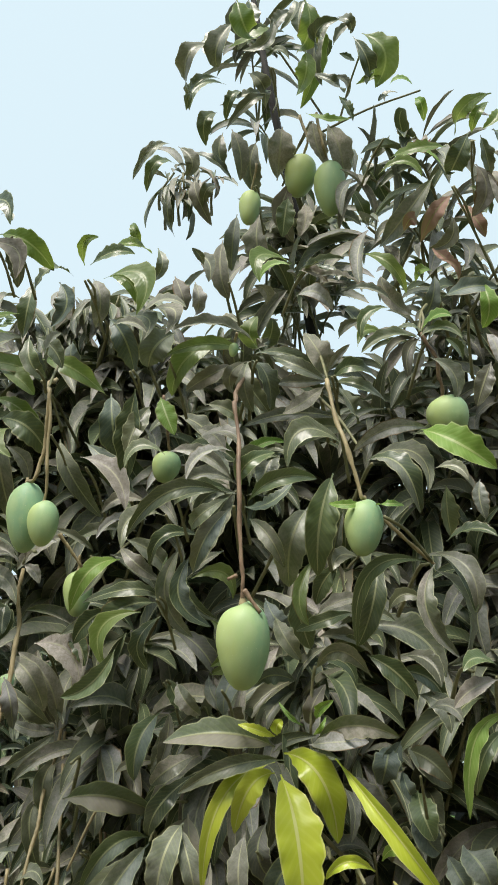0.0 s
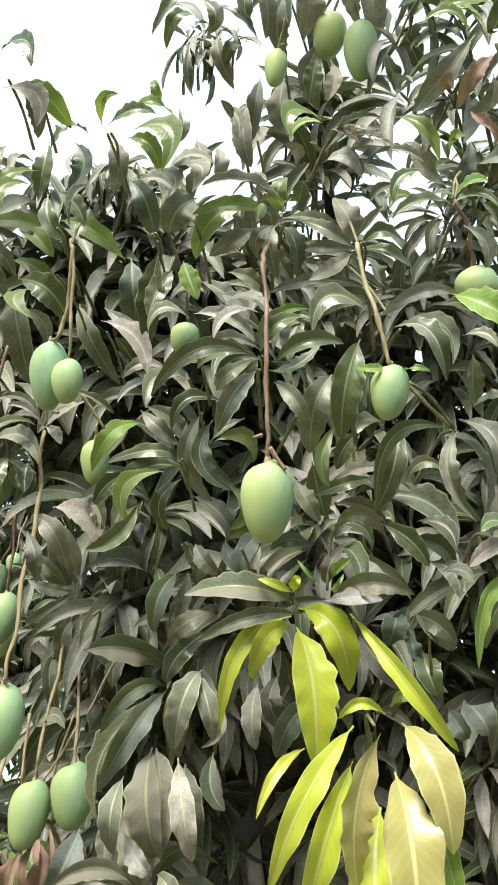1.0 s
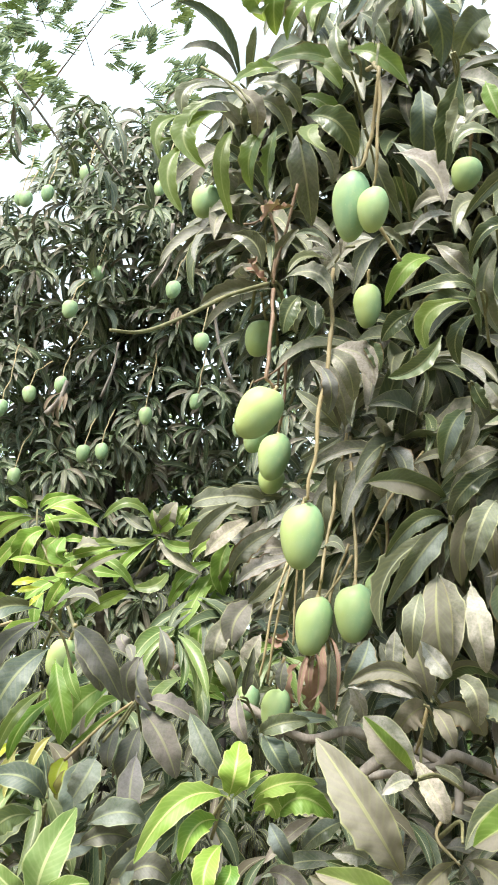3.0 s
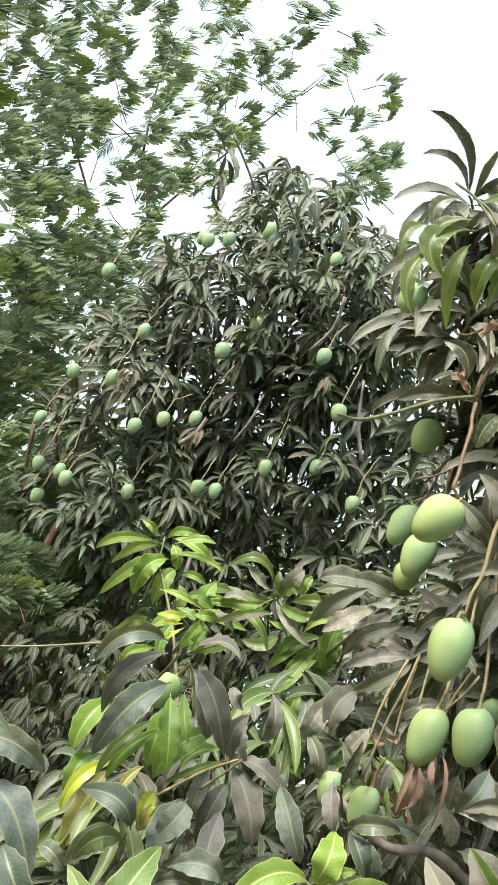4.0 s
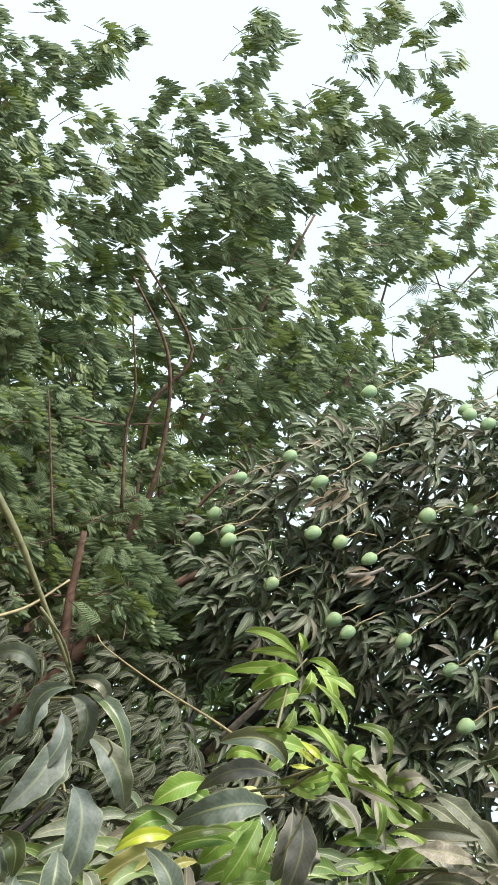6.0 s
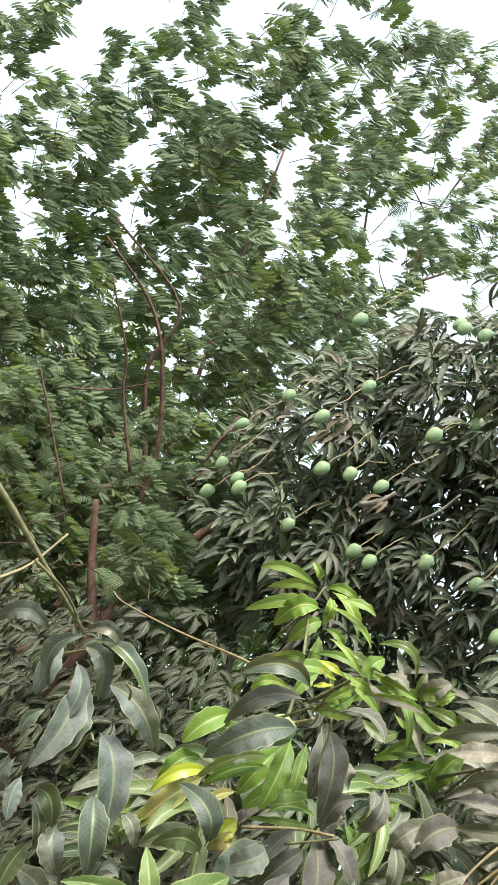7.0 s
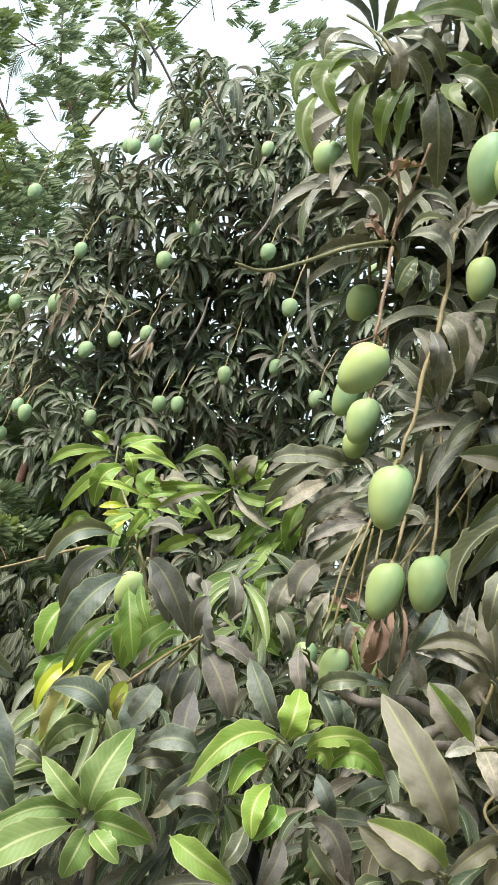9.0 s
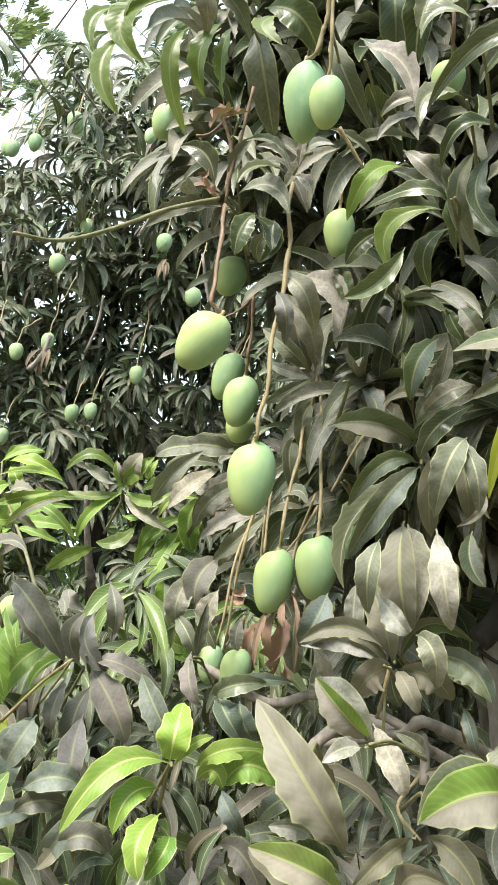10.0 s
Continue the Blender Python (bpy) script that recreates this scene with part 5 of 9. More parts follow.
shoot(near_tree, [(0.26, 1.208, 1.878), (0.25, 1.163, 1.91), (0.24, 1.118, 1.918)], [
    ((0.187, 1.104, 1.923), (0.303, 1.108, 1.843), "green", 9, 1.95, "M"),
    ((0.151, 1.096, 1.921), (0.233, 1.073, 1.918), "green", 9, 1.73, "T"),
    ((0.117, 1.08, 1.934), (0.191, 1.05, 1.946), "dusty", 13, 1.48, "M"),
    ((0.119, 1.111, 1.937), (0.181, 1.067, 1.918), "green", 9, 1.82, "T"),
    ((0.144, 1.126, 1.906), (0.196, 1.137, 1.899), "green", 13, 2.20, "M"),
    ((0.234, 1.134, 1.862), (0.306, 1.148, 1.813), "green", 9, 1.91, "M"),
])
shoot(near_tree, [(0.25, 1.163, 1.91), (0.251, 1.14, 1.92), (0.244, 1.12, 1.922)], [
    ((0.192, 1.116, 1.883), (0.26, 1.125, 1.816), "green", 13, 1.71, "M"),
    ((0.086, 1.088, 1.975), (0.11, 1.146, 1.906), "green", 2, 1.88, "F"),
    ((0.117, 1.115, 1.912), (0.205, 1.143, 1.892), "green", 9, 1.28, "M"),
    ((0.266, 1.148, 1.831), (0.302, 1.132, 1.769), "green", 9, 2.20, "M"),
])
shoot(near_tree, [(0.099, 0.989, 1.827), (0.094, 1.01, 1.801), (0.09, 1.031, 1.751)], [
    ((0.096, 1.004, 1.762), (0.116, 0.962, 1.774), "fresh", 13, 1.42, "M"),
])
shoot(near_tree, [(-0.171, 1.208, 2.135), (-0.183, 1.152, 2.105), (-0.195, 1.096, 2.052)], [
    ((-0.204, 1.097, 2.055), (-0.131, 1.109, 2), "green", 13, 1.59, "M"),
    ((-0.239, 1.142, 1.999), (-0.124, 1.11, 1.981), "green", 9, 1.03, "T"),
    ((-0.207, 1.125, 1.973), (-0.256, 1.126, 1.92), "green", 12, 2.20, "M"),
    ((-0.272, 1.08, 2.082), (-0.357, 1.117, 2.043), "dusty", 12, 1.47, "M"),
    ((-0.163, 1.076, 2.086), (-0.264, 1.057, 2.049), "green", 8, 1.02, "T"),
    ((-0.141, 1.041, 2.086), (-0.214, 1.023, 2.045), "dusty", 10, 1.06, "T"),
    ((-0.216, 1.136, 1.95), (-0.162, 1.119, 1.969), "green", 11, 2.20, "T"),
    ((-0.143, 1.047, 2.121), (-0.213, 1.042, 2.1), "green", 8, 1.88, "M"),
])
shoot(near_tree, [(-0.099, 1.253, 1.826), (-0.109, 1.208, 1.858), (-0.119, 1.163, 1.866)], [
    ((-0.109, 1.167, 1.825), (-0.127, 1.2, 1.752), "green", 13, 1.37, "F"),
])
shoot(near_tree, [(-0.109, 1.208, 1.858), (-0.108, 1.185, 1.868), (-0.115, 1.165, 1.87)], [
    ((-0.151, 1.195, 1.825), (-0.168, 1.253, 1.772), "green", 13, 1.49, "F"),
    ((-0.102, 1.184, 1.812), (-0.138, 1.22, 1.756), "green", 4, 1.25, "F"),
])
shoot(near_tree, [(-0.328, 1.364, 1.937), (-0.338, 1.319, 1.969), (-0.348, 1.274, 1.977)], [
    ((-0.358, 1.273, 1.977), (-0.271, 1.266, 1.904), "dusty", 9, 2.20, "M"),
    ((-0.299, 1.263, 1.992), (-0.263, 1.26, 1.93), "green", 13, 2.20, "M"),
    ((-0.393, 1.224, 2.041), (-0.42, 1.269, 2.009), "dusty", 8, 2.20, "M"),
])
shoot(near_tree, [(-0.269, 1.058, 2.163), (-0.279, 1.013, 2.195), (-0.289, 0.968, 2.203)], [
    ((-0.151, 0.915, 2.248), (-0.168, 0.992, 2.13), "green", 2, 1.39, "F"),
    ((-0.075, 0.977, 2.181), (0.004, 0.959, 2.134), "green", 13, 1.77, "M"),
    ((-0.056, 0.952, 2.195), (-0.013, 0.942, 2.143), "dusty", 13, 2.20, "M"),
])
shoot(near_tree, [(0.422, 0.815, 2.556), (0.412, 0.77, 2.588), (0.402, 0.725, 2.596)], [
    ((0.425, 0.698, 2.584), (0.423, 0.688, 2.538), "green", 13, 2.20, "M"),
    ((0.406, 0.702, 2.576), (0.428, 0.75, 2.539), "green", 4, 2.18, "F"),
])
shoot(near_tree, [(0.412, 0.77, 2.588), (0.413, 0.748, 2.598), (0.406, 0.727, 2.6)], [
    ((0.397, 0.77, 2.54), (0.435, 0.802, 2.507), "green", 13, 2.20, "M"),
    ((0.425, 0.753, 2.559), (0.429, 0.76, 2.482), "dusty", 13, 2.20, "M"),
])
shoot(near_tree, [(0.114, 0.912, 3.049), (0.113, 0.913, 3.03), (0.103, 0.916, 3.002)], [
    ((0.199, 1.023, 2.796), (0.28, 1.033, 2.77), "dusty", 13, 2.20, "M"),
])
shoot(near_tree, [(0.123, 0.96, 3.057), (0.113, 0.915, 3.089), (0.103, 0.87, 3.097)], [
    ((0.021, 0.813, 3.179), (-0.024, 0.837, 3.076), "green", 8, 1.82, "L"),
    ((0.056, 0.799, 3.148), (0.03, 0.828, 3.091), "dusty", 2, 2.20, "F"),
    ((0.044, 0.824, 3.129), (0.102, 0.803, 3.107), "green", 9, 2.02, "M"),
    ((0.005, 0.875, 3.043), (-0.073, 0.887, 2.969), "green", 10, 1.68, "T"),
    ((0.058, 0.78, 3.206), (0.044, 0.809, 3.122), "green", 13, 2.20, "F"),
])
shoot(near_tree, [(0.113, 0.915, 3.089), (0.114, 0.892, 3.099), (0.107, 0.872, 3.101)], [
    ((0.154, 0.79, 3.176), (0.104, 0.813, 3.129), "green", 12, 2.14, "M"),
    ((0.182, 0.79, 3.225), (0.165, 0.821, 3.143), "green", 4, 2.20, "F"),
    ((0.251, 0.801, 3.17), (0.273, 0.817, 3.131), "green", 11, 2.20, "T"),
    ((0.214, 0.823, 3.144), (0.226, 0.854, 3.111), "green", 13, 2.20, "M"),
    ((0.127, 0.843, 3.092), (0.054, 0.829, 3.08), "green", 8, 1.13, "T"),
])
shoot(near_tree, [(0.242, 0.922, 2.965), (0.265, 0.867, 3.02), (0.287, 0.812, 3.051)], [
    ((0.339, 0.842, 2.973), (0.386, 0.843, 2.973), "fresh", 11, 2.20, "T"),
    ((0.343, 0.866, 2.972), (0.317, 0.866, 2.953), "green", 12, 2.20, "M"),
    ((0.229, 0.804, 3.06), (0.27, 0.774, 3.09), "green", 13, 1.76, "M"),
])
shoot(near_tree, [(0.075, 1.032, 2.746), (0.065, 0.987, 2.778), (0.055, 0.942, 2.786)], [
    ((0.123, 0.957, 2.768), (0.109, 0.999, 2.699), "green", 2, 2.20, "F"),
])
shoot(near_tree, [(0.065, 0.987, 2.778), (0.066, 0.965, 2.788), (0.059, 0.944, 2.79)], [
    ((0.156, 0.961, 2.754), (0.142, 0.993, 2.691), "dusty", 13, 2.20, "F"),
])
shoot(near_tree, [(-0.089, 1.287, 1.719), (-0.114, 1.247, 1.709), (-0.138, 1.208, 1.676)], [
    ((-0.143, 1.222, 1.636), (-0.24, 1.279, 1.48), "green", 10, 1.33, "L"),
])
shoot(near_tree, [(-0.143, 1.322, 1.515), (-0.153, 1.277, 1.547), (-0.163, 1.232, 1.555)], [
    ((-0.22, 1.249, 1.486), (-0.222, 1.261, 1.419), "dusty", 2, 1.98, "F"),
])
shoot(near_tree, [(-0.175, 1.332, 1.277), (-0.175, 1.327, 1.334), (-0.175, 1.322, 1.368)], [
    ((-0.18, 1.302, 1.38), (-0.286, 1.22, 1.392), "dusty", 8, 1.20, "T"),
    ((-0.173, 1.324, 1.368), (-0.225, 1.348, 1.327), "dusty", 12, 2.20, "M"),
    ((-0.169, 1.326, 1.368), (-0.153, 1.352, 1.326), "dusty", 4, 2.20, "F"),
])
shoot(near_tree, [(-0.149, 1.407, 1.755), (-0.159, 1.362, 1.787), (-0.169, 1.317, 1.795)], [
    ((-0.1, 1.306, 1.812), (-0.15, 1.34, 1.761), "green", 12, 1.79, "M"),
])
shoot(near_tree, [(-0.159, 1.362, 1.787), (-0.158, 1.34, 1.797), (-0.165, 1.319, 1.799)], [
    ((-0.07, 1.297, 1.849), (-0.091, 1.353, 1.764), "green", 8, 2.20, "L"),
    ((-0.139, 1.294, 1.828), (-0.07, 1.303, 1.81), "green", 13, 2.20, "M"),
    ((-0.108, 1.245, 1.893), (-0.07, 1.291, 1.827), "green", 2, 1.79, "F"),
])
shoot(near_tree, [(-0.378, 1.567, 1.42), (-0.388, 1.522, 1.452), (-0.398, 1.477, 1.46)], [
    ((-0.368, 1.474, 1.456), (-0.376, 1.518, 1.346), "dry", 15, 1.42, "F"),
    ((-0.397, 1.485, 1.434), (-0.417, 1.524, 1.346), "dry", 14, 1.36, "F"),
    ((-0.43, 1.48, 1.474), (-0.465, 1.486, 1.466), "dry", 15, 2.20, "M"),
    ((-0.362, 1.529, 1.371), (-0.364, 1.56, 1.326), "dry", 15, 1.78, "M"),
    ((-0.339, 1.477, 1.46), (-0.339, 1.521, 1.354), "dusty", 2, 1.86, "F"),
    ((-0.294, 1.445, 1.459), (-0.295, 1.474, 1.398), "dusty", 2, 2.20, "F"),
])
shoot(near_tree, [(-0.414, 1.174, 1.966), (-0.424, 1.129, 1.998), (-0.434, 1.084, 2.006)], [
    ((-0.439, 1.082, 2.013), (-0.505, 1.057, 2.002), "dusty", 8, 1.45, "T"),
    ((-0.453, 1.079, 2.028), (-0.507, 1.057, 2.081), "green", 8, 2.20, "M"),
    ((-0.468, 1.073, 2.01), (-0.472, 1.025, 2), "dusty", 8, 2.20, "M"),
    ((-0.418, 1.075, 2.003), (-0.329, 1.051, 1.954), "green", 11, 1.62, "T"),
    ((-0.397, 1.09, 1.985), (-0.378, 1.107, 1.913), "green", 11, 2.20, "R"),
    ((-0.435, 1.091, 1.998), (-0.556, 1.093, 1.969), "green", 12, 1.25, "M"),
    ((-0.431, 1.082, 2.034), (-0.391, 1.042, 2.078), "green", 13, 1.43, "M"),
])
shoot(near_tree, [(-0.424, 1.129, 1.998), (-0.423, 1.106, 2.008), (-0.43, 1.086, 2.01)], [
    ((-0.386, 1.082, 1.98), (-0.407, 1.076, 1.908), "green", 12, 2.20, "F"),
    ((-0.363, 1.107, 1.983), (-0.359, 1.099, 1.928), "green", 2, 2.20, "F"),
    ((-0.47, 1.07, 2.04), (-0.44, 1.073, 1.998), "dry", 14, 1.31, "M"),
    ((-0.46, 1.064, 2.046), (-0.478, 1.081, 2.036), "dry", 15, 2.20, "M"),
    ((-0.442, 1.05, 2.119), (-0.399, 1.029, 2.111), "dry", 14, 0.99, "M"),
    ((-0.429, 1.036, 2.119), (-0.444, 1.005, 2.066), "dry", 15, 1.26, "M"),
])
shoot(near_tree, [(-0.297, 1.004, 2.016), (-0.314, 1.032, 2.032), (-0.331, 1.06, 2.025)], [
    ((-0.33, 1.049, 2.02), (-0.376, 1.03, 2.018), "dusty", 10, 1.63, "T"),
    ((-0.332, 1.037, 2.015), (-0.371, 0.996, 2.025), "dusty", 8, 1.35, "T"),
    ((-0.333, 1.044, 2.024), (-0.389, 1.005, 2.042), "green", 10, 1.37, "T"),
    ((-0.321, 1.04, 2.011), (-0.27, 1.017, 2.038), "green", 11, 2.01, "T"),
    ((-0.32, 1.035, 2.018), (-0.311, 1.021, 2.068), "dusty", 2, 1.17, "F"),
    ((-0.334, 1.042, 2.013), (-0.394, 1.005, 1.974), "green", 10, 1.24, "T"),
    ((-0.329, 1.058, 2.023), (-0.301, 1.058, 1.991), "dusty", 13, 2.20, "M"),
])
shoot(near_tree, [(-0.215, 1.186, 2.013), (-0.225, 1.141, 2.045), (-0.235, 1.096, 2.053)], [
    ((-0.243, 1.093, 1.984), (-0.208, 1.093, 2.049), "green", 10, 2.20, "L"),
    ((-0.181, 1.101, 2.084), (-0.114, 1.146, 2.04), "green", 13, 1.88, "M"),
    ((-0.103, 1.129, 1.932), (-0.11, 1.087, 2.049), "green", 8, 1.10, "L"),
    ((-0.083, 1.097, 2.054), (-0.035, 1.094, 1.939), "green", 8, 1.48, "L"),
    ((-0.048, 1.155, 1.964), (-0.012, 1.15, 1.89), "green", 11, 2.20, "R"),
    ((-0.113, 1.177, 1.877), (-0.087, 1.189, 1.832), "green", 4, 2.20, "F"),
])
shoot(near_tree, [(-0.248, 1.472, 1.624), (-0.258, 1.427, 1.656), (-0.268, 1.382, 1.664)], [
    ((-0.247, 1.378, 1.683), (-0.248, 1.373, 1.746), "dusty", 2, 2.20, "F"),
    ((-0.257, 1.361, 1.721), (-0.271, 1.307, 1.737), "dusty", 12, 2.20, "M"),
    ((-0.366, 1.362, 1.619), (-0.312, 1.336, 1.614), "dusty", 11, 2.20, "T"),
    ((-0.25, 1.437, 1.48), (-0.22, 1.44, 1.432), "dusty", 2, 2.20, "F"),
])
shoot(near_tree, [(-0.258, 1.427, 1.656), (-0.257, 1.405, 1.666), (-0.264, 1.384, 1.668)], [
    ((-0.458, 1.396, 1.473), (-0.488, 1.412, 1.406), "dusty", 2, 2.20, "F"),
    ((-0.498, 1.403, 1.434), (-0.459, 1.424, 1.378), "dusty", 13, 1.68, "M"),
    ((-0.302, 1.459, 1.402), (-0.273, 1.481, 1.345), "dusty", 13, 2.20, "M"),
])
shoot(near_tree, [(-0.115, 1.261, 1.266), (-0.15, 1.19, 1.286), (-0.185, 1.118, 1.282)], [
    ((-0.187, 1.086, 1.284), (-0.225, 1.045, 1.267), "dusty", 12, 1.81, "M"),
])
shoot(near_tree, [(-0.15, 1.19, 1.286), (-0.162, 1.154, 1.29), (-0.181, 1.12, 1.286)], [
    ((-0.239, 1.119, 1.18), (-0.284, 1.086, 1.19), "dusty", 12, 2.20, "M"),
])
shoot(near_tree, [(-0.061, 1.367, 1.288), (-0.071, 1.322, 1.32), (-0.081, 1.277, 1.328)], [
    ((-0.115, 1.28, 1.272), (-0.156, 1.26, 1.295), "dusty", 12, 2.08, "M"),
    ((-0.066, 1.293, 1.234), (-0.116, 1.281, 1.249), "dusty", 8, 2.20, "M"),
])
shoot(young_tree, [(-0.707, 1.174, 1.371), (-0.721, 1.151, 1.419), (-0.735, 1.128, 1.443)], [
    ((-0.73, 1.111, 1.455), (-0.646, 1.092, 1.47), "mauve", 11, 1.43, "T"),
])
shoot(young_tree, [(-0.835, 1.423, 1.49), (-0.845, 1.378, 1.522), (-0.855, 1.333, 1.53)], [
    ((-0.857, 1.322, 1.514), (-0.856, 1.312, 1.442), "fresh", 12, 1.67, "M"),
])
shoot(young_tree, [(-0.784, 1.388, 1.396), (-0.783, 1.365, 1.406), (-0.79, 1.345, 1.408)], [
    ((-0.69, 1.388, 1.341), (-0.751, 1.364, 1.282), "fresh", 8, 1.36, "T"),
    ((-0.867, 1.348, 1.333), (-0.929, 1.331, 1.295), "fresh", 12, 1.98, "M"),
    ((-0.929, 1.304, 1.368), (-0.932, 1.27, 1.381), "green", 2, 2.20, "F"),
])
shoot(young_tree, [(-0.679, 1.273, 1.271), (-0.645, 1.251, 1.309), (-0.62, 1.232, 1.339)], [
    ((-0.625, 1.171, 1.421), (-0.606, 1.152, 1.396), "mauve", 13, 2.20, "M"),
])
shoot(young_tree, [(-0.463, 1.458, 1.318), (-0.473, 1.413, 1.35), (-0.483, 1.368, 1.358)], [
    ((-0.475, 1.377, 1.362), (-0.459, 1.343, 1.445), "mauve", 13, 1.15, "M"),
])
shoot(young_tree, [(-0.473, 1.413, 1.35), (-0.472, 1.39, 1.36), (-0.479, 1.37, 1.362)], [
    ((-0.404, 1.354, 1.428), (-0.407, 1.364, 1.378), "mauve", 12, 2.20, "F"),
])
shoot(left_tree, [(-1.125, 0.847, 1.24), (-1.098, 0.932, 1.245), (-1.071, 1.017, 1.226)], [
    ((-1.055, 0.995, 1.229), (-1.049, 1.045, 1.136), "slate", 10, 1.92, "L"),
])
shoot(left_tree, [(-0.969, 1.092, 1.22), (-0.968, 1.07, 1.23), (-0.975, 1.049, 1.232)], [
    ((-1.037, 1.062, 1.112), (-1.031, 1.065, 1.06), "slate", 8, 2.20, "M"),
    ((-0.997, 1.107, 1.023), (-0.958, 1.11, 0.971), "slate", 12, 2.20, "M"),
    ((-1.015, 1.08, 1.034), (-1.001, 1.113, 0.987), "slate", 8, 2.20, "M"),
])
shoot(left_tree, [(-0.898, 1.35, 0.925), (-0.908, 1.305, 0.957), (-0.918, 1.26, 0.965)], [
    ((-0.955, 1.23, 0.96), (-0.931, 1.23, 0.882), "green", 12, 2.20, "M"),
    ((-0.957, 1.263, 0.906), (-0.875, 1.303, 0.91), "green", 13, 2.20, "M"),
    ((-0.855, 1.286, 1.004), (-0.82, 1.264, 1.035), "slate", 11, 2.20, "T"),
])
shoot(near_tree, [(-0.326, 1.469, 1.443), (-0.336, 1.424, 1.475), (-0.346, 1.379, 1.483)], [
    ((-0.406, 1.354, 1.482), (-0.426, 1.376, 1.466), "dry", 15, 2.20, "M"),
])
shoot(young_tree, [(-0.767, 1.455, 1.355), (-0.777, 1.41, 1.387), (-0.787, 1.365, 1.395)], [
    ((-0.82, 1.381, 1.262), (-0.837, 1.354, 1.202), "pink", 12, 1.42, "M"),
])
shoot(near_tree, [(-0.07, 0.967, 2.006), (-0.08, 0.922, 2.038), (-0.09, 0.877, 2.046)], [
    ((0, 0.829, 2.066), (-0.062, 0.808, 2.011), "dusty", 10, 1.14, "T"),
    ((0.138, 0.934, 1.947), (0.105, 0.964, 1.903), "green", 12, 2.08, "M"),
])
shoot(near_tree, [(-0.006, 1.122, 1.772), (-0.016, 1.077, 1.804), (-0.026, 1.032, 1.812)], [
    ((0.014, 1.016, 1.84), (0.044, 0.97, 1.87), "green", 13, 1.94, "M"),
    ((0.103, 1.026, 1.843), (0.158, 1.035, 1.811), "green", 11, 1.90, "T"),
    ((0.221, 1.016, 1.846), (0.262, 0.988, 1.793), "green", 9, 2.04, "M"),
    ((0.205, 0.987, 1.894), (0.255, 0.964, 1.9), "green", 11, 2.11, "T"),
])
shoot(near_tree, [(0.264, 1.204, 1.67), (0.254, 1.159, 1.702), (0.244, 1.114, 1.71)], [
    ((0.257, 1.062, 1.786), (0.296, 1.038, 1.761), "green", 9, 2.20, "T"),
])
shoot(near_tree, [(-0.082, 1.048, 2.006), (-0.092, 1.003, 2.038), (-0.102, 0.958, 2.046)], [
    ((-0.102, 0.949, 2.039), (-0.155, 0.908, 1.968), "green", 10, 1.54, "T"),
    ((-0.008, 0.945, 2.085), (-0.065, 0.916, 2.039), "green", 8, 1.78, "T"),
    ((0.002, 0.965, 2.091), (-0.057, 0.962, 1.963), "dusty", 12, 1.31, "M"),
    ((0.009, 0.947, 2.114), (0.082, 0.917, 2.119), "green", 11, 1.40, "T"),
    ((0.016, 0.957, 2.074), (0.068, 0.964, 2.038), "green", 11, 1.65, "T"),
    ((-0.053, 0.916, 2.151), (0.013, 0.907, 2.117), "green", 11, 1.88, "T"),
    ((-0.084, 0.939, 2.135), (-0.009, 0.933, 2.085), "green", 11, 1.42, "T"),
    ((0.068, 0.927, 2.13), (0.041, 0.925, 2.055), "green", 12, 2.18, "F"),
])
shoot(near_tree, [(-0.143, 1.011, 2.25), (-0.153, 0.966, 2.282), (-0.163, 0.921, 2.29)], [
    ((-0.114, 0.935, 2.246), (-0.091, 0.94, 2.176), "fresh", 2, 1.99, "F"),
])
shoot(near_tree, [(-0.153, 0.966, 2.282), (-0.152, 0.943, 2.292), (-0.159, 0.923, 2.294)], [
    ((0.003, 0.945, 2.317), (0.061, 0.986, 2.245), "green", 4, 1.53, "F"),
    ((-0.131, 0.944, 2.236), (-0.164, 0.944, 2.146), "green", 4, 1.71, "F"),
])
shoot(near_tree, [(-0.217, 1.095, 2.124), (-0.227, 1.05, 2.156), (-0.237, 1.005, 2.164)], [
    ((-0.245, 0.995, 2.177), (-0.167, 0.992, 2.077), "dusty", 9, 1.46, "M"),
    ((-0.278, 1.009, 2.057), (-0.221, 1.039, 2.034), "dusty", 13, 0.93, "M"),
    ((-0.141, 1.003, 2.217), (-0.081, 0.984, 2.226), "green", 11, 2.01, "T"),
    ((-0.089, 0.973, 2.238), (-0.031, 0.996, 2.191), "dusty", 13, 2.20, "M"),
    ((-0.045, 0.999, 2.28), (0.016, 1.029, 2.258), "green", 13, 2.08, "M"),
])
shoot(near_tree, [(-0.559, 0.946, 2.328), (-0.515, 0.938, 2.291), (-0.47, 0.929, 2.229)], [
    ((-0.503, 0.901, 2.212), (-0.551, 0.912, 2.144), "olive", 10, 1.65, "M"),
    ((-0.495, 0.917, 2.205), (-0.517, 0.921, 2.103), "olive", 16, 2.20, "M"),
    ((-0.552, 0.915, 2.146), (-0.546, 0.928, 2.031), "olive", 10, 1.30, "M"),
])
shoot(near_tree, [(-0.515, 0.938, 2.291), (-0.487, 0.933, 2.266), (-0.466, 0.931, 2.233)], [
    ((-0.568, 0.923, 2.207), (-0.592, 0.912, 2.127), "olive", 10, 1.46, "M"),
    ((-0.572, 0.927, 2.167), (-0.594, 0.927, 2.128), "olive", 10, 2.18, "M"),
    ((-0.531, 0.914, 2.264), (-0.557, 0.92, 2.193), "green", 10, 1.97, "M"),
])
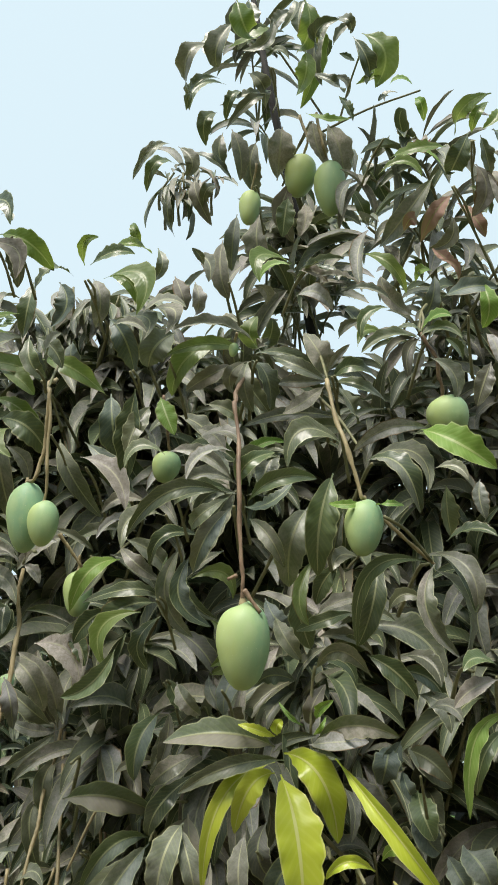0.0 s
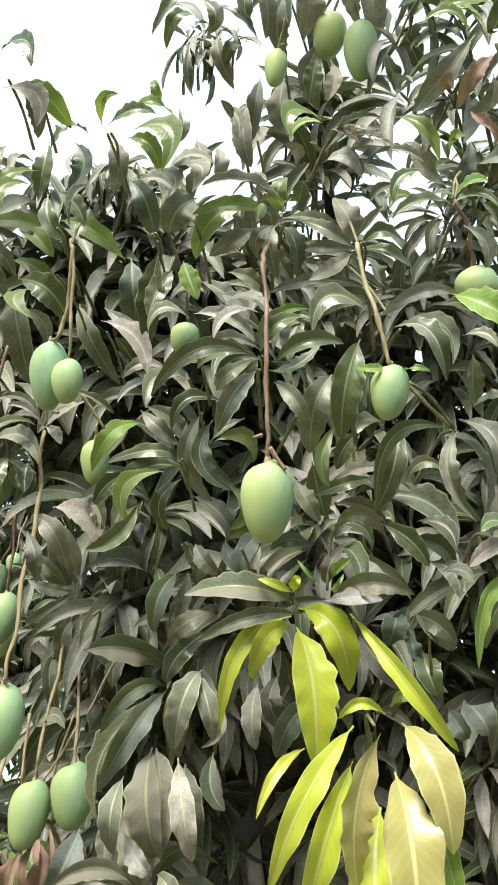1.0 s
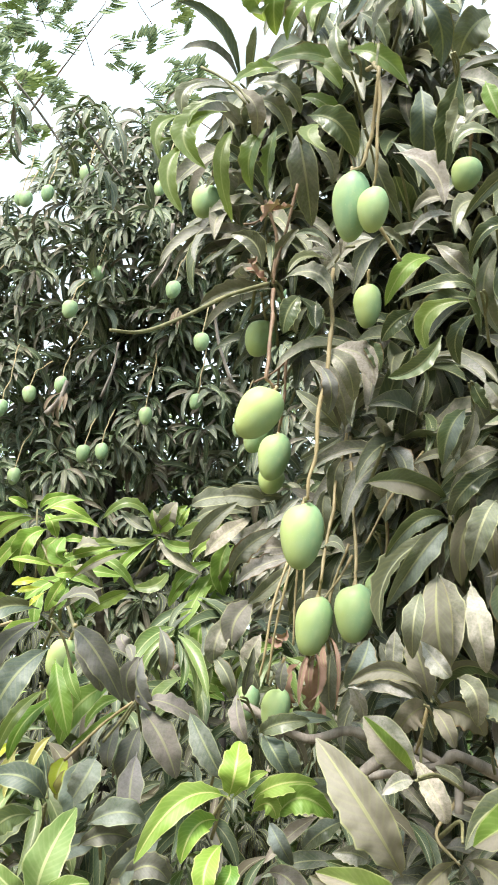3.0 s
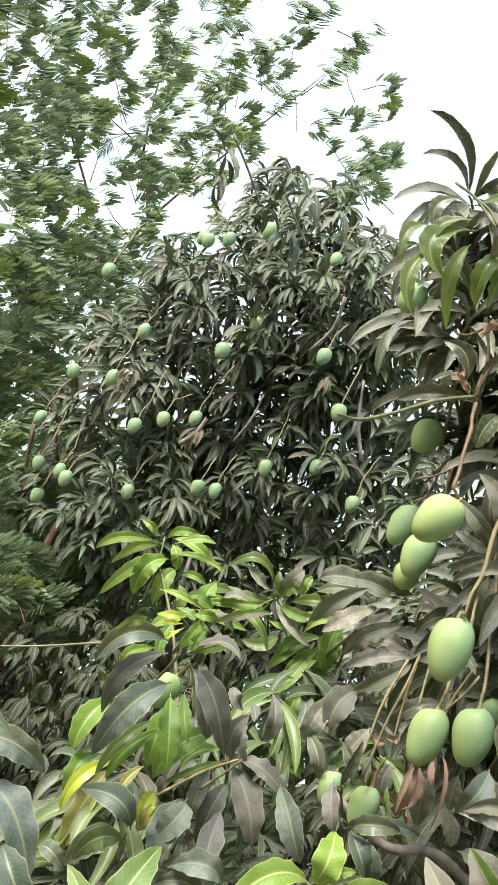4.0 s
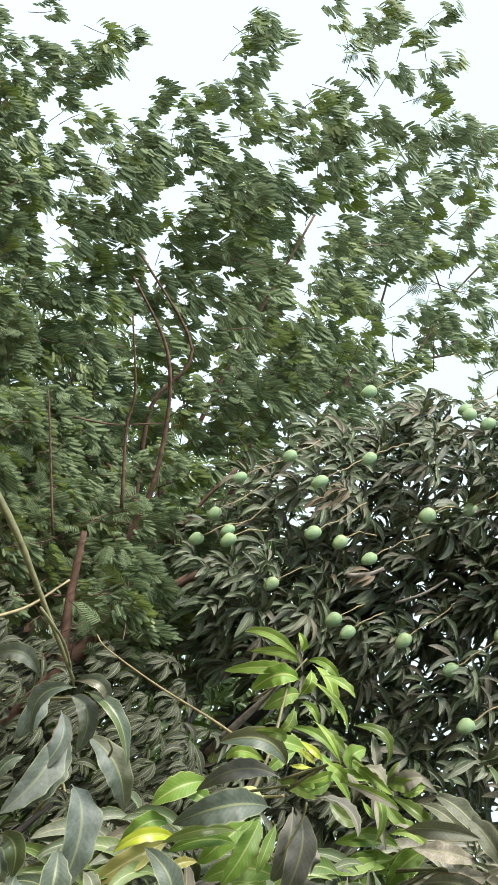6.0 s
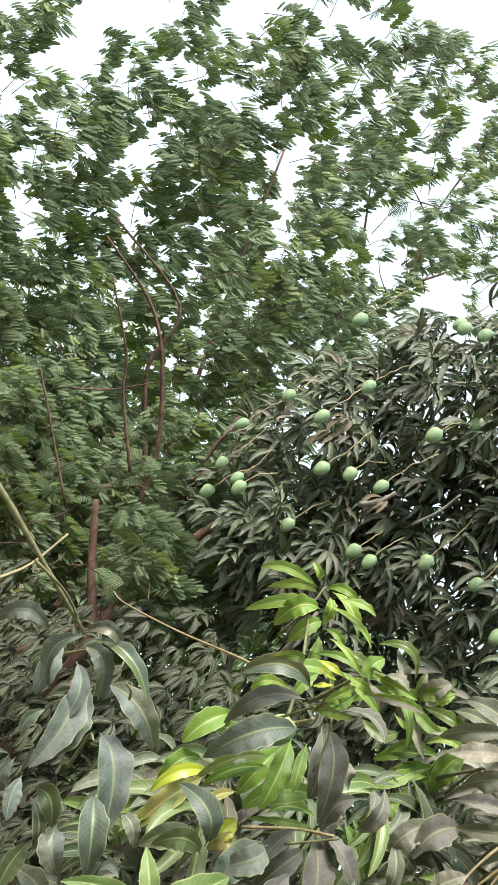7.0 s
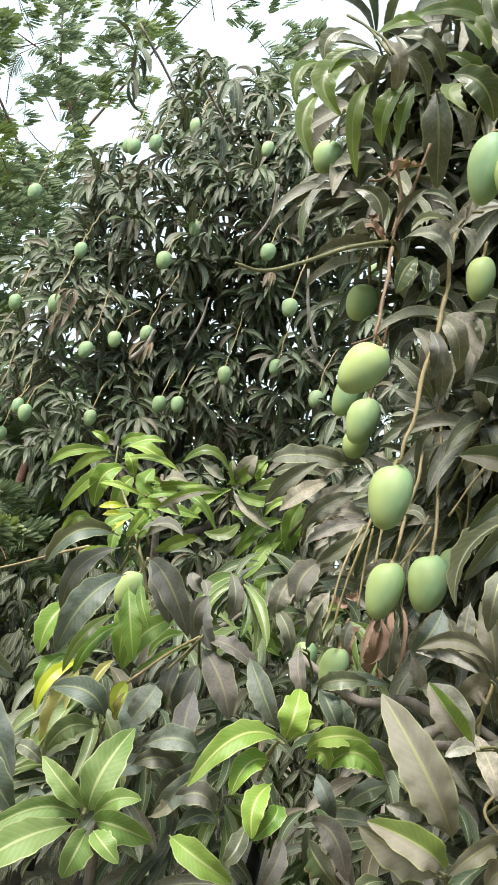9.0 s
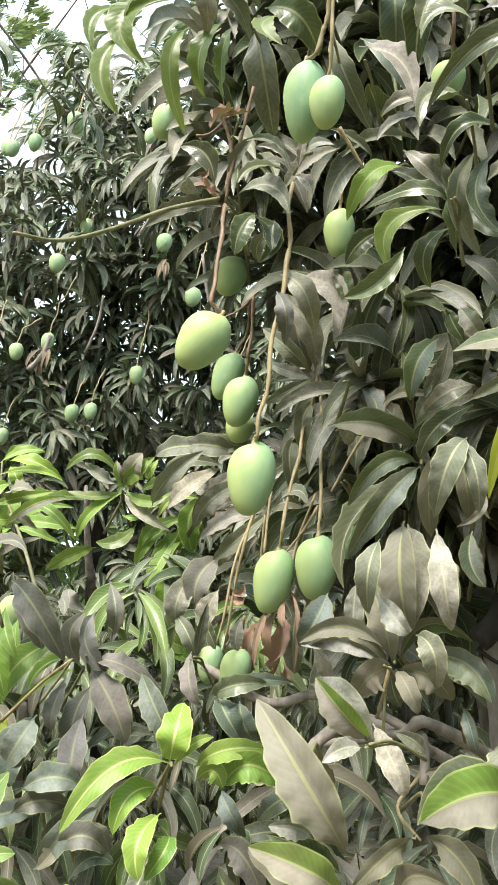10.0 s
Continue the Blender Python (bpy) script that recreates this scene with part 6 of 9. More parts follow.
shoot(near_tree, [(-0.294, 1.047, 2.266), (-0.304, 1.002, 2.298), (-0.314, 0.957, 2.306)], [
    ((-0.355, 0.982, 2.23), (-0.343, 0.961, 2.157), "olive", 10, 2.20, "M"),
])
shoot(near_tree, [(0.021, 1.033, 2.033), (0.011, 0.988, 2.065), (0.001, 0.943, 2.073)], [
    ((0.003, 0.936, 2.081), (-0.088, 0.939, 2.051), "green", 16, 1.33, "M"),
    ((0.005, 0.943, 2.068), (-0.056, 0.948, 2.018), "green", 16, 1.44, "M"),
    ((0.01, 0.949, 2.089), (0.078, 0.922, 2.143), "fresh", 17, 1.15, "M"),
    ((0.021, 0.933, 2.075), (0.086, 0.926, 2.122), "green", 11, 2.09, "M"),
    ((-0.093, 0.89, 2.111), (-0.006, 0.879, 2.057), "dusty", 9, 1.12, "M"),
])
shoot(near_tree, [(0.011, 0.988, 2.065), (0.012, 0.965, 2.075), (0.005, 0.945, 2.077)], [
    ((-0.101, 0.906, 2.117), (-0.159, 0.912, 2.099), "green", 16, 1.92, "M"),
])
shoot(near_tree, [(-0.095, 1.085, 1.891), (-0.105, 1.04, 1.923), (-0.115, 0.995, 1.931)], [
    ((-0.134, 0.975, 1.905), (-0.18, 1.009, 1.839), "olive", 16, 1.82, "M"),
])
shoot(near_tree, [(-0.105, 1.04, 1.923), (-0.104, 1.017, 1.933), (-0.111, 0.997, 1.935)], [
    ((-0.065, 0.977, 1.953), (-0.008, 1.007, 1.933), "olive", 17, 1.88, "M"),
    ((-0.167, 0.982, 1.857), (-0.238, 1.006, 1.803), "green", 9, 1.46, "M"),
])
shoot(near_tree, [(-0.202, 0.895, 2.336), (-0.212, 0.85, 2.368), (-0.222, 0.805, 2.376)], [
    ((-0.193, 0.804, 2.377), (-0.138, 0.798, 2.293), "olive", 17, 2.15, "M"),
])
shoot(near_tree, [(-0.212, 0.85, 2.368), (-0.211, 0.827, 2.378), (-0.218, 0.807, 2.38)], [
    ((-0.184, 0.832, 2.313), (-0.13, 0.813, 2.254), "dusty", 17, 2.20, "M"),
    ((-0.13, 0.821, 2.321), (-0.095, 0.806, 2.26), "dusty", 17, 2.20, "M"),
])
shoot(near_tree, [(-0.336, 0.834, 2.373), (-0.346, 0.789, 2.405), (-0.356, 0.744, 2.413)], [
    ((-0.367, 0.723, 2.445), (-0.309, 0.7, 2.38), "green", 11, 1.74, "M"),
    ((-0.363, 0.739, 2.387), (-0.308, 0.752, 2.324), "dusty", 11, 2.20, "M"),
    ((-0.312, 0.792, 2.255), (-0.346, 0.777, 2.197), "olive", 10, 1.96, "M"),
])
shoot(near_tree, [(-0.296, 0.932, 2.259), (-0.295, 0.909, 2.269), (-0.302, 0.889, 2.271)], [
    ((-0.295, 0.839, 2.293), (-0.254, 0.861, 2.248), "green", 13, 2.20, "M"),
])
shoot(near_tree, [(0.168, 0.948, 2.175), (0.158, 0.903, 2.207), (0.148, 0.858, 2.215)], [
    ((0.096, 0.776, 2.369), (0.044, 0.762, 2.317), "olive", 16, 2.20, "M"),
    ((0.228, 0.694, 2.468), (0.289, 0.686, 2.449), "olive", 17, 1.63, "M"),
    ((0.16, 0.897, 2.117), (0.075, 0.899, 2.083), "green", 16, 2.20, "M"),
])
shoot(near_tree, [(0.158, 0.903, 2.207), (0.159, 0.88, 2.217), (0.152, 0.86, 2.219)], [
    ((0.066, 0.906, 2.104), (0.004, 0.933, 2.078), "green", 16, 1.86, "M"),
    ((0.185, 0.822, 2.24), (0.235, 0.828, 2.257), "olive", 17, 2.20, "M"),
    ((0.2, 0.919, 2.11), (0.278, 0.93, 2.053), "dusty", 17, 2.20, "M"),
    ((0.262, 0.896, 2.133), (0.343, 0.929, 2.102), "green", 9, 2.20, "M"),
    ((0.292, 0.835, 2.227), (0.325, 0.866, 2.171), "green", 9, 2.20, "M"),
])
shoot(near_tree, [(-0.383, 1.099, 2.202), (-0.393, 1.054, 2.234), (-0.403, 1.009, 2.242)], [
    ((-0.377, 1.022, 2.223), (-0.345, 1.063, 2.176), "dusty", 9, 1.92, "M"),
])
shoot(near_tree, [(0.017, 1.231, 1.187), (0.007, 1.186, 1.219), (-0.003, 1.141, 1.227)], [
    ((-0.009, 1.118, 1.238), (-0.123, 1.105, 1.212), "green", 10, 2.20, "M"),
    ((0.024, 1.13, 1.23), (0.062, 1.088, 1.246), "pale", 9, 2.20, "M"),
    ((0.002, 1.115, 1.223), (0.018, 1.151, 1.125), "pale", 13, 2.20, "F"),
])
shoot(near_tree, [(-0.154, 1.316, 1.338), (-0.164, 1.271, 1.37), (-0.174, 1.226, 1.378)], [
    ((-0.179, 1.221, 1.402), (-0.283, 1.184, 1.394), "pale", 10, 1.34, "M"),
])
shoot(near_tree, [(0.035, 1.258, 1.592), (0.025, 1.213, 1.624), (0.015, 1.168, 1.632)], [
    ((-0.01, 1.139, 1.684), (0.021, 1.109, 1.726), "dusty", 8, 2.20, "M"),
])
shoot(near_tree, [(-0.182, 1.318, 1.066), (-0.192, 1.273, 1.098), (-0.202, 1.228, 1.106)], [
    ((-0.204, 1.237, 1.102), (-0.317, 1.151, 1.149), "pale", 2, 1.60, "M"),
    ((-0.211, 1.224, 1.124), (-0.3, 1.177, 1.164), "green", 12, 1.44, "M"),
    ((-0.138, 1.235, 1.093), (-0.069, 1.199, 1.127), "pale", 17, 2.20, "M"),
])
shoot(near_tree, [(-0.192, 1.273, 1.098), (-0.191, 1.251, 1.108), (-0.198, 1.23, 1.11)], [
    ((-0.251, 1.237, 1.025), (-0.196, 1.251, 1.071), "green", 17, 2.20, "M"),
    ((-0.269, 1.206, 1.083), (-0.307, 1.184, 1.043), "green", 8, 2.20, "M"),
])
shoot(near_tree, [(0.12, 1.011, 2.878), (0.152, 0.968, 2.941), (0.183, 0.925, 2.981)], [
    ((0.188, 0.92, 2.973), (0.21, 0.97, 2.892), "dusty", 12, 2.20, "F"),
    ((0.176, 0.776, 3.194), (0.164, 0.915, 3.014), "olive", 9, 0.97, "M"),
    ((0.252, 0.796, 3.161), (0.205, 0.86, 3.005), "green", 10, 1.12, "M"),
    ((0.249, 0.787, 3.141), (0.274, 0.813, 3.122), "green", 17, 2.20, "M"),
])
shoot(near_tree, [(0.152, 0.968, 2.941), (0.174, 0.946, 2.967), (0.187, 0.927, 2.985)], [
    ((0.09, 0.841, 3.077), (0.14, 0.839, 3.07), "green", 17, 2.20, "M"),
    ((0.105, 0.812, 3.149), (0.011, 0.82, 3.085), "olive", 17, 1.84, "M"),
    ((0.033, 0.764, 3.173), (0.056, 0.819, 3.127), "green", 10, 2.05, "M"),
    ((0.152, 0.762, 3.163), (0.12, 0.801, 3.113), "green", 17, 1.85, "M"),
    ((0.225, 0.876, 3.059), (0.265, 0.906, 3.036), "green", 17, 2.20, "M"),
    ((0.144, 0.997, 2.878), (0.141, 1.084, 2.782), "dusty", 8, 1.88, "F"),
])
shoot(near_tree, [(0.193, 0.936, 2.947), (0.302, 0.9, 2.98), (0.41, 0.865, 2.989)], [
    ((0.279, 0.824, 3.05), (0.269, 0.837, 2.967), "olive", 17, 2.20, "M"),
    ((0.334, 0.876, 2.968), (0.365, 0.87, 2.988), "green", 17, 2.20, "M"),
    ((0.241, 0.817, 3.05), (0.275, 0.833, 3.05), "green", 2, 2.20, "F"),
])
shoot(near_tree, [(0.25, 0.873, 2.685), (0.269, 0.836, 2.715), (0.287, 0.799, 2.721)], [
    ((0.305, 0.811, 2.662), (0.386, 0.819, 2.668), "fresh", 17, 2.20, "M"),
])
shoot(near_tree, [(0.446, 0.871, 2.42), (0.404, 0.813, 2.482), (0.362, 0.755, 2.519)], [
    ((0.43, 0.672, 2.601), (0.402, 0.682, 2.562), "olive", 9, 2.20, "M"),
])
shoot(near_tree, [(0.404, 0.813, 2.482), (0.389, 0.784, 2.507), (0.366, 0.757, 2.523)], [
    ((0.325, 0.805, 2.436), (0.36, 0.815, 2.401), "dry", 12, 2.20, "F"),
    ((0.334, 0.804, 2.403), (0.362, 0.827, 2.382), "dry", 9, 2.20, "F"),
    ((0.403, 0.739, 2.554), (0.399, 0.795, 2.493), "dusty", 9, 2.20, "F"),
    ((0.419, 0.723, 2.561), (0.435, 0.729, 2.522), "green", 11, 2.20, "M"),
    ((0.352, 0.764, 2.461), (0.321, 0.808, 2.434), "green", 11, 2.20, "M"),
])


# ---- long leaves in front ----
tube("stem", [(-0.85, 1.66, 1.30), (-0.98, 1.70, 1.52), (-1.09, 1.76, 1.65), (-1.13, 1.77, 1.70), (-1.15, 1.78, 1.77)], 0.0050, 0.0022, MAT["twig"], young_tree, 7, 5, 0.1, 55, "slender green shoot stem")
sprig(near_tree, (-0.312, 1.001, 2.317), [
    ((-0.325, 0.98, 2.373), (-0.266, 0.966, 2.337), (-0.221, 1.037, 2.334), "olive", 0.0171),
    ((-0.331, 1.013, 2.354), (-0.375, 0.948, 2.338), (-0.463, 0.976, 2.356), "olive", 0.0161),
    ((-0.432, 0.985, 2.344), (-0.462, 0.944, 2.313), (-0.521, 0.982, 2.318), "olive", 0.0131),
    ((-0.502, 0.954, 2.283), (-0.461, 0.95, 2.243), (-0.47, 1.003, 2.22), "dusty", 0.0141),
    ((-0.48, 1.013, 2.315), (-0.436, 1.001, 2.284), (-0.422, 1.066, 2.271), "dusty", 0.0141),
    ((-0.488, 0.991, 2.33), (-0.426, 0.977, 2.307), (-0.401, 1.018, 2.286), "green", 0.0151),
    ((-0.406, 1.006, 2.31), (-0.35, 0.996, 2.274), (-0.324, 1.053, 2.243), "olive", 0.0141),
    ((-0.409, 1.044, 2.275), (-0.391, 1.051, 2.199), (-0.386, 1.137, 2.149), "green", 0.0242),
])
sprig(near_tree, (-0.312, 1.001, 2.317), [
    ((-0.448, 1.005, 2.253), (-0.472, 0.992, 2.188), (-0.473, 1.041, 2.151), "olive", 0.0171),
    ((-0.44, 1.022, 2.263), (-0.447, 1.017, 2.197), (-0.459, 1.093, 2.178), "olive", 0.0141),
    ((-0.513, 1.026, 2.27), (-0.528, 1.019, 2.192), (-0.517, 1.094, 2.131), "olive", 0.0131),
    ((-0.357, 0.924, 2.428), (-0.396, 0.897, 2.382), (-0.417, 0.934, 2.355), "olive", 0.0141),
    ((-0.342, 0.946, 2.398), (-0.335, 0.95, 2.342), (-0.313, 0.978, 2.33), "green", 0.0141),
    ((-0.477, 0.841, 2.391), (-0.452, 0.843, 2.345), (-0.447, 0.899, 2.36), "olive", 0.0182),
    ((-0.419, 0.865, 2.41), (-0.426, 0.862, 2.355), (-0.428, 0.904, 2.335), "olive", 0.0151),
    ((-0.405, 0.895, 2.452), (-0.421, 0.889, 2.398), (-0.44, 0.951, 2.399), "green", 0.0141),
])
sprig(near_tree, (-0.2, 1.06, 2.22), [
    ((-0.292, 1.035, 2.242), (-0.267, 1.038, 2.171), (-0.231, 1.133, 2.145), "dusty", 0.0157),
    ((-0.207, 1.005, 2.313), (-0.2, 1.011, 2.244), (-0.2, 1.079, 2.223), "slate", 0.0216),
    ((-0.251, 1.04, 2.238), (-0.199, 1.037, 2.183), (-0.174, 1.11, 2.176), "slate", 0.0157),
])
sprig(near_tree, (-0.156, 0.971, 2.401), [
    ((-0.213, 0.96, 2.447), (-0.18, 0.961, 2.391), (-0.175, 1.047, 2.383), "slate", 0.0205),
    ((-0.1, 0.995, 2.441), (-0.132, 0.982, 2.398), (-0.148, 1.018, 2.383), "dusty", 0.0266),
])
sprig(near_tree, (0.029, 0.877, 2.272), [
    ((0, 0.864, 2.302), (-0.065, 0.851, 2.255), (-0.093, 0.904, 2.224), "olive", 0.0181),
    ((0.019, 0.869, 2.279), (-0.034, 0.828, 2.26), (-0.096, 0.845, 2.256), "olive", 0.0109),
    ((0.032, 0.885, 2.275), (0.054, 0.874, 2.225), (0.057, 0.941, 2.202), "green", 0.0172),
    ((0.023, 0.874, 2.263), (-0.003, 0.861, 2.225), (0.003, 0.906, 2.224), "green", 0.0109),
    ((0.026, 0.889, 2.276), (0.018, 0.884, 2.227), (0.031, 0.925, 2.204), "green", 0.0127),
])
sprig(near_tree, (0.029, 0.877, 2.272), [
    ((0.002, 0.915, 2.293), (-0.037, 0.898, 2.256), (-0.074, 0.933, 2.256), "dusty", 0.0127),
    ((0.044, 0.873, 2.286), (0.028, 0.827, 2.278), (0.041, 0.823, 2.308), "olive", 0.0154),
    ((0.054, 0.885, 2.305), (0.061, 0.845, 2.291), (0.064, 0.826, 2.305), "green", 0.0127),
    ((0.04, 0.907, 2.309), (0.094, 0.873, 2.272), (0.139, 0.899, 2.245), "green", 0.0109),
])
sprig(near_tree, (0.144, 0.889, 2.233), [
    ((0.151, 0.91, 2.26), (0.134, 0.858, 2.259), (0.116, 0.866, 2.312), "dusty", 0.0199),
    ((0.143, 0.882, 2.227), (0.098, 0.84, 2.221), (0.061, 0.862, 2.262), "green", 0.0117),
    ((0.147, 0.899, 2.239), (0.098, 0.874, 2.221), (0.071, 0.9, 2.239), "green", 0.0099),
    ((0.14, 0.888, 2.222), (0.104, 0.878, 2.184), (0.074, 0.893, 2.176), "dusty", 0.0117),
    ((0.152, 0.888, 2.233), (0.175, 0.838, 2.218), (0.218, 0.881, 2.231), "green", 0.0117),
])
sprig(near_tree, (0.144, 0.889, 2.233), [
    ((0.153, 0.892, 2.231), (0.185, 0.857, 2.197), (0.232, 0.898, 2.196), "green", 0.0108),
    ((0.165, 0.927, 2.255), (0.182, 0.916, 2.206), (0.198, 0.971, 2.21), "green", 0.0163),
    ((0.169, 0.935, 2.194), (0.091, 0.9, 2.181), (0.017, 0.939, 2.189), "green", 0.0108),
    ((0.18, 0.954, 2.186), (0.125, 0.925, 2.17), (0.089, 0.986, 2.172), "green", 0.0181),
])
sprig(near_tree, (-0.002, 0.872, 2.01), [
    ((-0.012, 0.86, 2.02), (-0.084, 0.818, 2), (-0.147, 0.89, 1.975), "green", 0.0115),
    ((-0.007, 0.894, 2.044), (-0.048, 0.857, 2.03), (-0.085, 0.908, 2.034), "green", 0.0108),
    ((-0.009, 0.86, 2.014), (-0.046, 0.842, 1.978), (-0.06, 0.893, 1.986), "green", 0.0100),
    ((-0.008, 0.872, 2.003), (-0.039, 0.859, 1.956), (-0.058, 0.901, 1.926), "slate|green", 0.0131),
    ((0.005, 0.879, 2.043), (0.016, 0.827, 2.044), (0.056, 0.851, 2.078), "green", 0.0108),
    ((0.018, 0.877, 2.018), (0.055, 0.82, 2.016), (0.11, 0.855, 2.036), "green", 0.0108),
    ((0.012, 0.893, 2.018), (0.044, 0.854, 2), (0.076, 0.846, 2.026), "slate", 0.0100),
    ((0.018, 0.891, 1.998), (0.042, 0.868, 1.958), (0.061, 0.896, 1.926), "green", 0.0108),
])
sprig(near_tree, (0.05, 0.93, 1.97), [
    ((0.132, 0.853, 2.042), (0.108, 0.856, 1.971), (0.105, 0.908, 1.919), "green", 0.0206),
    ((0.101, 0.919, 2.028), (0.073, 0.912, 1.971), (0.073, 0.993, 1.943), "green", 0.0206),
    ((0.104, 0.93, 1.955), (0.08, 0.922, 1.9), (0.091, 0.942, 1.865), "olive", 0.0095),
    ((0.197, 0.958, 1.969), (0.181, 0.954, 1.898), (0.163, 1.013, 1.861), "green", 0.0158),
    ((0.176, 1.007, 1.815), (0.132, 0.963, 1.837), (0.102, 0.988, 1.825), "green", 0.0111),
    ((0.157, 0.983, 1.898), (0.113, 0.96, 1.878), (0.079, 1.009, 1.884), "green", 0.0095),
    ((0.051, 0.994, 1.899), (0.061, 0.971, 1.86), (0.082, 0.998, 1.839), "green", 0.0127),
])
sprig(near_tree, (-0.116, 1.049, 1.957), [
    ((-0.117, 1.042, 1.956), (-0.154, 0.995, 1.948), (-0.229, 1.041, 1.95), "green", 0.0111),
    ((-0.122, 1.045, 1.948), (-0.167, 1.008, 1.924), (-0.208, 1.046, 1.9), "green", 0.0154),
    ((-0.18, 1.051, 2.023), (-0.219, 1.019, 1.989), (-0.249, 1.051, 1.942), "fresh", 0.0137),
    ((-0.179, 1.034, 2.037), (-0.147, 1.018, 1.996), (-0.117, 1.075, 1.995), "green", 0.0120),
    ((-0.084, 1.035, 2.034), (-0.108, 1.031, 1.954), (-0.071, 1.103, 1.915), "green", 0.0146),
])
sprig(near_tree, (-0.116, 1.049, 1.957), [
    ((-0.068, 1.014, 2.009), (-0.085, 1.007, 1.939), (-0.041, 1.05, 1.91), "slate|green", 0.0146),
    ((-0.116, 1.061, 1.933), (-0.145, 1.04, 1.886), (-0.136, 1.097, 1.866), "green", 0.0120),
    ((-0.05, 1.01, 2.035), (-0.103, 0.97, 2.019), (-0.129, 1.015, 1.993), "green", 0.0120),
    ((-0.02, 1.058, 2.036), (-0.055, 1.037, 2.004), (-0.073, 1.083, 2.003), "green", 0.0103),
    ((-0.048, 1.11, 1.948), (-0.016, 1.091, 1.897), (-0.045, 1.126, 1.877), "olive", 0.0103),
])
sprig(near_tree, (-0.023, 1.031, 1.744), [
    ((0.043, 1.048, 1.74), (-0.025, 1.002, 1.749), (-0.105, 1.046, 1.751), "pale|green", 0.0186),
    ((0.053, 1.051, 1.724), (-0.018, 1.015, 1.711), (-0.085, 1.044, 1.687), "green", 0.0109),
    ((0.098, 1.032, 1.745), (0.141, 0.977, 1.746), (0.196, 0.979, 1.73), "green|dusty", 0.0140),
    ((0.087, 1.035, 1.738), (0.12, 0.99, 1.73), (0.165, 1.029, 1.738), "dusty", 0.0116),
    ((0.095, 1.06, 1.768), (0.093, 1.016, 1.78), (0.115, 1.028, 1.814), "dusty", 0.0109),
    ((0.081, 1.034, 1.763), (0.062, 0.999, 1.765), (0.049, 1.004, 1.786), "fresh", 0.0031),
    ((0.092, 1.012, 1.746), (0.097, 0.976, 1.743), (0.106, 0.977, 1.757), "fresh", 0.0031),
])
sprig(near_tree, (-0.326, 1.412, 1.868), [
    ((-0.326, 1.435, 1.913), (-0.261, 1.378, 1.953), (-0.179, 1.44, 1.959), "dusty", 0.0164),
    ((-0.303, 1.415, 1.905), (-0.244, 1.376, 1.911), (-0.198, 1.427, 1.906), "dusty", 0.0142),
    ((-0.311, 1.453, 1.871), (-0.27, 1.415, 1.877), (-0.236, 1.463, 1.858), "dusty", 0.0131),
    ((-0.324, 1.446, 1.863), (-0.286, 1.422, 1.832), (-0.27, 1.471, 1.806), "dusty", 0.0153),
    ((-0.311, 1.452, 1.79), (-0.267, 1.412, 1.805), (-0.212, 1.451, 1.822), "dusty", 0.0087),
    ((-0.335, 1.417, 1.871), (-0.341, 1.342, 1.929), (-0.401, 1.337, 1.986), "dusty", 0.0197),
])
sprig(near_tree, (-0.326, 1.412, 1.868), [
    ((-0.344, 1.442, 1.884), (-0.363, 1.376, 1.92), (-0.379, 1.379, 2.004), "dusty", 0.0175),
    ((-0.343, 1.415, 1.874), (-0.373, 1.357, 1.89), (-0.43, 1.377, 1.94), "dusty", 0.0153),
    ((-0.339, 1.439, 1.873), (-0.374, 1.393, 1.863), (-0.422, 1.404, 1.886), "dusty", 0.0109),
    ((-0.335, 1.404, 1.858), (-0.372, 1.367, 1.816), (-0.413, 1.391, 1.802), "dusty", 0.0109),
    ((-0.331, 1.431, 1.824), (-0.346, 1.4, 1.771), (-0.336, 1.453, 1.719), "dusty", 0.0153),
    ((-0.363, 1.456, 1.764), (-0.367, 1.424, 1.712), (-0.355, 1.485, 1.649), "dusty", 0.0142),
])
sprig(near_tree, (-0.269, 1.262, 1.714), [
    ((-0.284, 1.286, 1.729), (-0.206, 1.251, 1.724), (-0.141, 1.307, 1.708), "green|pale", 0.0208),
    ((-0.127, 1.27, 1.774), (-0.163, 1.23, 1.768), (-0.2, 1.261, 1.76), "pale", 0.0085),
])
sprig(near_tree, (-0.139, 1.218, 1.654), [
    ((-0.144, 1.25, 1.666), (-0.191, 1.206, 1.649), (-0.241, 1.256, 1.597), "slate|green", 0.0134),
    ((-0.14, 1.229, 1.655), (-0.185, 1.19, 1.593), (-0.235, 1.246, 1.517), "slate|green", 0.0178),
    ((-0.086, 1.254, 1.691), (-0.122, 1.221, 1.633), (-0.12, 1.273, 1.563), "pale", 0.0214),
    ((-0.086, 1.259, 1.697), (-0.078, 1.231, 1.639), (-0.066, 1.29, 1.592), "pale", 0.0161),
    ((-0.052, 1.247, 1.629), (-0.057, 1.216, 1.592), (-0.086, 1.243, 1.575), "pale", 0.0054),
    ((-0.158, 1.232, 1.575), (-0.159, 1.195, 1.495), (-0.142, 1.25, 1.422), "pale", 0.0268),
])
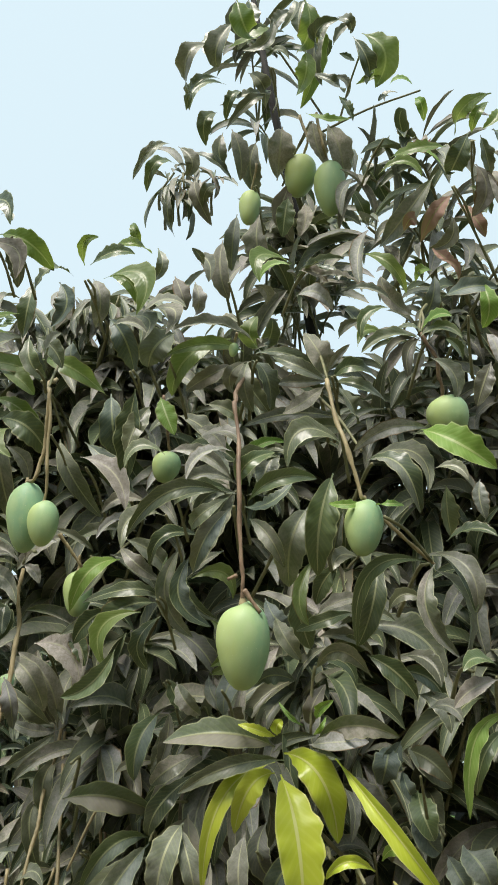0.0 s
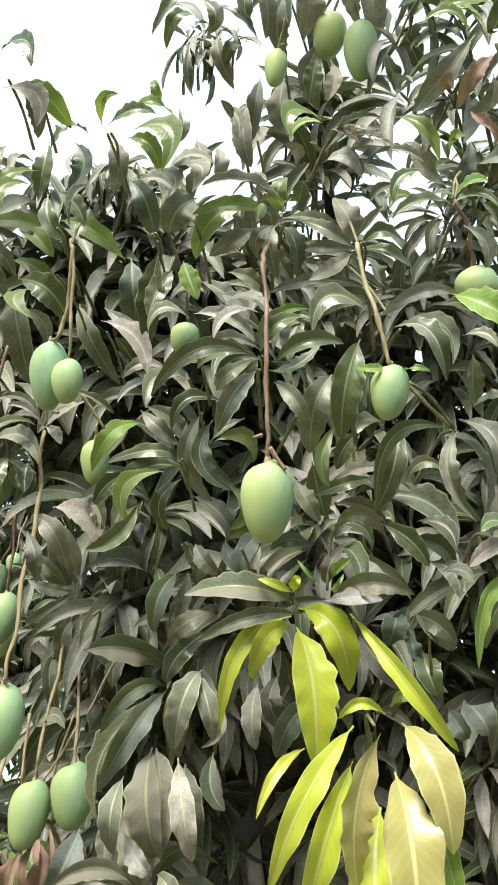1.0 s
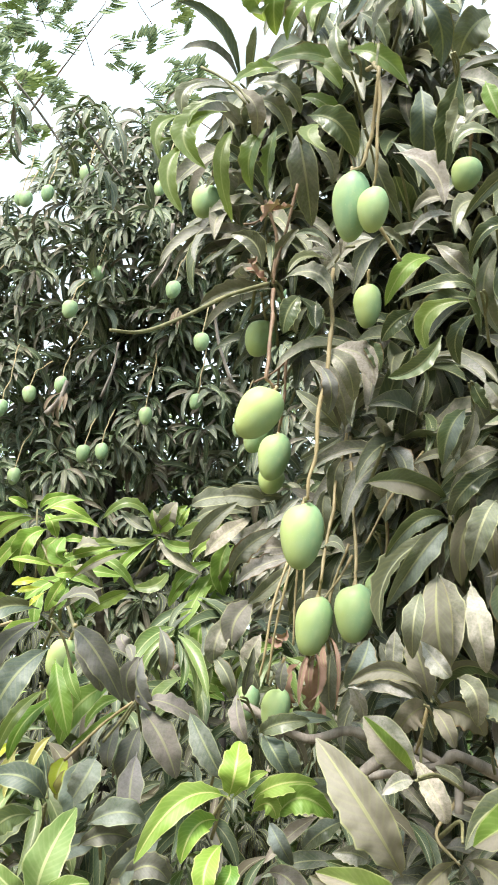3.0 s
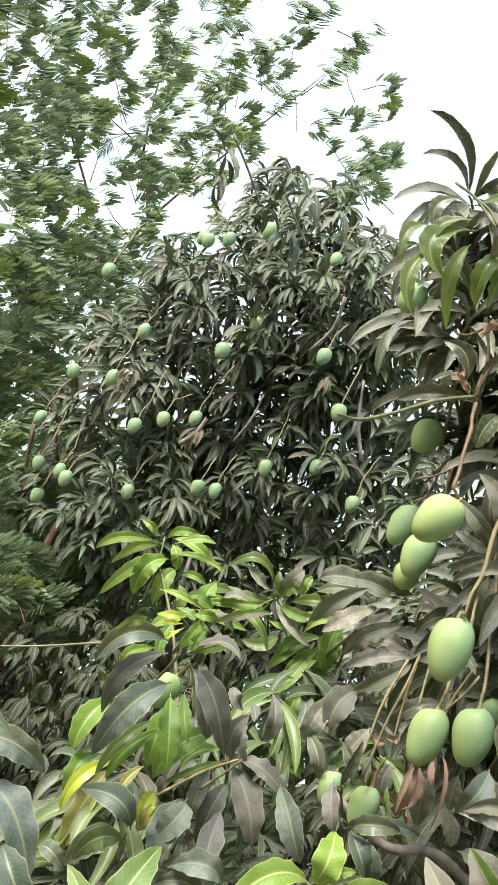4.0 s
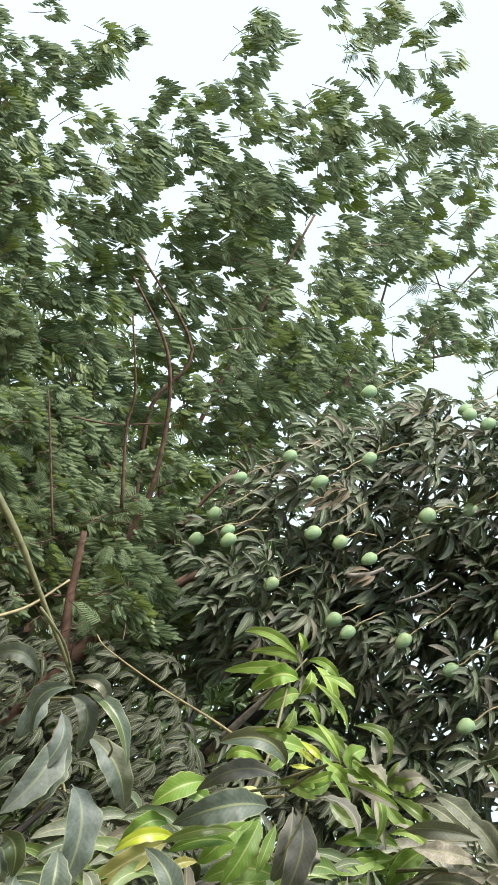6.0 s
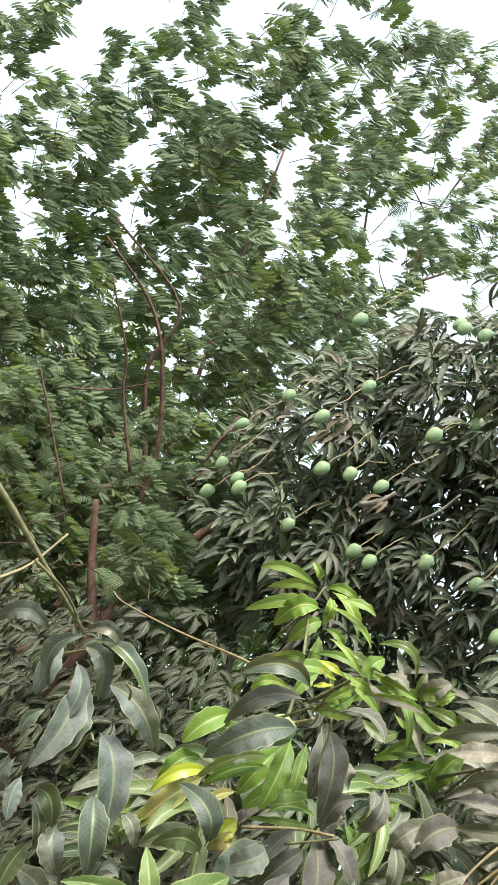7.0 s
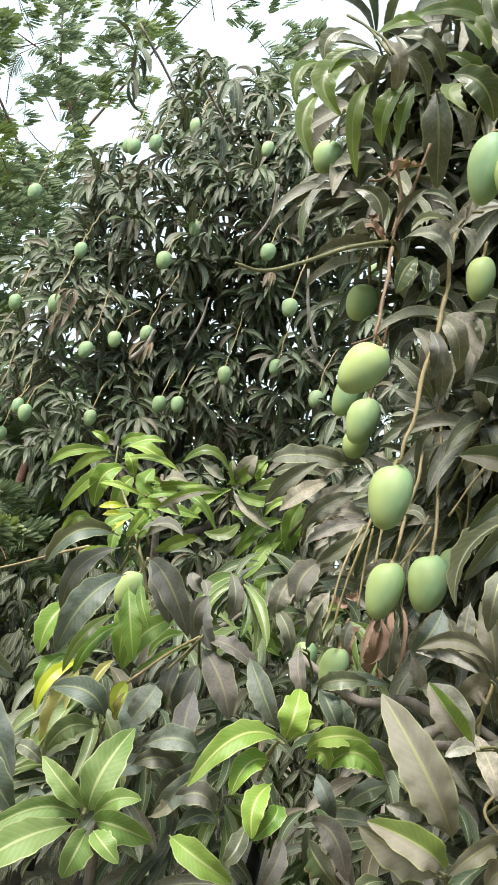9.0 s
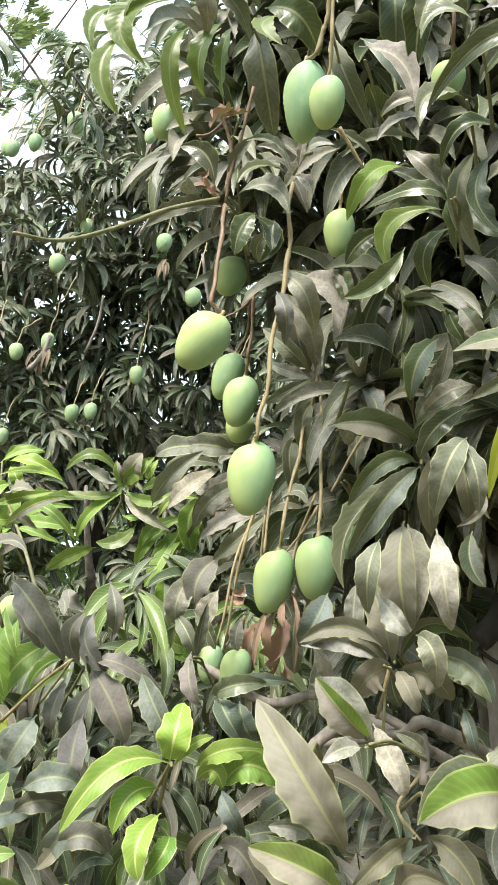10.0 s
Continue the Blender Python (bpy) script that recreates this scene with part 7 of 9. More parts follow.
sprig(near_tree, (-0.162, 1.257, 1.379), [
    ((-0.169, 1.303, 1.38), (-0.223, 1.252, 1.419), (-0.291, 1.271, 1.401), "pale", 0.0108),
    ((-0.166, 1.288, 1.385), (-0.18, 1.243, 1.438), (-0.205, 1.276, 1.494), "pale", 0.0234),
    ((-0.157, 1.291, 1.387), (-0.121, 1.248, 1.438), (-0.06, 1.262, 1.422), "pale|green", 0.0126),
    ((-0.168, 1.293, 1.377), (-0.192, 1.253, 1.363), (-0.214, 1.277, 1.332), "pale", 0.0216),
    ((-0.16, 1.287, 1.376), (-0.142, 1.251, 1.352), (-0.127, 1.268, 1.321), "pale", 0.0126),
    ((-0.157, 1.285, 1.377), (-0.113, 1.248, 1.371), (-0.085, 1.286, 1.343), "pale", 0.0198),
    ((-0.149, 1.286, 1.379), (-0.088, 1.244, 1.387), (-0.039, 1.283, 1.34), "slate", 0.0126),
    ((-0.186, 1.242, 1.282), (-0.222, 1.198, 1.314), (-0.26, 1.204, 1.353), "pale|fresh", 0.0216),
])
sprig(near_tree, (-0.25, 1.105, 1.25), [
    ((-0.197, 1.115, 1.169), (-0.242, 1.068, 1.24), (-0.316, 1.108, 1.32), "pale", 0.0284),
    ((-0.202, 1.093, 1.136), (-0.235, 1.052, 1.161), (-0.303, 1.08, 1.167), "pale|olive", 0.0199),
])
sprig(near_tree, (-0.119, 1.2, 1.2), [
    ((-0.121, 1.225, 1.182), (-0.153, 1.179, 1.166), (-0.195, 1.172, 1.12), "pale", 0.0140),
    ((-0.111, 1.216, 1.185), (-0.077, 1.171, 1.174), (-0.051, 1.175, 1.137), "pale", 0.0171),
    ((-0.226, 1.192, 1.226), (-0.244, 1.154, 1.253), (-0.287, 1.154, 1.257), "slate|pale", 0.0171),
])
sprig(near_tree, (-0.017, 1.044, 1.264), [
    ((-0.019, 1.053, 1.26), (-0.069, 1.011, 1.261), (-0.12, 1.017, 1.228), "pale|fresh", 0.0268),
    ((-0.004, 1.043, 1.247), (-0.03, 1.009, 1.291), (-0.035, 1.013, 1.32), "pale", 0.0164),
    ((0.007, 1.06, 1.257), (0.023, 1.023, 1.302), (0.055, 1.039, 1.319), "slate", 0.0134),
    ((0.002, 1.069, 1.262), (-0.006, 1.034, 1.295), (0.028, 1.062, 1.323), "pale", 0.0119),
    ((0.014, 1.043, 1.242), (0.047, 1, 1.246), (0.089, 1.037, 1.232), "pale", 0.0134),
    ((0.105, 1.017, 1.249), (0.06, 0.986, 1.278), (0.027, 1.013, 1.291), "slate", 0.0119),
    ((0.108, 1.034, 1.25), (0.096, 1.001, 1.287), (0.067, 1.026, 1.296), "green", 0.0119),
])
sprig(young_tree, (-0.451, 1.243, 1.215), [
    ((-0.455, 1.239, 1.22), (-0.442, 1.206, 1.26), (-0.449, 1.25, 1.298), "lime", 0.0220),
    ((-0.461, 1.253, 1.217), (-0.513, 1.18, 1.211), (-0.563, 1.158, 1.129), "lime", 0.0186),
    ((-0.473, 1.26, 1.183), (-0.494, 1.208, 1.176), (-0.507, 1.2, 1.129), "lime", 0.0169),
    ((-0.455, 1.266, 1.214), (-0.426, 1.239, 1.246), (-0.403, 1.261, 1.258), "lime", 0.0076),
    ((-0.429, 1.275, 1.213), (-0.38, 1.248, 1.245), (-0.331, 1.309, 1.246), "lime", 0.0144),
])
sprig(young_tree, (-0.451, 1.243, 1.215), [
    ((-0.429, 1.287, 1.194), (-0.4, 1.26, 1.215), (-0.386, 1.279, 1.193), "lime", 0.0152),
    ((-0.393, 1.295, 1.187), (-0.351, 1.267, 1.228), (-0.304, 1.307, 1.201), "fresh", 0.0203),
    ((-0.459, 1.244, 1.155), (-0.468, 1.191, 1.128), (-0.461, 1.192, 1.084), "lime", 0.0169),
    ((-0.447, 1.256, 1.127), (-0.44, 1.216, 1.115), (-0.465, 1.226, 1.076), "fresh", 0.0135),
])
sprig(young_tree, (-0.712, 1.175, 1.047), [
    ((-0.724, 1.22, 1.04), (-0.707, 1.188, 1.106), (-0.699, 1.255, 1.173), "spring", 0.0272),
    ((-0.725, 1.2, 1.049), (-0.746, 1.154, 1.08), (-0.797, 1.161, 1.108), "spring", 0.0155),
    ((-0.725, 1.214, 1.03), (-0.769, 1.151, 1.044), (-0.836, 1.122, 0.99), "spring", 0.0155),
    ((-0.713, 1.168, 1.034), (-0.763, 1.091, 1.007), (-0.826, 1.09, 0.937), "spring", 0.0233),
    ((-0.707, 1.204, 1.042), (-0.673, 1.179, 1.078), (-0.637, 1.196, 1.087), "spring", 0.0146),
    ((-0.703, 1.205, 1.036), (-0.66, 1.176, 1.047), (-0.615, 1.23, 1.03), "spring", 0.0233),
    ((-0.704, 1.186, 1.026), (-0.694, 1.144, 1.009), (-0.707, 1.151, 0.966), "spring", 0.0214),
    ((-0.692, 1.181, 1.03), (-0.661, 1.149, 1.026), (-0.635, 1.164, 1.005), "spring", 0.0155),
])
sprig(young_tree, (-0.68, 1.398, 1.327), [
    ((-0.685, 1.447, 1.325), (-0.624, 1.413, 1.277), (-0.597, 1.441, 1.213), "mauve", 0.0266),
    ((-0.678, 1.448, 1.294), (-0.679, 1.403, 1.242), (-0.693, 1.447, 1.176), "mauve", 0.0200),
    ((-0.71, 1.418, 1.305), (-0.707, 1.378, 1.255), (-0.707, 1.389, 1.223), "mauve", 0.0155),
    ((-0.678, 1.448, 1.335), (-0.618, 1.415, 1.337), (-0.555, 1.456, 1.302), "mauve", 0.0178),
    ((-0.586, 1.432, 1.33), (-0.537, 1.393, 1.275), (-0.505, 1.418, 1.223), "slate", 0.0222),
    ((-0.689, 1.441, 1.419), (-0.682, 1.403, 1.366), (-0.65, 1.439, 1.322), "mauve", 0.0178),
    ((-0.686, 1.398, 1.417), (-0.699, 1.358, 1.43), (-0.713, 1.372, 1.449), "mauve", 0.0133),
    ((-0.689, 1.393, 1.32), (-0.712, 1.344, 1.297), (-0.772, 1.361, 1.247), "fresh", 0.0067),
])
sprig(young_tree, (-0.798, 1.252, 1.458), [
    ((-0.826, 1.258, 1.471), (-0.872, 1.193, 1.456), (-0.918, 1.202, 1.39), "slate|green", 0.0187),
    ((-0.828, 1.281, 1.454), (-0.866, 1.223, 1.396), (-0.893, 1.268, 1.318), "mauve", 0.0166),
    ((-0.789, 1.251, 1.408), (-0.82, 1.192, 1.345), (-0.857, 1.217, 1.254), "slate", 0.0249),
    ((-0.764, 1.272, 1.445), (-0.705, 1.245, 1.409), (-0.671, 1.314, 1.333), "mauve", 0.0228),
    ((-0.799, 1.298, 1.392), (-0.764, 1.267, 1.335), (-0.748, 1.289, 1.272), "fresh", 0.0187),
    ((-0.768, 1.275, 1.403), (-0.742, 1.245, 1.365), (-0.723, 1.259, 1.33), "fresh", 0.0104),
    ((-0.79, 1.318, 1.332), (-0.817, 1.263, 1.287), (-0.84, 1.273, 1.225), "fresh", 0.0124),
    ((-0.801, 1.289, 1.342), (-0.824, 1.235, 1.293), (-0.852, 1.253, 1.226), "olive", 0.0104),
])
sprig(young_tree, (-0.76, 1.264, 1.165), [
    ((-0.769, 1.292, 1.169), (-0.79, 1.242, 1.207), (-0.862, 1.25, 1.198), "slate", 0.0207),
    ((-0.779, 1.293, 1.155), (-0.807, 1.238, 1.14), (-0.828, 1.232, 1.091), "green", 0.0207),
    ((-0.705, 1.322, 1.249), (-0.711, 1.275, 1.198), (-0.711, 1.288, 1.148), "slate", 0.0248),
])
sprig(young_tree, (-0.643, 1.752, 1.655), [
    ((-0.616, 1.769, 1.703), (-0.632, 1.737, 1.637), (-0.624, 1.766, 1.59), "fresh", 0.0279),
    ((-0.659, 1.757, 1.659), (-0.709, 1.711, 1.62), (-0.742, 1.741, 1.577), "fresh", 0.0139),
    ((-0.644, 1.773, 1.641), (-0.675, 1.731, 1.581), (-0.712, 1.759, 1.507), "fresh", 0.0195),
    ((-0.635, 1.798, 1.607), (-0.639, 1.766, 1.536), (-0.649, 1.802, 1.493), "fresh", 0.0251),
    ((-0.656, 1.762, 1.54), (-0.664, 1.723, 1.483), (-0.654, 1.747, 1.421), "fresh", 0.0223),
    ((-0.714, 1.79, 1.408), (-0.644, 1.761, 1.387), (-0.607, 1.816, 1.375), "fresh", 0.0167),
    ((-0.719, 1.805, 1.522), (-0.689, 1.772, 1.464), (-0.665, 1.814, 1.398), "slate", 0.0223),
])
sprig(young_tree, (-1.131, 1.77, 1.692), [
    ((-1.147, 1.74, 1.744), (-1.21, 1.666, 1.708), (-1.277, 1.694, 1.664), "lime", 0.0136),
    ((-1.146, 1.769, 1.74), (-1.179, 1.712, 1.709), (-1.239, 1.734, 1.648), "lime", 0.0136),
    ((-1.141, 1.794, 1.727), (-1.18, 1.737, 1.656), (-1.248, 1.767, 1.567), "lime", 0.0166),
    ((-1.117, 1.791, 1.72), (-1.145, 1.74, 1.672), (-1.172, 1.797, 1.602), "lime", 0.0257),
    ((-1.162, 1.754, 1.762), (-1.163, 1.711, 1.768), (-1.197, 1.71, 1.778), "lime", 0.0106),
    ((-1.148, 1.79, 1.768), (-1.101, 1.757, 1.795), (-1.045, 1.789, 1.802), "lime", 0.0121),
])
sprig(young_tree, (-1.131, 1.77, 1.692), [
    ((-1.122, 1.764, 1.768), (-1.044, 1.747, 1.765), (-1, 1.821, 1.74), "lime", 0.0182),
    ((-1.111, 1.757, 1.753), (-1.078, 1.737, 1.724), (-1.083, 1.784, 1.698), "lime", 0.0151),
    ((-1.096, 1.817, 1.705), (-1.102, 1.779, 1.659), (-1.117, 1.809, 1.6), "lime", 0.0212),
    ((-1.074, 1.802, 1.692), (-1.026, 1.776, 1.697), (-0.998, 1.829, 1.69), "lime", 0.0106),
    ((-1.084, 1.842, 1.677), (-1.051, 1.821, 1.64), (-1.054, 1.831, 1.607), "lime", 0.0151),
])
sprig(young_tree, (-0.758, 1.168, 1.539), [
    ((-0.72, 1.197, 1.555), (-0.665, 1.172, 1.542), (-0.64, 1.214, 1.509), "fresh", 0.0078),
    ((-0.77, 1.184, 1.546), (-0.714, 1.157, 1.556), (-0.673, 1.182, 1.574), "lime", 0.0078),
    ((-0.743, 1.171, 1.544), (-0.749, 1.131, 1.547), (-0.749, 1.15, 1.578), "fresh", 0.0157),
    ((-0.763, 1.211, 1.525), (-0.763, 1.178, 1.49), (-0.774, 1.178, 1.461), "lime", 0.0117),
    ((-0.784, 1.171, 1.498), (-0.791, 1.133, 1.488), (-0.821, 1.16, 1.486), "yellow", 0.0049),
    ((-0.791, 1.205, 1.496), (-0.794, 1.171, 1.476), (-0.812, 1.195, 1.467), "yellow", 0.0049),
    ((-0.777, 1.158, 1.509), (-0.788, 1.118, 1.499), (-0.821, 1.14, 1.495), "yellow", 0.0059),
    ((-0.787, 1.213, 1.524), (-0.753, 1.186, 1.527), (-0.74, 1.237, 1.536), "lime", 0.0088),
])
sprig(young_tree, (-0.778, 1.677, 1.699), [
    ((-0.761, 1.712, 1.713), (-0.746, 1.669, 1.737), (-0.712, 1.668, 1.77), "fresh", 0.0137),
    ((-0.8, 1.707, 1.73), (-0.841, 1.639, 1.762), (-0.906, 1.646, 1.723), "olive", 0.0137),
    ((-0.754, 1.713, 1.701), (-0.685, 1.677, 1.718), (-0.627, 1.736, 1.74), "olive", 0.0150),
    ((-0.784, 1.71, 1.7), (-0.835, 1.662, 1.639), (-0.866, 1.677, 1.58), "fresh", 0.0123),
    ((-0.698, 1.693, 1.74), (-0.634, 1.652, 1.76), (-0.57, 1.712, 1.771), "dusty", 0.0164),
])
sprig(left_tree, (-1.07, 1.08, 1.225), [
    ((-1.133, 1.046, 1.185), (-1.158, 0.982, 1.18), (-1.189, 0.998, 1.123), "slate", 0.0144),
    ((-1.123, 1.07, 1.2), (-1.083, 1.04, 1.154), (-1.066, 1.057, 1.112), "slate", 0.0185),
    ((-1.066, 1.11, 1.173), (-1.008, 1.079, 1.129), (-0.991, 1.088, 1.041), "slate", 0.0246),
])
sprig(left_tree, (-1.07, 1.08, 1.225), [
    ((-1.099, 1.057, 1.229), (-1.061, 1.036, 1.263), (-1.036, 1.074, 1.259), "slate|green", 0.0110),
    ((-1.078, 1.068, 1.236), (-1.009, 1.059, 1.261), (-0.944, 1.104, 1.237), "slate|green", 0.0130),
    ((-1.098, 1.09, 1.212), (-1.044, 1.077, 1.223), (-1.022, 1.131, 1.178), "slate|green", 0.0161),
    ((-1.052, 1.139, 1.181), (-1.006, 1.107, 1.127), (-0.996, 1.116, 1.064), "slate", 0.0221),
    ((-1.082, 1.089, 1.189), (-1.028, 1.071, 1.168), (-1.017, 1.092, 1.112), "slate", 0.0151),
])
sprig(left_tree, (-1, 1.2, 1.13), [
    ((-1.07, 1.198, 1.202), (-0.988, 1.192, 1.221), (-0.936, 1.25, 1.195), "green|slate", 0.0233),
    ((-1.024, 1.241, 1.141), (-0.946, 1.223, 1.126), (-0.889, 1.266, 1.043), "slate", 0.0297),
    ((-0.937, 1.217, 1.081), (-0.883, 1.187, 1.053), (-0.85, 1.234, 1.002), "slate", 0.0233),
    ((-0.999, 1.179, 1.015), (-0.959, 1.159, 1.03), (-0.936, 1.199, 1.001), "green", 0.0170),
    ((-1, 1.2, 0.999), (-0.947, 1.18, 0.993), (-0.939, 1.226, 0.956), "green", 0.0117),
    ((-0.947, 1.232, 1.006), (-0.911, 1.199, 0.987), (-0.883, 1.24, 0.965), "slate|green", 0.0201),
    ((-0.892, 1.252, 1.094), (-0.859, 1.227, 1.101), (-0.837, 1.259, 1.079), "dusty", 0.0127),
])
sprig(near_tree, (0.14, 0.95, 2.92), [
    ((-0.022, 0.784, 3.03), (-0.07, 0.78, 2.98), (-0.072, 0.863, 2.982), "green", 0.0206),
    ((0.022, 0.756, 3.062), (-0.01, 0.773, 3.007), (-0.012, 0.812, 2.996), "green", 0.0219),
    ((0.031, 0.714, 3.063), (0.041, 0.732, 3.01), (0.057, 0.766, 3.013), "olive", 0.0231),
    ((0.105, 0.757, 3.072), (0.086, 0.775, 3.019), (0.041, 0.793, 3.023), "green", 0.0129),
    ((0.167, 0.724, 3.081), (0.173, 0.75, 3.02), (0.151, 0.807, 3.034), "olive", 0.0231),
    ((0.165, 0.788, 3.008), (0.164, 0.804, 2.953), (0.148, 0.857, 2.964), "olive", 0.0206),
    ((0.188, 0.796, 3.001), (0.184, 0.738, 2.985), (0.226, 0.722, 2.995), "green", 0.0154),
])
sprig(near_tree, (0.14, 0.95, 2.92), [
    ((0.223, 0.755, 3.052), (0.246, 0.733, 3.018), (0.256, 0.758, 3.013), "green", 0.0116),
    ((0.283, 0.777, 3.05), (0.323, 0.785, 2.986), (0.313, 0.854, 2.984), "olive", 0.0257),
    ((0.261, 0.768, 3.021), (0.286, 0.787, 2.959), (0.293, 0.842, 2.975), "green", 0.0167),
    ((-0.007, 0.832, 2.989), (-0.052, 0.818, 2.948), (-0.079, 0.879, 2.956), "green", 0.0154),
    ((-0.015, 0.888, 2.958), (-0.041, 0.88, 2.917), (-0.04, 0.923, 2.897), "green", 0.0154),
    ((0.398, 0.875, 2.976), (0.403, 0.865, 2.938), (0.417, 0.907, 2.944), "fresh", 0.0103),
    ((0.014, 0.921, 2.95), (0.03, 0.935, 2.89), (0.029, 0.985, 2.865), "dusty", 0.0180),
])
sprig(near_tree, (0.14, 0.95, 2.92), [
    ((0.124, 0.94, 2.986), (0.115, 0.959, 2.923), (0.11, 1.027, 2.92), "dusty", 0.0283),
    ((0.219, 0.927, 2.972), (0.238, 0.939, 2.909), (0.253, 1, 2.877), "dusty", 0.0257),
    ((0.29, 0.972, 2.916), (0.314, 0.982, 2.851), (0.348, 1.032, 2.831), "green", 0.0231),
    ((-0.118, 0.94, 2.933), (-0.156, 0.926, 2.888), (-0.197, 0.981, 2.868), "green", 0.0116),
    ((-0.11, 0.986, 2.93), (-0.149, 0.961, 2.895), (-0.172, 1.016, 2.875), "green", 0.0141),
    ((-0.101, 0.951, 2.938), (-0.071, 0.954, 2.892), (-0.085, 0.984, 2.877), "green", 0.0154),
])
sprig(near_tree, (0.36, 0.85, 2.6), [
    ((0.456, 0.711, 2.711), (0.402, 0.716, 2.676), (0.401, 0.771, 2.683), "olive", 0.0129),
    ((0.452, 0.722, 2.703), (0.425, 0.721, 2.669), (0.425, 0.757, 2.669), "olive", 0.0097),
    ((0.426, 0.769, 2.687), (0.4, 0.785, 2.637), (0.395, 0.823, 2.643), "green", 0.0194),
    ((0.387, 0.785, 2.671), (0.331, 0.771, 2.647), (0.291, 0.805, 2.671), "olive", 0.0140),
    ((0.373, 0.83, 2.655), (0.313, 0.866, 2.585), (0.276, 0.93, 2.578), "green", 0.0183),
])
sprig(near_tree, (-0.012, 1.047, 2.674), [
    ((-0.01, 1.007, 2.703), (-0.017, 1.024, 2.632), (-0.002, 1.067, 2.597), "dusty", 0.0189),
])
sprig(near_tree, (-0.25, 1.05, 2.55), [
    ((-0.419, 0.915, 2.623), (-0.361, 0.908, 2.59), (-0.323, 0.956, 2.568), "olive", 0.0203),
    ((-0.268, 1.031, 2.625), (-0.25, 1.033, 2.571), (-0.266, 1.087, 2.548), "dusty", 0.0181),
    ((-0.234, 1.026, 2.626), (-0.192, 1.012, 2.593), (-0.175, 1.048, 2.561), "olive", 0.0158),
])
sprig(near_tree, (0.247, 0.874, 1.917), [
    ((0.256, 0.89, 1.922), (0.231, 0.877, 1.855), (0.277, 0.933, 1.813), "green|dusty", 0.0127),
    ((0.248, 0.899, 1.93), (0.167, 0.875, 1.906), (0.15, 0.939, 1.834), "green", 0.0097),
    ((0.26, 0.883, 1.934), (0.285, 0.848, 1.892), (0.291, 0.872, 1.847), "green", 0.0120),
])
sprig(near_tree, (0.3, 0.95, 1.8), [
    ((0.329, 0.955, 1.747), (0.275, 0.93, 1.713), (0.261, 0.964, 1.634), "fresh", 0.0101),
    ((0.331, 0.972, 1.735), (0.289, 0.949, 1.701), (0.279, 0.981, 1.661), "green", 0.0094),
])
sprig(near_tree, (0.182, 0.82, 2.039), [
    ((0.181, 0.856, 2.064), (0.216, 0.819, 2.03), (0.24, 0.855, 1.978), "green|dusty", 0.0180),
    ((0.253, 0.789, 2.065), (0.196, 0.764, 2.051), (0.153, 0.8, 2.041), "dusty", 0.0097),
    ((0.242, 0.787, 2.064), (0.273, 0.755, 2.019), (0.321, 0.774, 1.992), "fresh", 0.0195),
    ((0.168, 0.854, 1.997), (0.142, 0.828, 1.979), (0.121, 0.846, 1.992), "fresh", 0.0060),
    ((0.177, 0.844, 1.986), (0.191, 0.811, 1.969), (0.217, 0.843, 1.984), "fresh", 0.0045),
])
sprig(young_tree, (-0.674, 1.292, 1.15), [
    ((-0.7, 1.306, 1.242), (-0.694, 1.26, 1.217), (-0.73, 1.287, 1.164), "slate", 0.0209),
    ((-0.705, 1.31, 1.141), (-0.658, 1.293, 1.164), (-0.634, 1.34, 1.16), "green", 0.0133),
    ((-0.702, 1.291, 1.113), (-0.653, 1.275, 1.139), (-0.627, 1.338, 1.125), "mauve", 0.0152),
    ((-0.646, 1.279, 1.05), (-0.611, 1.258, 1.084), (-0.617, 1.301, 1.117), "pale", 0.0114),
    ((-0.624, 1.306, 1.07), (-0.574, 1.29, 1.103), (-0.555, 1.329, 1.077), "mauve", 0.0171),
    ((-0.613, 1.33, 1.03), (-0.577, 1.311, 1.069), (-0.548, 1.329, 1.063), "slate", 0.0133),
])
sprig(young_tree, (-0.66, 1.365, 1.346), [
    ((-0.664, 1.365, 1.327), (-0.671, 1.318, 1.369), (-0.656, 1.325, 1.41), "mauve", 0.0157),
    ((-0.779, 1.305, 1.447), (-0.728, 1.287, 1.396), (-0.708, 1.306, 1.347), "mauve", 0.0196),
    ((-0.646, 1.382, 1.468), (-0.616, 1.355, 1.421), (-0.633, 1.401, 1.382), "mauve", 0.0137),
])
sprig(young_tree, (-0.643, 1.752, 1.655), [
    ((-0.637, 1.759, 1.695), (-0.63, 1.728, 1.637), (-0.662, 1.744, 1.582), "fresh", 0.0203),
    ((-0.644, 1.779, 1.608), (-0.65, 1.737, 1.514), (-0.688, 1.755, 1.428), "fresh", 0.0228),
    ((-0.693, 1.776, 1.63), (-0.718, 1.728, 1.596), (-0.755, 1.76, 1.546), "fresh", 0.0152),
    ((-0.669, 1.75, 1.614), (-0.684, 1.709, 1.544), (-0.712, 1.72, 1.495), "fresh", 0.0152),
    ((-0.706, 1.789, 1.423), (-0.65, 1.767, 1.406), (-0.631, 1.823, 1.372), "fresh", 0.0177),
])
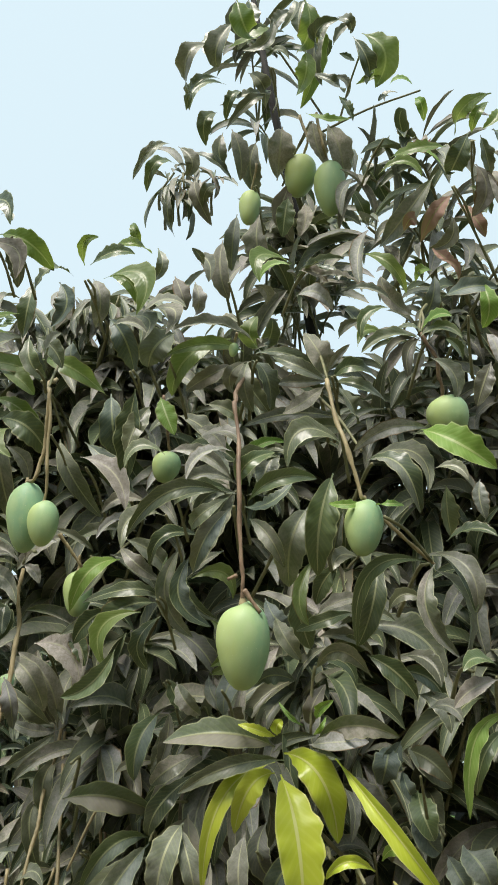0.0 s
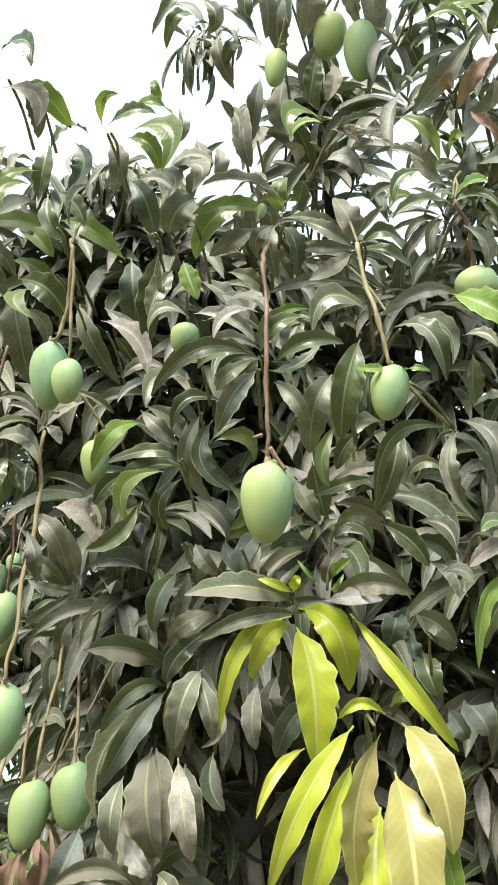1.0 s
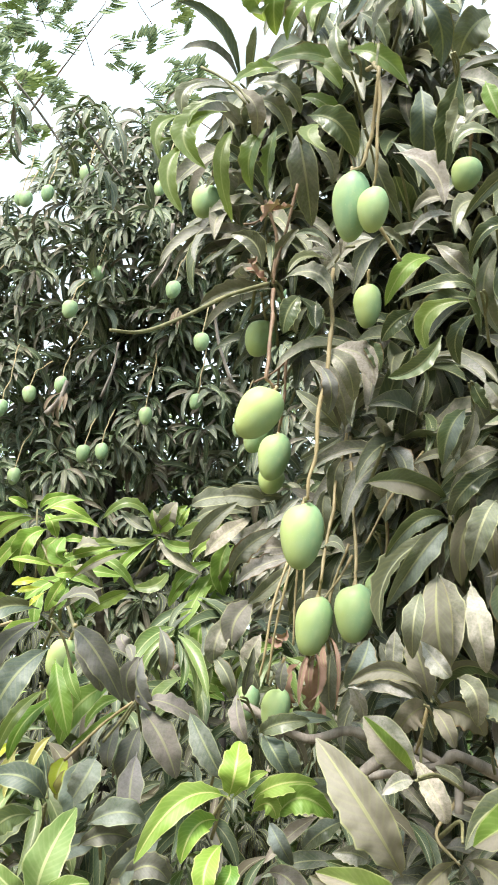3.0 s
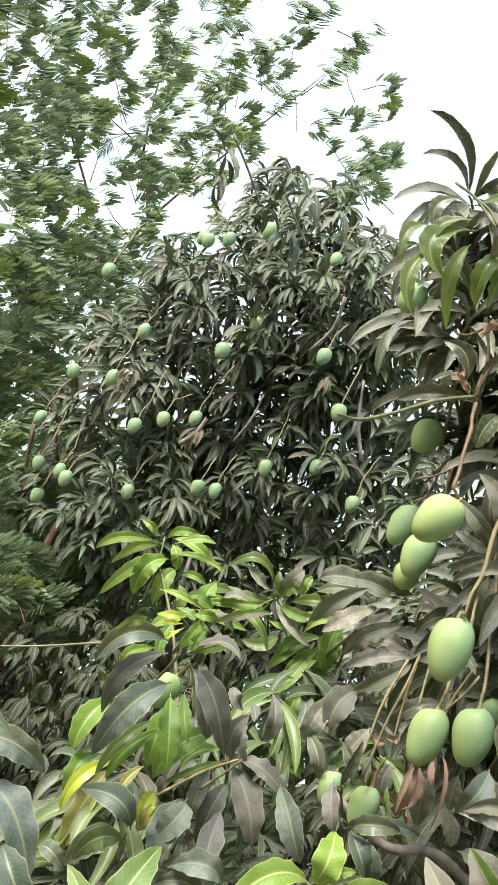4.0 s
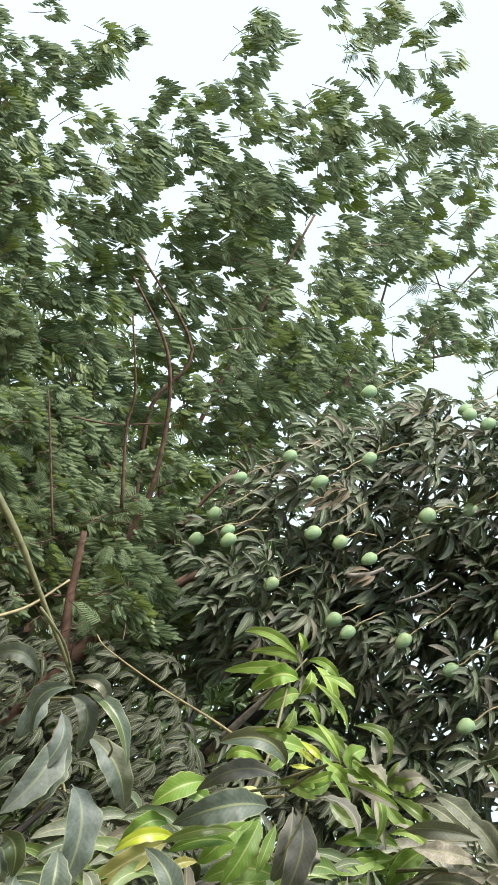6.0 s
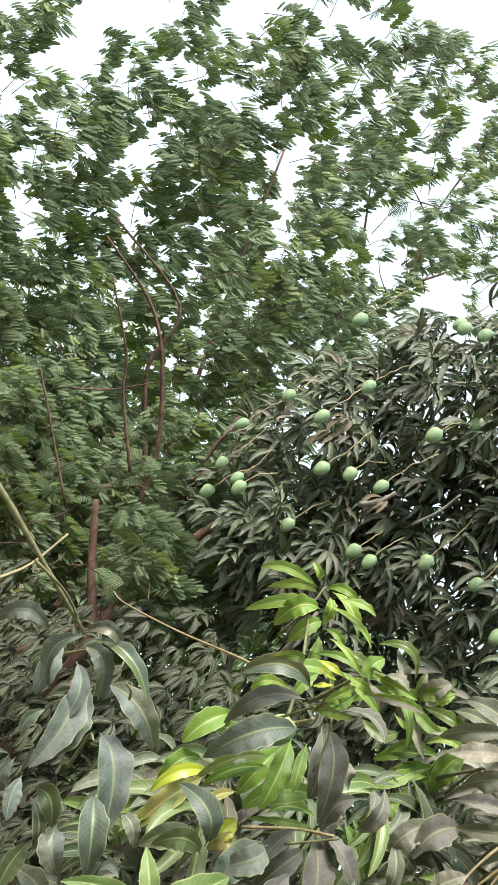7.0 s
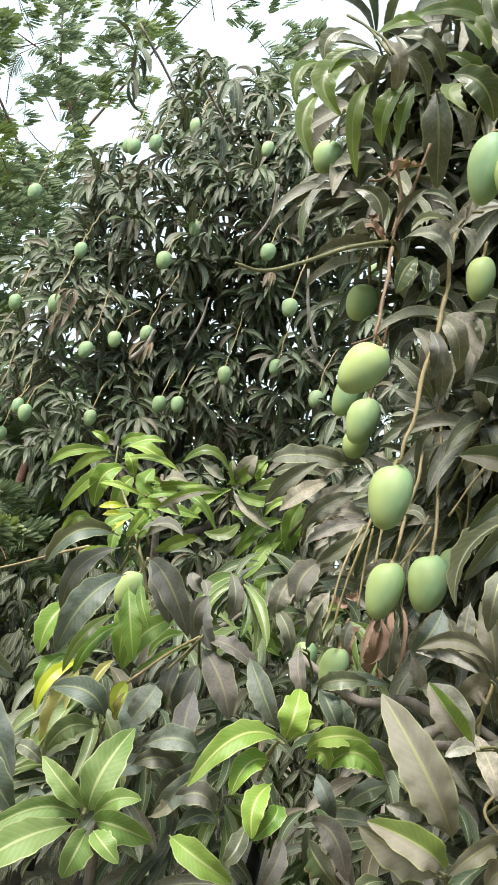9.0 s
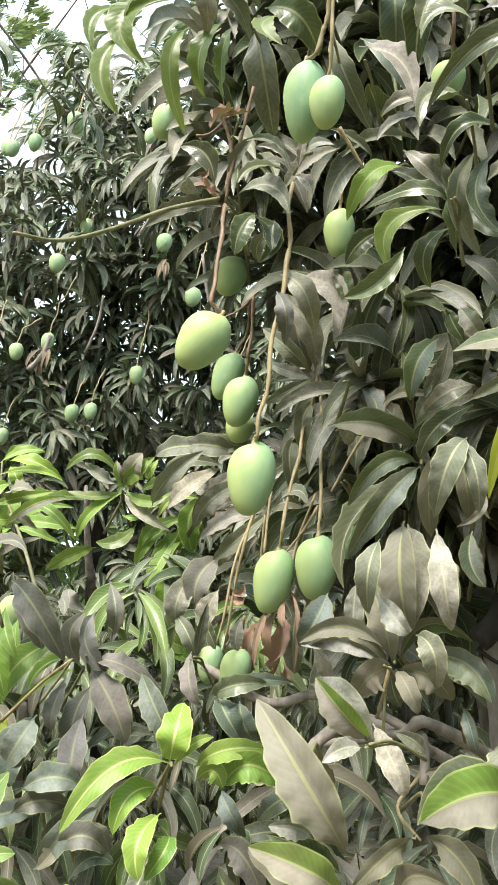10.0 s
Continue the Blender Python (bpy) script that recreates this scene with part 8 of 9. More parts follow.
sprig(young_tree, (-0.9, 1.66, 1.62), [
    ((-1.036, 1.594, 1.719), (-0.977, 1.575, 1.744), (-0.947, 1.616, 1.756), "lime", 0.0115),
    ((-1.045, 1.617, 1.699), (-0.962, 1.611, 1.711), (-0.911, 1.648, 1.702), "lime", 0.0102),
    ((-0.977, 1.616, 1.584), (-0.926, 1.599, 1.575), (-0.891, 1.665, 1.563), "fresh", 0.0127),
    ((-0.989, 1.632, 1.593), (-0.93, 1.608, 1.629), (-0.87, 1.645, 1.641), "fresh", 0.0102),
    ((-0.965, 1.648, 1.635), (-0.905, 1.626, 1.659), (-0.863, 1.705, 1.674), "olive", 0.0140),
    ((-0.838, 1.722, 1.571), (-0.872, 1.662, 1.539), (-0.919, 1.664, 1.506), "olive", 0.0153),
])
sprig(young_tree, (-0.778, 1.677, 1.699), [
    ((-0.791, 1.667, 1.695), (-0.744, 1.637, 1.721), (-0.717, 1.643, 1.756), "fresh", 0.0151),
    ((-0.805, 1.711, 1.712), (-0.824, 1.658, 1.716), (-0.868, 1.656, 1.746), "dusty", 0.0151),
    ((-0.799, 1.719, 1.701), (-0.831, 1.663, 1.673), (-0.888, 1.64, 1.676), "olive", 0.0126),
    ((-0.771, 1.686, 1.695), (-0.715, 1.667, 1.671), (-0.649, 1.693, 1.691), "fresh", 0.0126),
    ((-0.78, 1.694, 1.69), (-0.727, 1.677, 1.645), (-0.67, 1.71, 1.619), "dusty", 0.0151),
    ((-0.749, 1.71, 1.625), (-0.764, 1.667, 1.581), (-0.815, 1.667, 1.575), "olive", 0.0151),
])
sprig(young_tree, (-0.55, 1.58, 1.68), [
    ((-0.667, 1.578, 1.643), (-0.622, 1.527, 1.692), (-0.56, 1.53, 1.748), "dusty", 0.0177),
    ((-0.633, 1.571, 1.631), (-0.585, 1.523, 1.67), (-0.536, 1.571, 1.726), "dusty", 0.0177),
    ((-0.578, 1.595, 1.6), (-0.538, 1.541, 1.651), (-0.475, 1.567, 1.704), "dusty", 0.0202),
    ((-0.569, 1.613, 1.582), (-0.51, 1.565, 1.62), (-0.438, 1.597, 1.653), "dusty", 0.0202),
    ((-0.537, 1.604, 1.545), (-0.479, 1.556, 1.583), (-0.432, 1.57, 1.637), "dusty", 0.0152),
])
sprig(young_tree, (-0.55, 1.58, 1.68), [
    ((-0.567, 1.604, 1.527), (-0.583, 1.567, 1.464), (-0.589, 1.6, 1.421), "dusty", 0.0227),
    ((-0.681, 1.588, 1.748), (-0.619, 1.548, 1.761), (-0.545, 1.592, 1.772), "dusty", 0.0202),
    ((-0.609, 1.592, 1.766), (-0.557, 1.552, 1.768), (-0.472, 1.574, 1.777), "dusty", 0.0227),
    ((-0.6, 1.604, 1.441), (-0.556, 1.571, 1.404), (-0.543, 1.604, 1.361), "dusty", 0.0152),
])
sprig(young_tree, (-0.5, 1.38, 1.25), [
    ((-0.439, 1.405, 1.305), (-0.413, 1.367, 1.28), (-0.392, 1.395, 1.245), "slate", 0.0193),
    ((-0.449, 1.398, 1.304), (-0.406, 1.358, 1.326), (-0.36, 1.392, 1.335), "green", 0.0150),
    ((-0.765, 1.348, 1.097), (-0.723, 1.32, 1.106), (-0.685, 1.38, 1.128), "slate", 0.0172),
    ((-0.651, 1.346, 1.058), (-0.633, 1.312, 1.099), (-0.593, 1.351, 1.145), "mauve", 0.0193),
    ((-0.66, 1.394, 1.253), (-0.649, 1.352, 1.196), (-0.644, 1.363, 1.164), "mauve", 0.0215),
])
sprig(young_tree, (-0.8, 1.36, 1.165), [
    ((-0.778, 1.368, 1.233), (-0.773, 1.33, 1.208), (-0.774, 1.34, 1.176), "yellow", 0.0155),
    ((-0.754, 1.372, 1.215), (-0.76, 1.331, 1.197), (-0.779, 1.36, 1.164), "pink", 0.0133),
])
sprig(young_tree, (-0.8, 1.36, 1.165), [
    ((-0.881, 1.383, 1.237), (-0.881, 1.331, 1.163), (-0.891, 1.348, 1.086), "pink", 0.0186),
    ((-0.859, 1.346, 1.254), (-0.889, 1.291, 1.21), (-0.9, 1.295, 1.147), "yellow", 0.0116),
    ((-0.912, 1.334, 1.35), (-0.922, 1.29, 1.3), (-0.928, 1.297, 1.242), "fresh", 0.0209),
    ((-0.898, 1.354, 1.251), (-0.91, 1.307, 1.219), (-0.914, 1.336, 1.157), "fresh", 0.0163),
    ((-0.707, 1.377, 1.369), (-0.755, 1.325, 1.32), (-0.78, 1.333, 1.253), "fresh", 0.0209),
])
sprig(near_tree, (-0.33, 1, 2.28), [
    ((-0.391, 0.969, 2.343), (-0.355, 0.956, 2.314), (-0.33, 0.981, 2.295), "olive", 0.0157),
    ((-0.386, 0.997, 2.262), (-0.332, 0.985, 2.231), (-0.307, 1.032, 2.204), "green", 0.0216),
])
sprig(near_tree, (0.33, 0.918, 2.346), [
    ((0.308, 0.908, 2.383), (0.261, 0.867, 2.383), (0.246, 0.846, 2.413), "dusty", 0.0155),
    ((0.313, 0.916, 2.378), (0.323, 0.867, 2.367), (0.332, 0.843, 2.407), "slate", 0.0136),
    ((0.225, 0.86, 2.484), (0.263, 0.841, 2.436), (0.296, 0.891, 2.419), "olive", 0.0116),
    ((0.116, 0.926, 2.455), (0.146, 0.893, 2.43), (0.178, 0.934, 2.427), "dusty", 0.0136),
    ((0.353, 0.898, 2.411), (0.385, 0.849, 2.387), (0.437, 0.86, 2.395), "slate", 0.0155),
    ((0.408, 0.854, 2.403), (0.41, 0.851, 2.348), (0.414, 0.905, 2.35), "fresh", 0.0136),
    ((0.337, 0.862, 2.441), (0.309, 0.842, 2.422), (0.313, 0.885, 2.44), "fresh", 0.0077),
])
sprig(near_tree, (0.25, 1.25, 1.65), [
    ((0.261, 1.259, 1.784), (0.283, 1.221, 1.743), (0.32, 1.254, 1.719), "green", 0.0173),
    ((0.23, 1.238, 1.78), (0.216, 1.209, 1.746), (0.212, 1.252, 1.726), "slate", 0.0193),
    ((0.266, 1.25, 1.716), (0.262, 1.217, 1.679), (0.274, 1.225, 1.643), "green", 0.0193),
    ((0.315, 1.231, 1.635), (0.324, 1.191, 1.609), (0.336, 1.197, 1.582), "slate", 0.0231),
    ((0.045, 1.184, 2.009), (0.061, 1.162, 1.96), (0.089, 1.2, 1.945), "slate", 0.0154),
])
sprig(near_tree, (-0.35, 1.38, 1.46), [
    ((-0.365, 1.385, 1.452), (-0.373, 1.345, 1.413), (-0.375, 1.349, 1.358), "dry", 0.0055),
    ((-0.361, 1.415, 1.451), (-0.366, 1.378, 1.412), (-0.361, 1.406, 1.374), "dry", 0.0074),
    ((-0.341, 1.372, 1.467), (-0.339, 1.34, 1.437), (-0.331, 1.34, 1.42), "dry", 0.0055),
    ((-0.334, 1.379, 1.477), (-0.313, 1.342, 1.432), (-0.316, 1.366, 1.357), "dry", 0.0037),
])
sprig(near_tree, (0.14, 0.95, 2.92), [
    ((0.052, 0.848, 3.037), (0.08, 0.847, 2.991), (0.088, 0.908, 3.009), "dusty", 0.0154),
    ((0.04, 0.873, 3.006), (0.015, 0.86, 2.969), (0.002, 0.904, 2.954), "green", 0.0116),
    ((0.086, 0.872, 2.992), (0.049, 0.863, 2.95), (0.002, 0.916, 2.942), "green", 0.0129),
    ((-0.004, 0.929, 2.952), (-0.014, 0.94, 2.899), (-0.001, 0.967, 2.879), "green", 0.0154),
    ((0.068, 0.952, 2.954), (0.051, 0.974, 2.887), (0.072, 1.047, 2.889), "dusty", 0.0206),
    ((-0.069, 1.02, 2.917), (-0.063, 1.024, 2.864), (-0.035, 1.075, 2.833), "dusty", 0.0154),
    ((-0.02, 1.024, 2.901), (-0.044, 1.009, 2.866), (-0.052, 1.042, 2.848), "green", 0.0129),
])
sprig(near_tree, (0.14, 0.95, 2.92), [
    ((0.072, 1.079, 2.872), (0.063, 1.099, 2.802), (0.082, 1.151, 2.788), "dusty", 0.0257),
    ((0.022, 1.087, 2.884), (0.01, 1.107, 2.813), (0.006, 1.181, 2.805), "slate", 0.0180),
    ((-0.071, 0.953, 2.92), (-0.023, 0.945, 2.877), (0.011, 0.987, 2.868), "green", 0.0116),
    ((-0.126, 1.034, 2.918), (-0.13, 1.055, 2.849), (-0.118, 1.109, 2.839), "green", 0.0103),
    ((0.266, 1.014, 2.877), (0.287, 1.024, 2.814), (0.301, 1.064, 2.807), "green", 0.0154),
    ((0.181, 0.843, 3.023), (0.223, 0.836, 2.976), (0.253, 0.875, 3.002), "green", 0.0129),
    ((0.169, 0.901, 2.974), (0.212, 0.889, 2.928), (0.265, 0.91, 2.965), "fresh", 0.0116),
])
sprig(near_tree, (0.14, 0.95, 2.92), [
    ((0.239, 0.872, 2.986), (0.252, 0.869, 2.943), (0.265, 0.894, 2.928), "green", 0.0116),
    ((0.099, 0.874, 3.016), (0.05, 0.861, 2.98), (0.01, 0.879, 2.995), "green", 0.0116),
    ((0.34, 0.912, 2.903), (0.314, 0.918, 2.859), (0.298, 0.957, 2.893), "green", 0.0116),
    ((0.35, 0.901, 2.906), (0.364, 0.896, 2.862), (0.389, 0.918, 2.871), "dry", 0.0129),
    ((0.403, 0.929, 2.907), (0.417, 0.91, 2.872), (0.443, 0.937, 2.894), "dry", 0.0077),
])
sprig(near_tree, (0.33, 0.87, 2.55), [
    ((0.389, 0.822, 2.586), (0.351, 0.827, 2.542), (0.334, 0.873, 2.525), "dry", 0.0137),
    ((0.397, 0.827, 2.57), (0.416, 0.82, 2.518), (0.435, 0.844, 2.501), "dry", 0.0126),
    ((0.338, 0.877, 2.574), (0.318, 0.848, 2.557), (0.31, 0.873, 2.556), "dry", 0.0126),
])
sprig(near_tree, (-0.25, 1.05, 2.55), [
    ((-0.281, 1.004, 2.635), (-0.273, 0.949, 2.633), (-0.246, 0.95, 2.652), "olive", 0.0090),
    ((-0.266, 0.99, 2.619), (-0.216, 0.951, 2.609), (-0.177, 0.966, 2.62), "green", 0.0147),
    ((-0.173, 1.001, 2.677), (-0.178, 0.955, 2.669), (-0.186, 0.964, 2.708), "olive", 0.0090),
    ((-0.226, 0.99, 2.667), (-0.183, 0.963, 2.646), (-0.15, 1, 2.659), "olive", 0.0136),
    ((-0.299, 1.002, 2.603), (-0.33, 0.959, 2.577), (-0.365, 0.991, 2.547), "green", 0.0158),
    ((-0.139, 0.998, 2.672), (-0.129, 0.998, 2.623), (-0.152, 1.035, 2.617), "green", 0.0113),
])
sprig(near_tree, (-0.25, 1.05, 2.55), [
    ((-0.105, 1.009, 2.603), (-0.091, 1.007, 2.554), (-0.084, 1.034, 2.536), "dusty", 0.0158),
    ((-0.067, 1.021, 2.599), (-0.059, 1.019, 2.55), (-0.069, 1.065, 2.551), "dusty", 0.0136),
    ((-0.332, 1.026, 2.613), (-0.313, 1.032, 2.557), (-0.347, 1.063, 2.529), "slate", 0.0203),
    ((-0.377, 1.014, 2.602), (-0.383, 1.021, 2.533), (-0.399, 1.068, 2.505), "green", 0.0181),
    ((-0.311, 1.101, 2.526), (-0.307, 1.099, 2.472), (-0.293, 1.151, 2.48), "slate", 0.0226),
    ((-0.393, 1.087, 2.508), (-0.377, 1.082, 2.46), (-0.366, 1.143, 2.454), "slate", 0.0181),
])
sprig(young_tree, (-0.88, 1.42, 1.35), [
    ((-0.867, 1.409, 1.55), (-0.887, 1.369, 1.522), (-0.915, 1.365, 1.495), "fresh", 0.0147),
    ((-0.859, 1.416, 1.565), (-0.797, 1.386, 1.561), (-0.747, 1.428, 1.562), "fresh", 0.0122),
    ((-0.834, 1.43, 1.38), (-0.824, 1.39, 1.325), (-0.826, 1.417, 1.26), "fresh", 0.0195),
    ((-0.833, 1.437, 1.393), (-0.813, 1.404, 1.357), (-0.8, 1.41, 1.32), "fresh", 0.0110),
    ((-0.899, 1.411, 1.468), (-0.93, 1.365, 1.437), (-0.942, 1.385, 1.404), "lime", 0.0110),
])
sprig(young_tree, (-0.55, 1.58, 1.68), [
    ((-0.493, 1.584, 1.762), (-0.549, 1.534, 1.763), (-0.61, 1.567, 1.767), "dusty", 0.0206),
    ((-0.589, 1.589, 1.687), (-0.534, 1.553, 1.682), (-0.506, 1.594, 1.737), "dusty", 0.0180),
    ((-0.447, 1.628, 1.672), (-0.498, 1.584, 1.665), (-0.555, 1.632, 1.649), "dusty", 0.0206),
    ((-0.462, 1.624, 1.649), (-0.508, 1.583, 1.632), (-0.548, 1.621, 1.597), "dusty", 0.0180),
    ((-0.427, 1.615, 1.655), (-0.398, 1.574, 1.666), (-0.363, 1.612, 1.667), "green|pale", 0.0206),
    ((-0.347, 1.615, 1.59), (-0.402, 1.575, 1.558), (-0.443, 1.615, 1.512), "green", 0.0155),
    ((-0.477, 1.631, 1.601), (-0.501, 1.596, 1.57), (-0.525, 1.623, 1.539), "dusty", 0.0129),
    ((-0.521, 1.611, 1.558), (-0.548, 1.573, 1.51), (-0.552, 1.583, 1.459), "mauve", 0.0283),
])
sprig(young_tree, (-0.643, 1.752, 1.655), [
    ((-0.62, 1.74, 1.704), (-0.628, 1.707, 1.638), (-0.619, 1.74, 1.579), "fresh", 0.0241),
    ((-0.655, 1.781, 1.626), (-0.688, 1.739, 1.57), (-0.709, 1.786, 1.506), "fresh", 0.0227),
    ((-0.621, 1.799, 1.591), (-0.632, 1.763, 1.534), (-0.639, 1.783, 1.491), "fresh", 0.0255),
    ((-0.667, 1.795, 1.661), (-0.708, 1.752, 1.628), (-0.74, 1.767, 1.588), "fresh", 0.0128),
    ((-0.701, 1.806, 1.386), (-0.65, 1.771, 1.372), (-0.601, 1.784, 1.35), "fresh", 0.0198),
])
sprig(young_tree, (-0.6, 1.25, 1.12), [
    ((-0.603, 1.271, 1.037), (-0.547, 1.238, 1.028), (-0.493, 1.282, 1), "fresh", 0.0193),
    ((-0.572, 1.31, 1.139), (-0.599, 1.254, 1.107), (-0.638, 1.283, 1.058), "slate", 0.0174),
    ((-0.615, 1.271, 1.079), (-0.569, 1.248, 1.11), (-0.546, 1.293, 1.083), "mauve", 0.0174),
    ((-0.68, 1.265, 1.151), (-0.625, 1.244, 1.177), (-0.595, 1.283, 1.164), "slate", 0.0193),
    ((-0.745, 1.207, 1.162), (-0.766, 1.153, 1.159), (-0.795, 1.162, 1.116), "green", 0.0174),
])
sprig(near_tree, (-0.06, 1.22, 1.5), [
    ((-0.154, 1.254, 1.575), (-0.143, 1.219, 1.505), (-0.15, 1.244, 1.419), "dusty", 0.0264),
    ((-0.11, 1.263, 1.554), (-0.107, 1.229, 1.498), (-0.088, 1.262, 1.442), "mauve", 0.0247),
    ((-0.067, 1.225, 1.566), (-0.07, 1.193, 1.519), (-0.05, 1.194, 1.488), "dusty|green", 0.0141),
    ((-0.123, 1.153, 1.818), (-0.148, 1.128, 1.772), (-0.156, 1.153, 1.726), "slate|green", 0.0158),
    ((-0.071, 1.189, 1.765), (-0.107, 1.158, 1.741), (-0.138, 1.207, 1.729), "green|dusty", 0.0141),
])
sprig(near_tree, (-0.06, 1.22, 1.5), [
    ((-0.071, 1.212, 1.744), (-0.12, 1.185, 1.699), (-0.141, 1.227, 1.665), "green", 0.0150),
    ((-0.13, 1.242, 1.395), (-0.073, 1.199, 1.392), (-0.039, 1.205, 1.347), "slate|green", 0.0211),
    ((-0.259, 1.248, 1.468), (-0.267, 1.211, 1.427), (-0.291, 1.236, 1.391), "slate", 0.0194),
    ((-0.274, 1.252, 1.343), (-0.224, 1.215, 1.33), (-0.188, 1.236, 1.28), "dusty|green", 0.0220),
    ((-0.186, 1.269, 1.302), (-0.156, 1.226, 1.26), (-0.139, 1.235, 1.223), "dusty", 0.0158),
])
sprig(near_tree, (0.12, 1.2, 1.62), [
    ((0, 1.218, 1.662), (-0.011, 1.19, 1.611), (-0.005, 1.211, 1.568), "dusty", 0.0144),
    ((0.033, 1.229, 1.678), (0.017, 1.203, 1.631), (0.041, 1.251, 1.602), "mauve", 0.0162),
    ((0.087, 1.203, 1.635), (0.046, 1.174, 1.603), (0.025, 1.22, 1.557), "slate", 0.0180),
    ((-0.023, 1.144, 1.937), (-0.012, 1.124, 1.887), (-0.048, 1.145, 1.872), "olive", 0.0108),
    ((-0.096, 1.139, 1.859), (-0.082, 1.114, 1.824), (-0.061, 1.145, 1.811), "green|dusty", 0.0126),
    ((-0.05, 1.178, 1.88), (-0.042, 1.155, 1.84), (-0.017, 1.2, 1.833), "dusty", 0.0126),
    ((-0.072, 1.285, 1.341), (-0.062, 1.246, 1.315), (-0.052, 1.262, 1.28), "slate", 0.0090),
])
sprig(near_tree, (0.12, 1.2, 1.62), [
    ((-0.02, 1.263, 1.311), (-0.015, 1.22, 1.28), (0.009, 1.241, 1.24), "dusty", 0.0251),
    ((0.043, 1.285, 1.312), (0.032, 1.245, 1.28), (0.041, 1.255, 1.243), "dusty", 0.0180),
    ((0.077, 1.242, 1.308), (0.039, 1.204, 1.284), (0.034, 1.232, 1.227), "pale|green", 0.0198),
    ((-0.103, 1.156, 1.947), (-0.06, 1.13, 1.906), (-0.034, 1.158, 1.866), "mauve", 0.0144),
    ((0.015, 1.121, 1.875), (-0.018, 1.099, 1.838), (-0.026, 1.12, 1.802), "slate", 0.0144),
    ((0.085, 1.153, 1.859), (0.046, 1.118, 1.858), (0.021, 1.155, 1.853), "slate", 0.0126),
])
sprig(near_tree, (-0.44, 1.4, 1.38), [
    ((-0.49, 1.393, 1.371), (-0.478, 1.357, 1.328), (-0.461, 1.369, 1.291), "mauve", 0.0146),
    ((-0.41, 1.431, 1.302), (-0.391, 1.395, 1.27), (-0.377, 1.426, 1.245), "slate", 0.0167),
    ((-0.423, 1.436, 1.315), (-0.383, 1.399, 1.336), (-0.327, 1.441, 1.34), "slate", 0.0115),
    ((-0.281, 1.405, 1.208), (-0.338, 1.358, 1.228), (-0.399, 1.379, 1.193), "green|slate", 0.0292),
    ((-0.297, 1.449, 1.182), (-0.33, 1.406, 1.166), (-0.364, 1.447, 1.129), "green|slate", 0.0156),
])
sprig(near_tree, (-0.44, 1.4, 1.38), [
    ((-0.418, 1.407, 1.17), (-0.393, 1.368, 1.149), (-0.373, 1.407, 1.111), "slate", 0.0146),
    ((-0.416, 1.417, 1.093), (-0.367, 1.377, 1.091), (-0.337, 1.418, 1.025), "mauve", 0.0209),
    ((-0.406, 1.389, 1.069), (-0.377, 1.347, 1.051), (-0.343, 1.379, 1.019), "dusty|green", 0.0261),
    ((-0.453, 1.418, 1.06), (-0.446, 1.371, 1.026), (-0.466, 1.383, 0.981), "mauve", 0.0156),
    ((-0.506, 1.367, 1.078), (-0.504, 1.319, 1.042), (-0.52, 1.319, 1.013), "green", 0.0146),
])
sprig(young_tree, (-0.758, 1.168, 1.539), [
    ((-0.737, 1.171, 1.553), (-0.711, 1.138, 1.565), (-0.684, 1.147, 1.566), "pale", 0.0137),
    ((-0.739, 1.178, 1.516), (-0.683, 1.146, 1.544), (-0.65, 1.183, 1.567), "lime|pale", 0.0078),
    ((-0.833, 1.137, 1.533), (-0.786, 1.114, 1.532), (-0.757, 1.164, 1.531), "lime", 0.0059),
    ((-0.755, 1.211, 1.512), (-0.752, 1.18, 1.48), (-0.773, 1.213, 1.468), "fresh", 0.0088),
    ((-0.755, 1.21, 1.541), (-0.722, 1.185, 1.532), (-0.711, 1.222, 1.523), "pale", 0.0088),
    ((-0.768, 1.226, 1.469), (-0.736, 1.193, 1.487), (-0.71, 1.245, 1.514), "pale", 0.0069),
    ((-0.845, 1.176, 1.479), (-0.851, 1.135, 1.471), (-0.89, 1.171, 1.447), "olive", 0.0088),
])
sprig(young_tree, (-0.778, 1.677, 1.699), [
    ((-0.759, 1.679, 1.694), (-0.744, 1.632, 1.731), (-0.726, 1.631, 1.767), "pale", 0.0205),
    ((-0.768, 1.674, 1.695), (-0.771, 1.629, 1.716), (-0.78, 1.626, 1.746), "olive|pale", 0.0109),
    ((-0.636, 1.719, 1.703), (-0.68, 1.673, 1.681), (-0.717, 1.698, 1.65), "pale|fresh", 0.0109),
    ((-0.737, 1.712, 1.727), (-0.722, 1.676, 1.737), (-0.716, 1.701, 1.774), "lime", 0.0082),
    ((-0.601, 1.709, 1.692), (-0.65, 1.66, 1.679), (-0.689, 1.684, 1.642), "lime", 0.0096),
    ((-0.784, 1.711, 1.645), (-0.739, 1.685, 1.638), (-0.731, 1.698, 1.662), "lime", 0.0109),
])
sprig(young_tree, (-0.643, 1.752, 1.655), [
    ((-0.628, 1.775, 1.515), (-0.595, 1.732, 1.54), (-0.523, 1.769, 1.575), "mauve", 0.0251),
    ((-0.531, 1.794, 1.576), (-0.537, 1.76, 1.508), (-0.557, 1.8, 1.46), "mauve", 0.0223),
    ((-0.575, 1.808, 1.494), (-0.559, 1.772, 1.44), (-0.542, 1.829, 1.388), "dusty", 0.0167),
    ((-0.605, 1.842, 1.351), (-0.578, 1.802, 1.391), (-0.53, 1.811, 1.407), "dusty", 0.0125),
    ((-0.593, 1.83, 1.386), (-0.583, 1.791, 1.415), (-0.588, 1.822, 1.46), "olive", 0.0139),
])
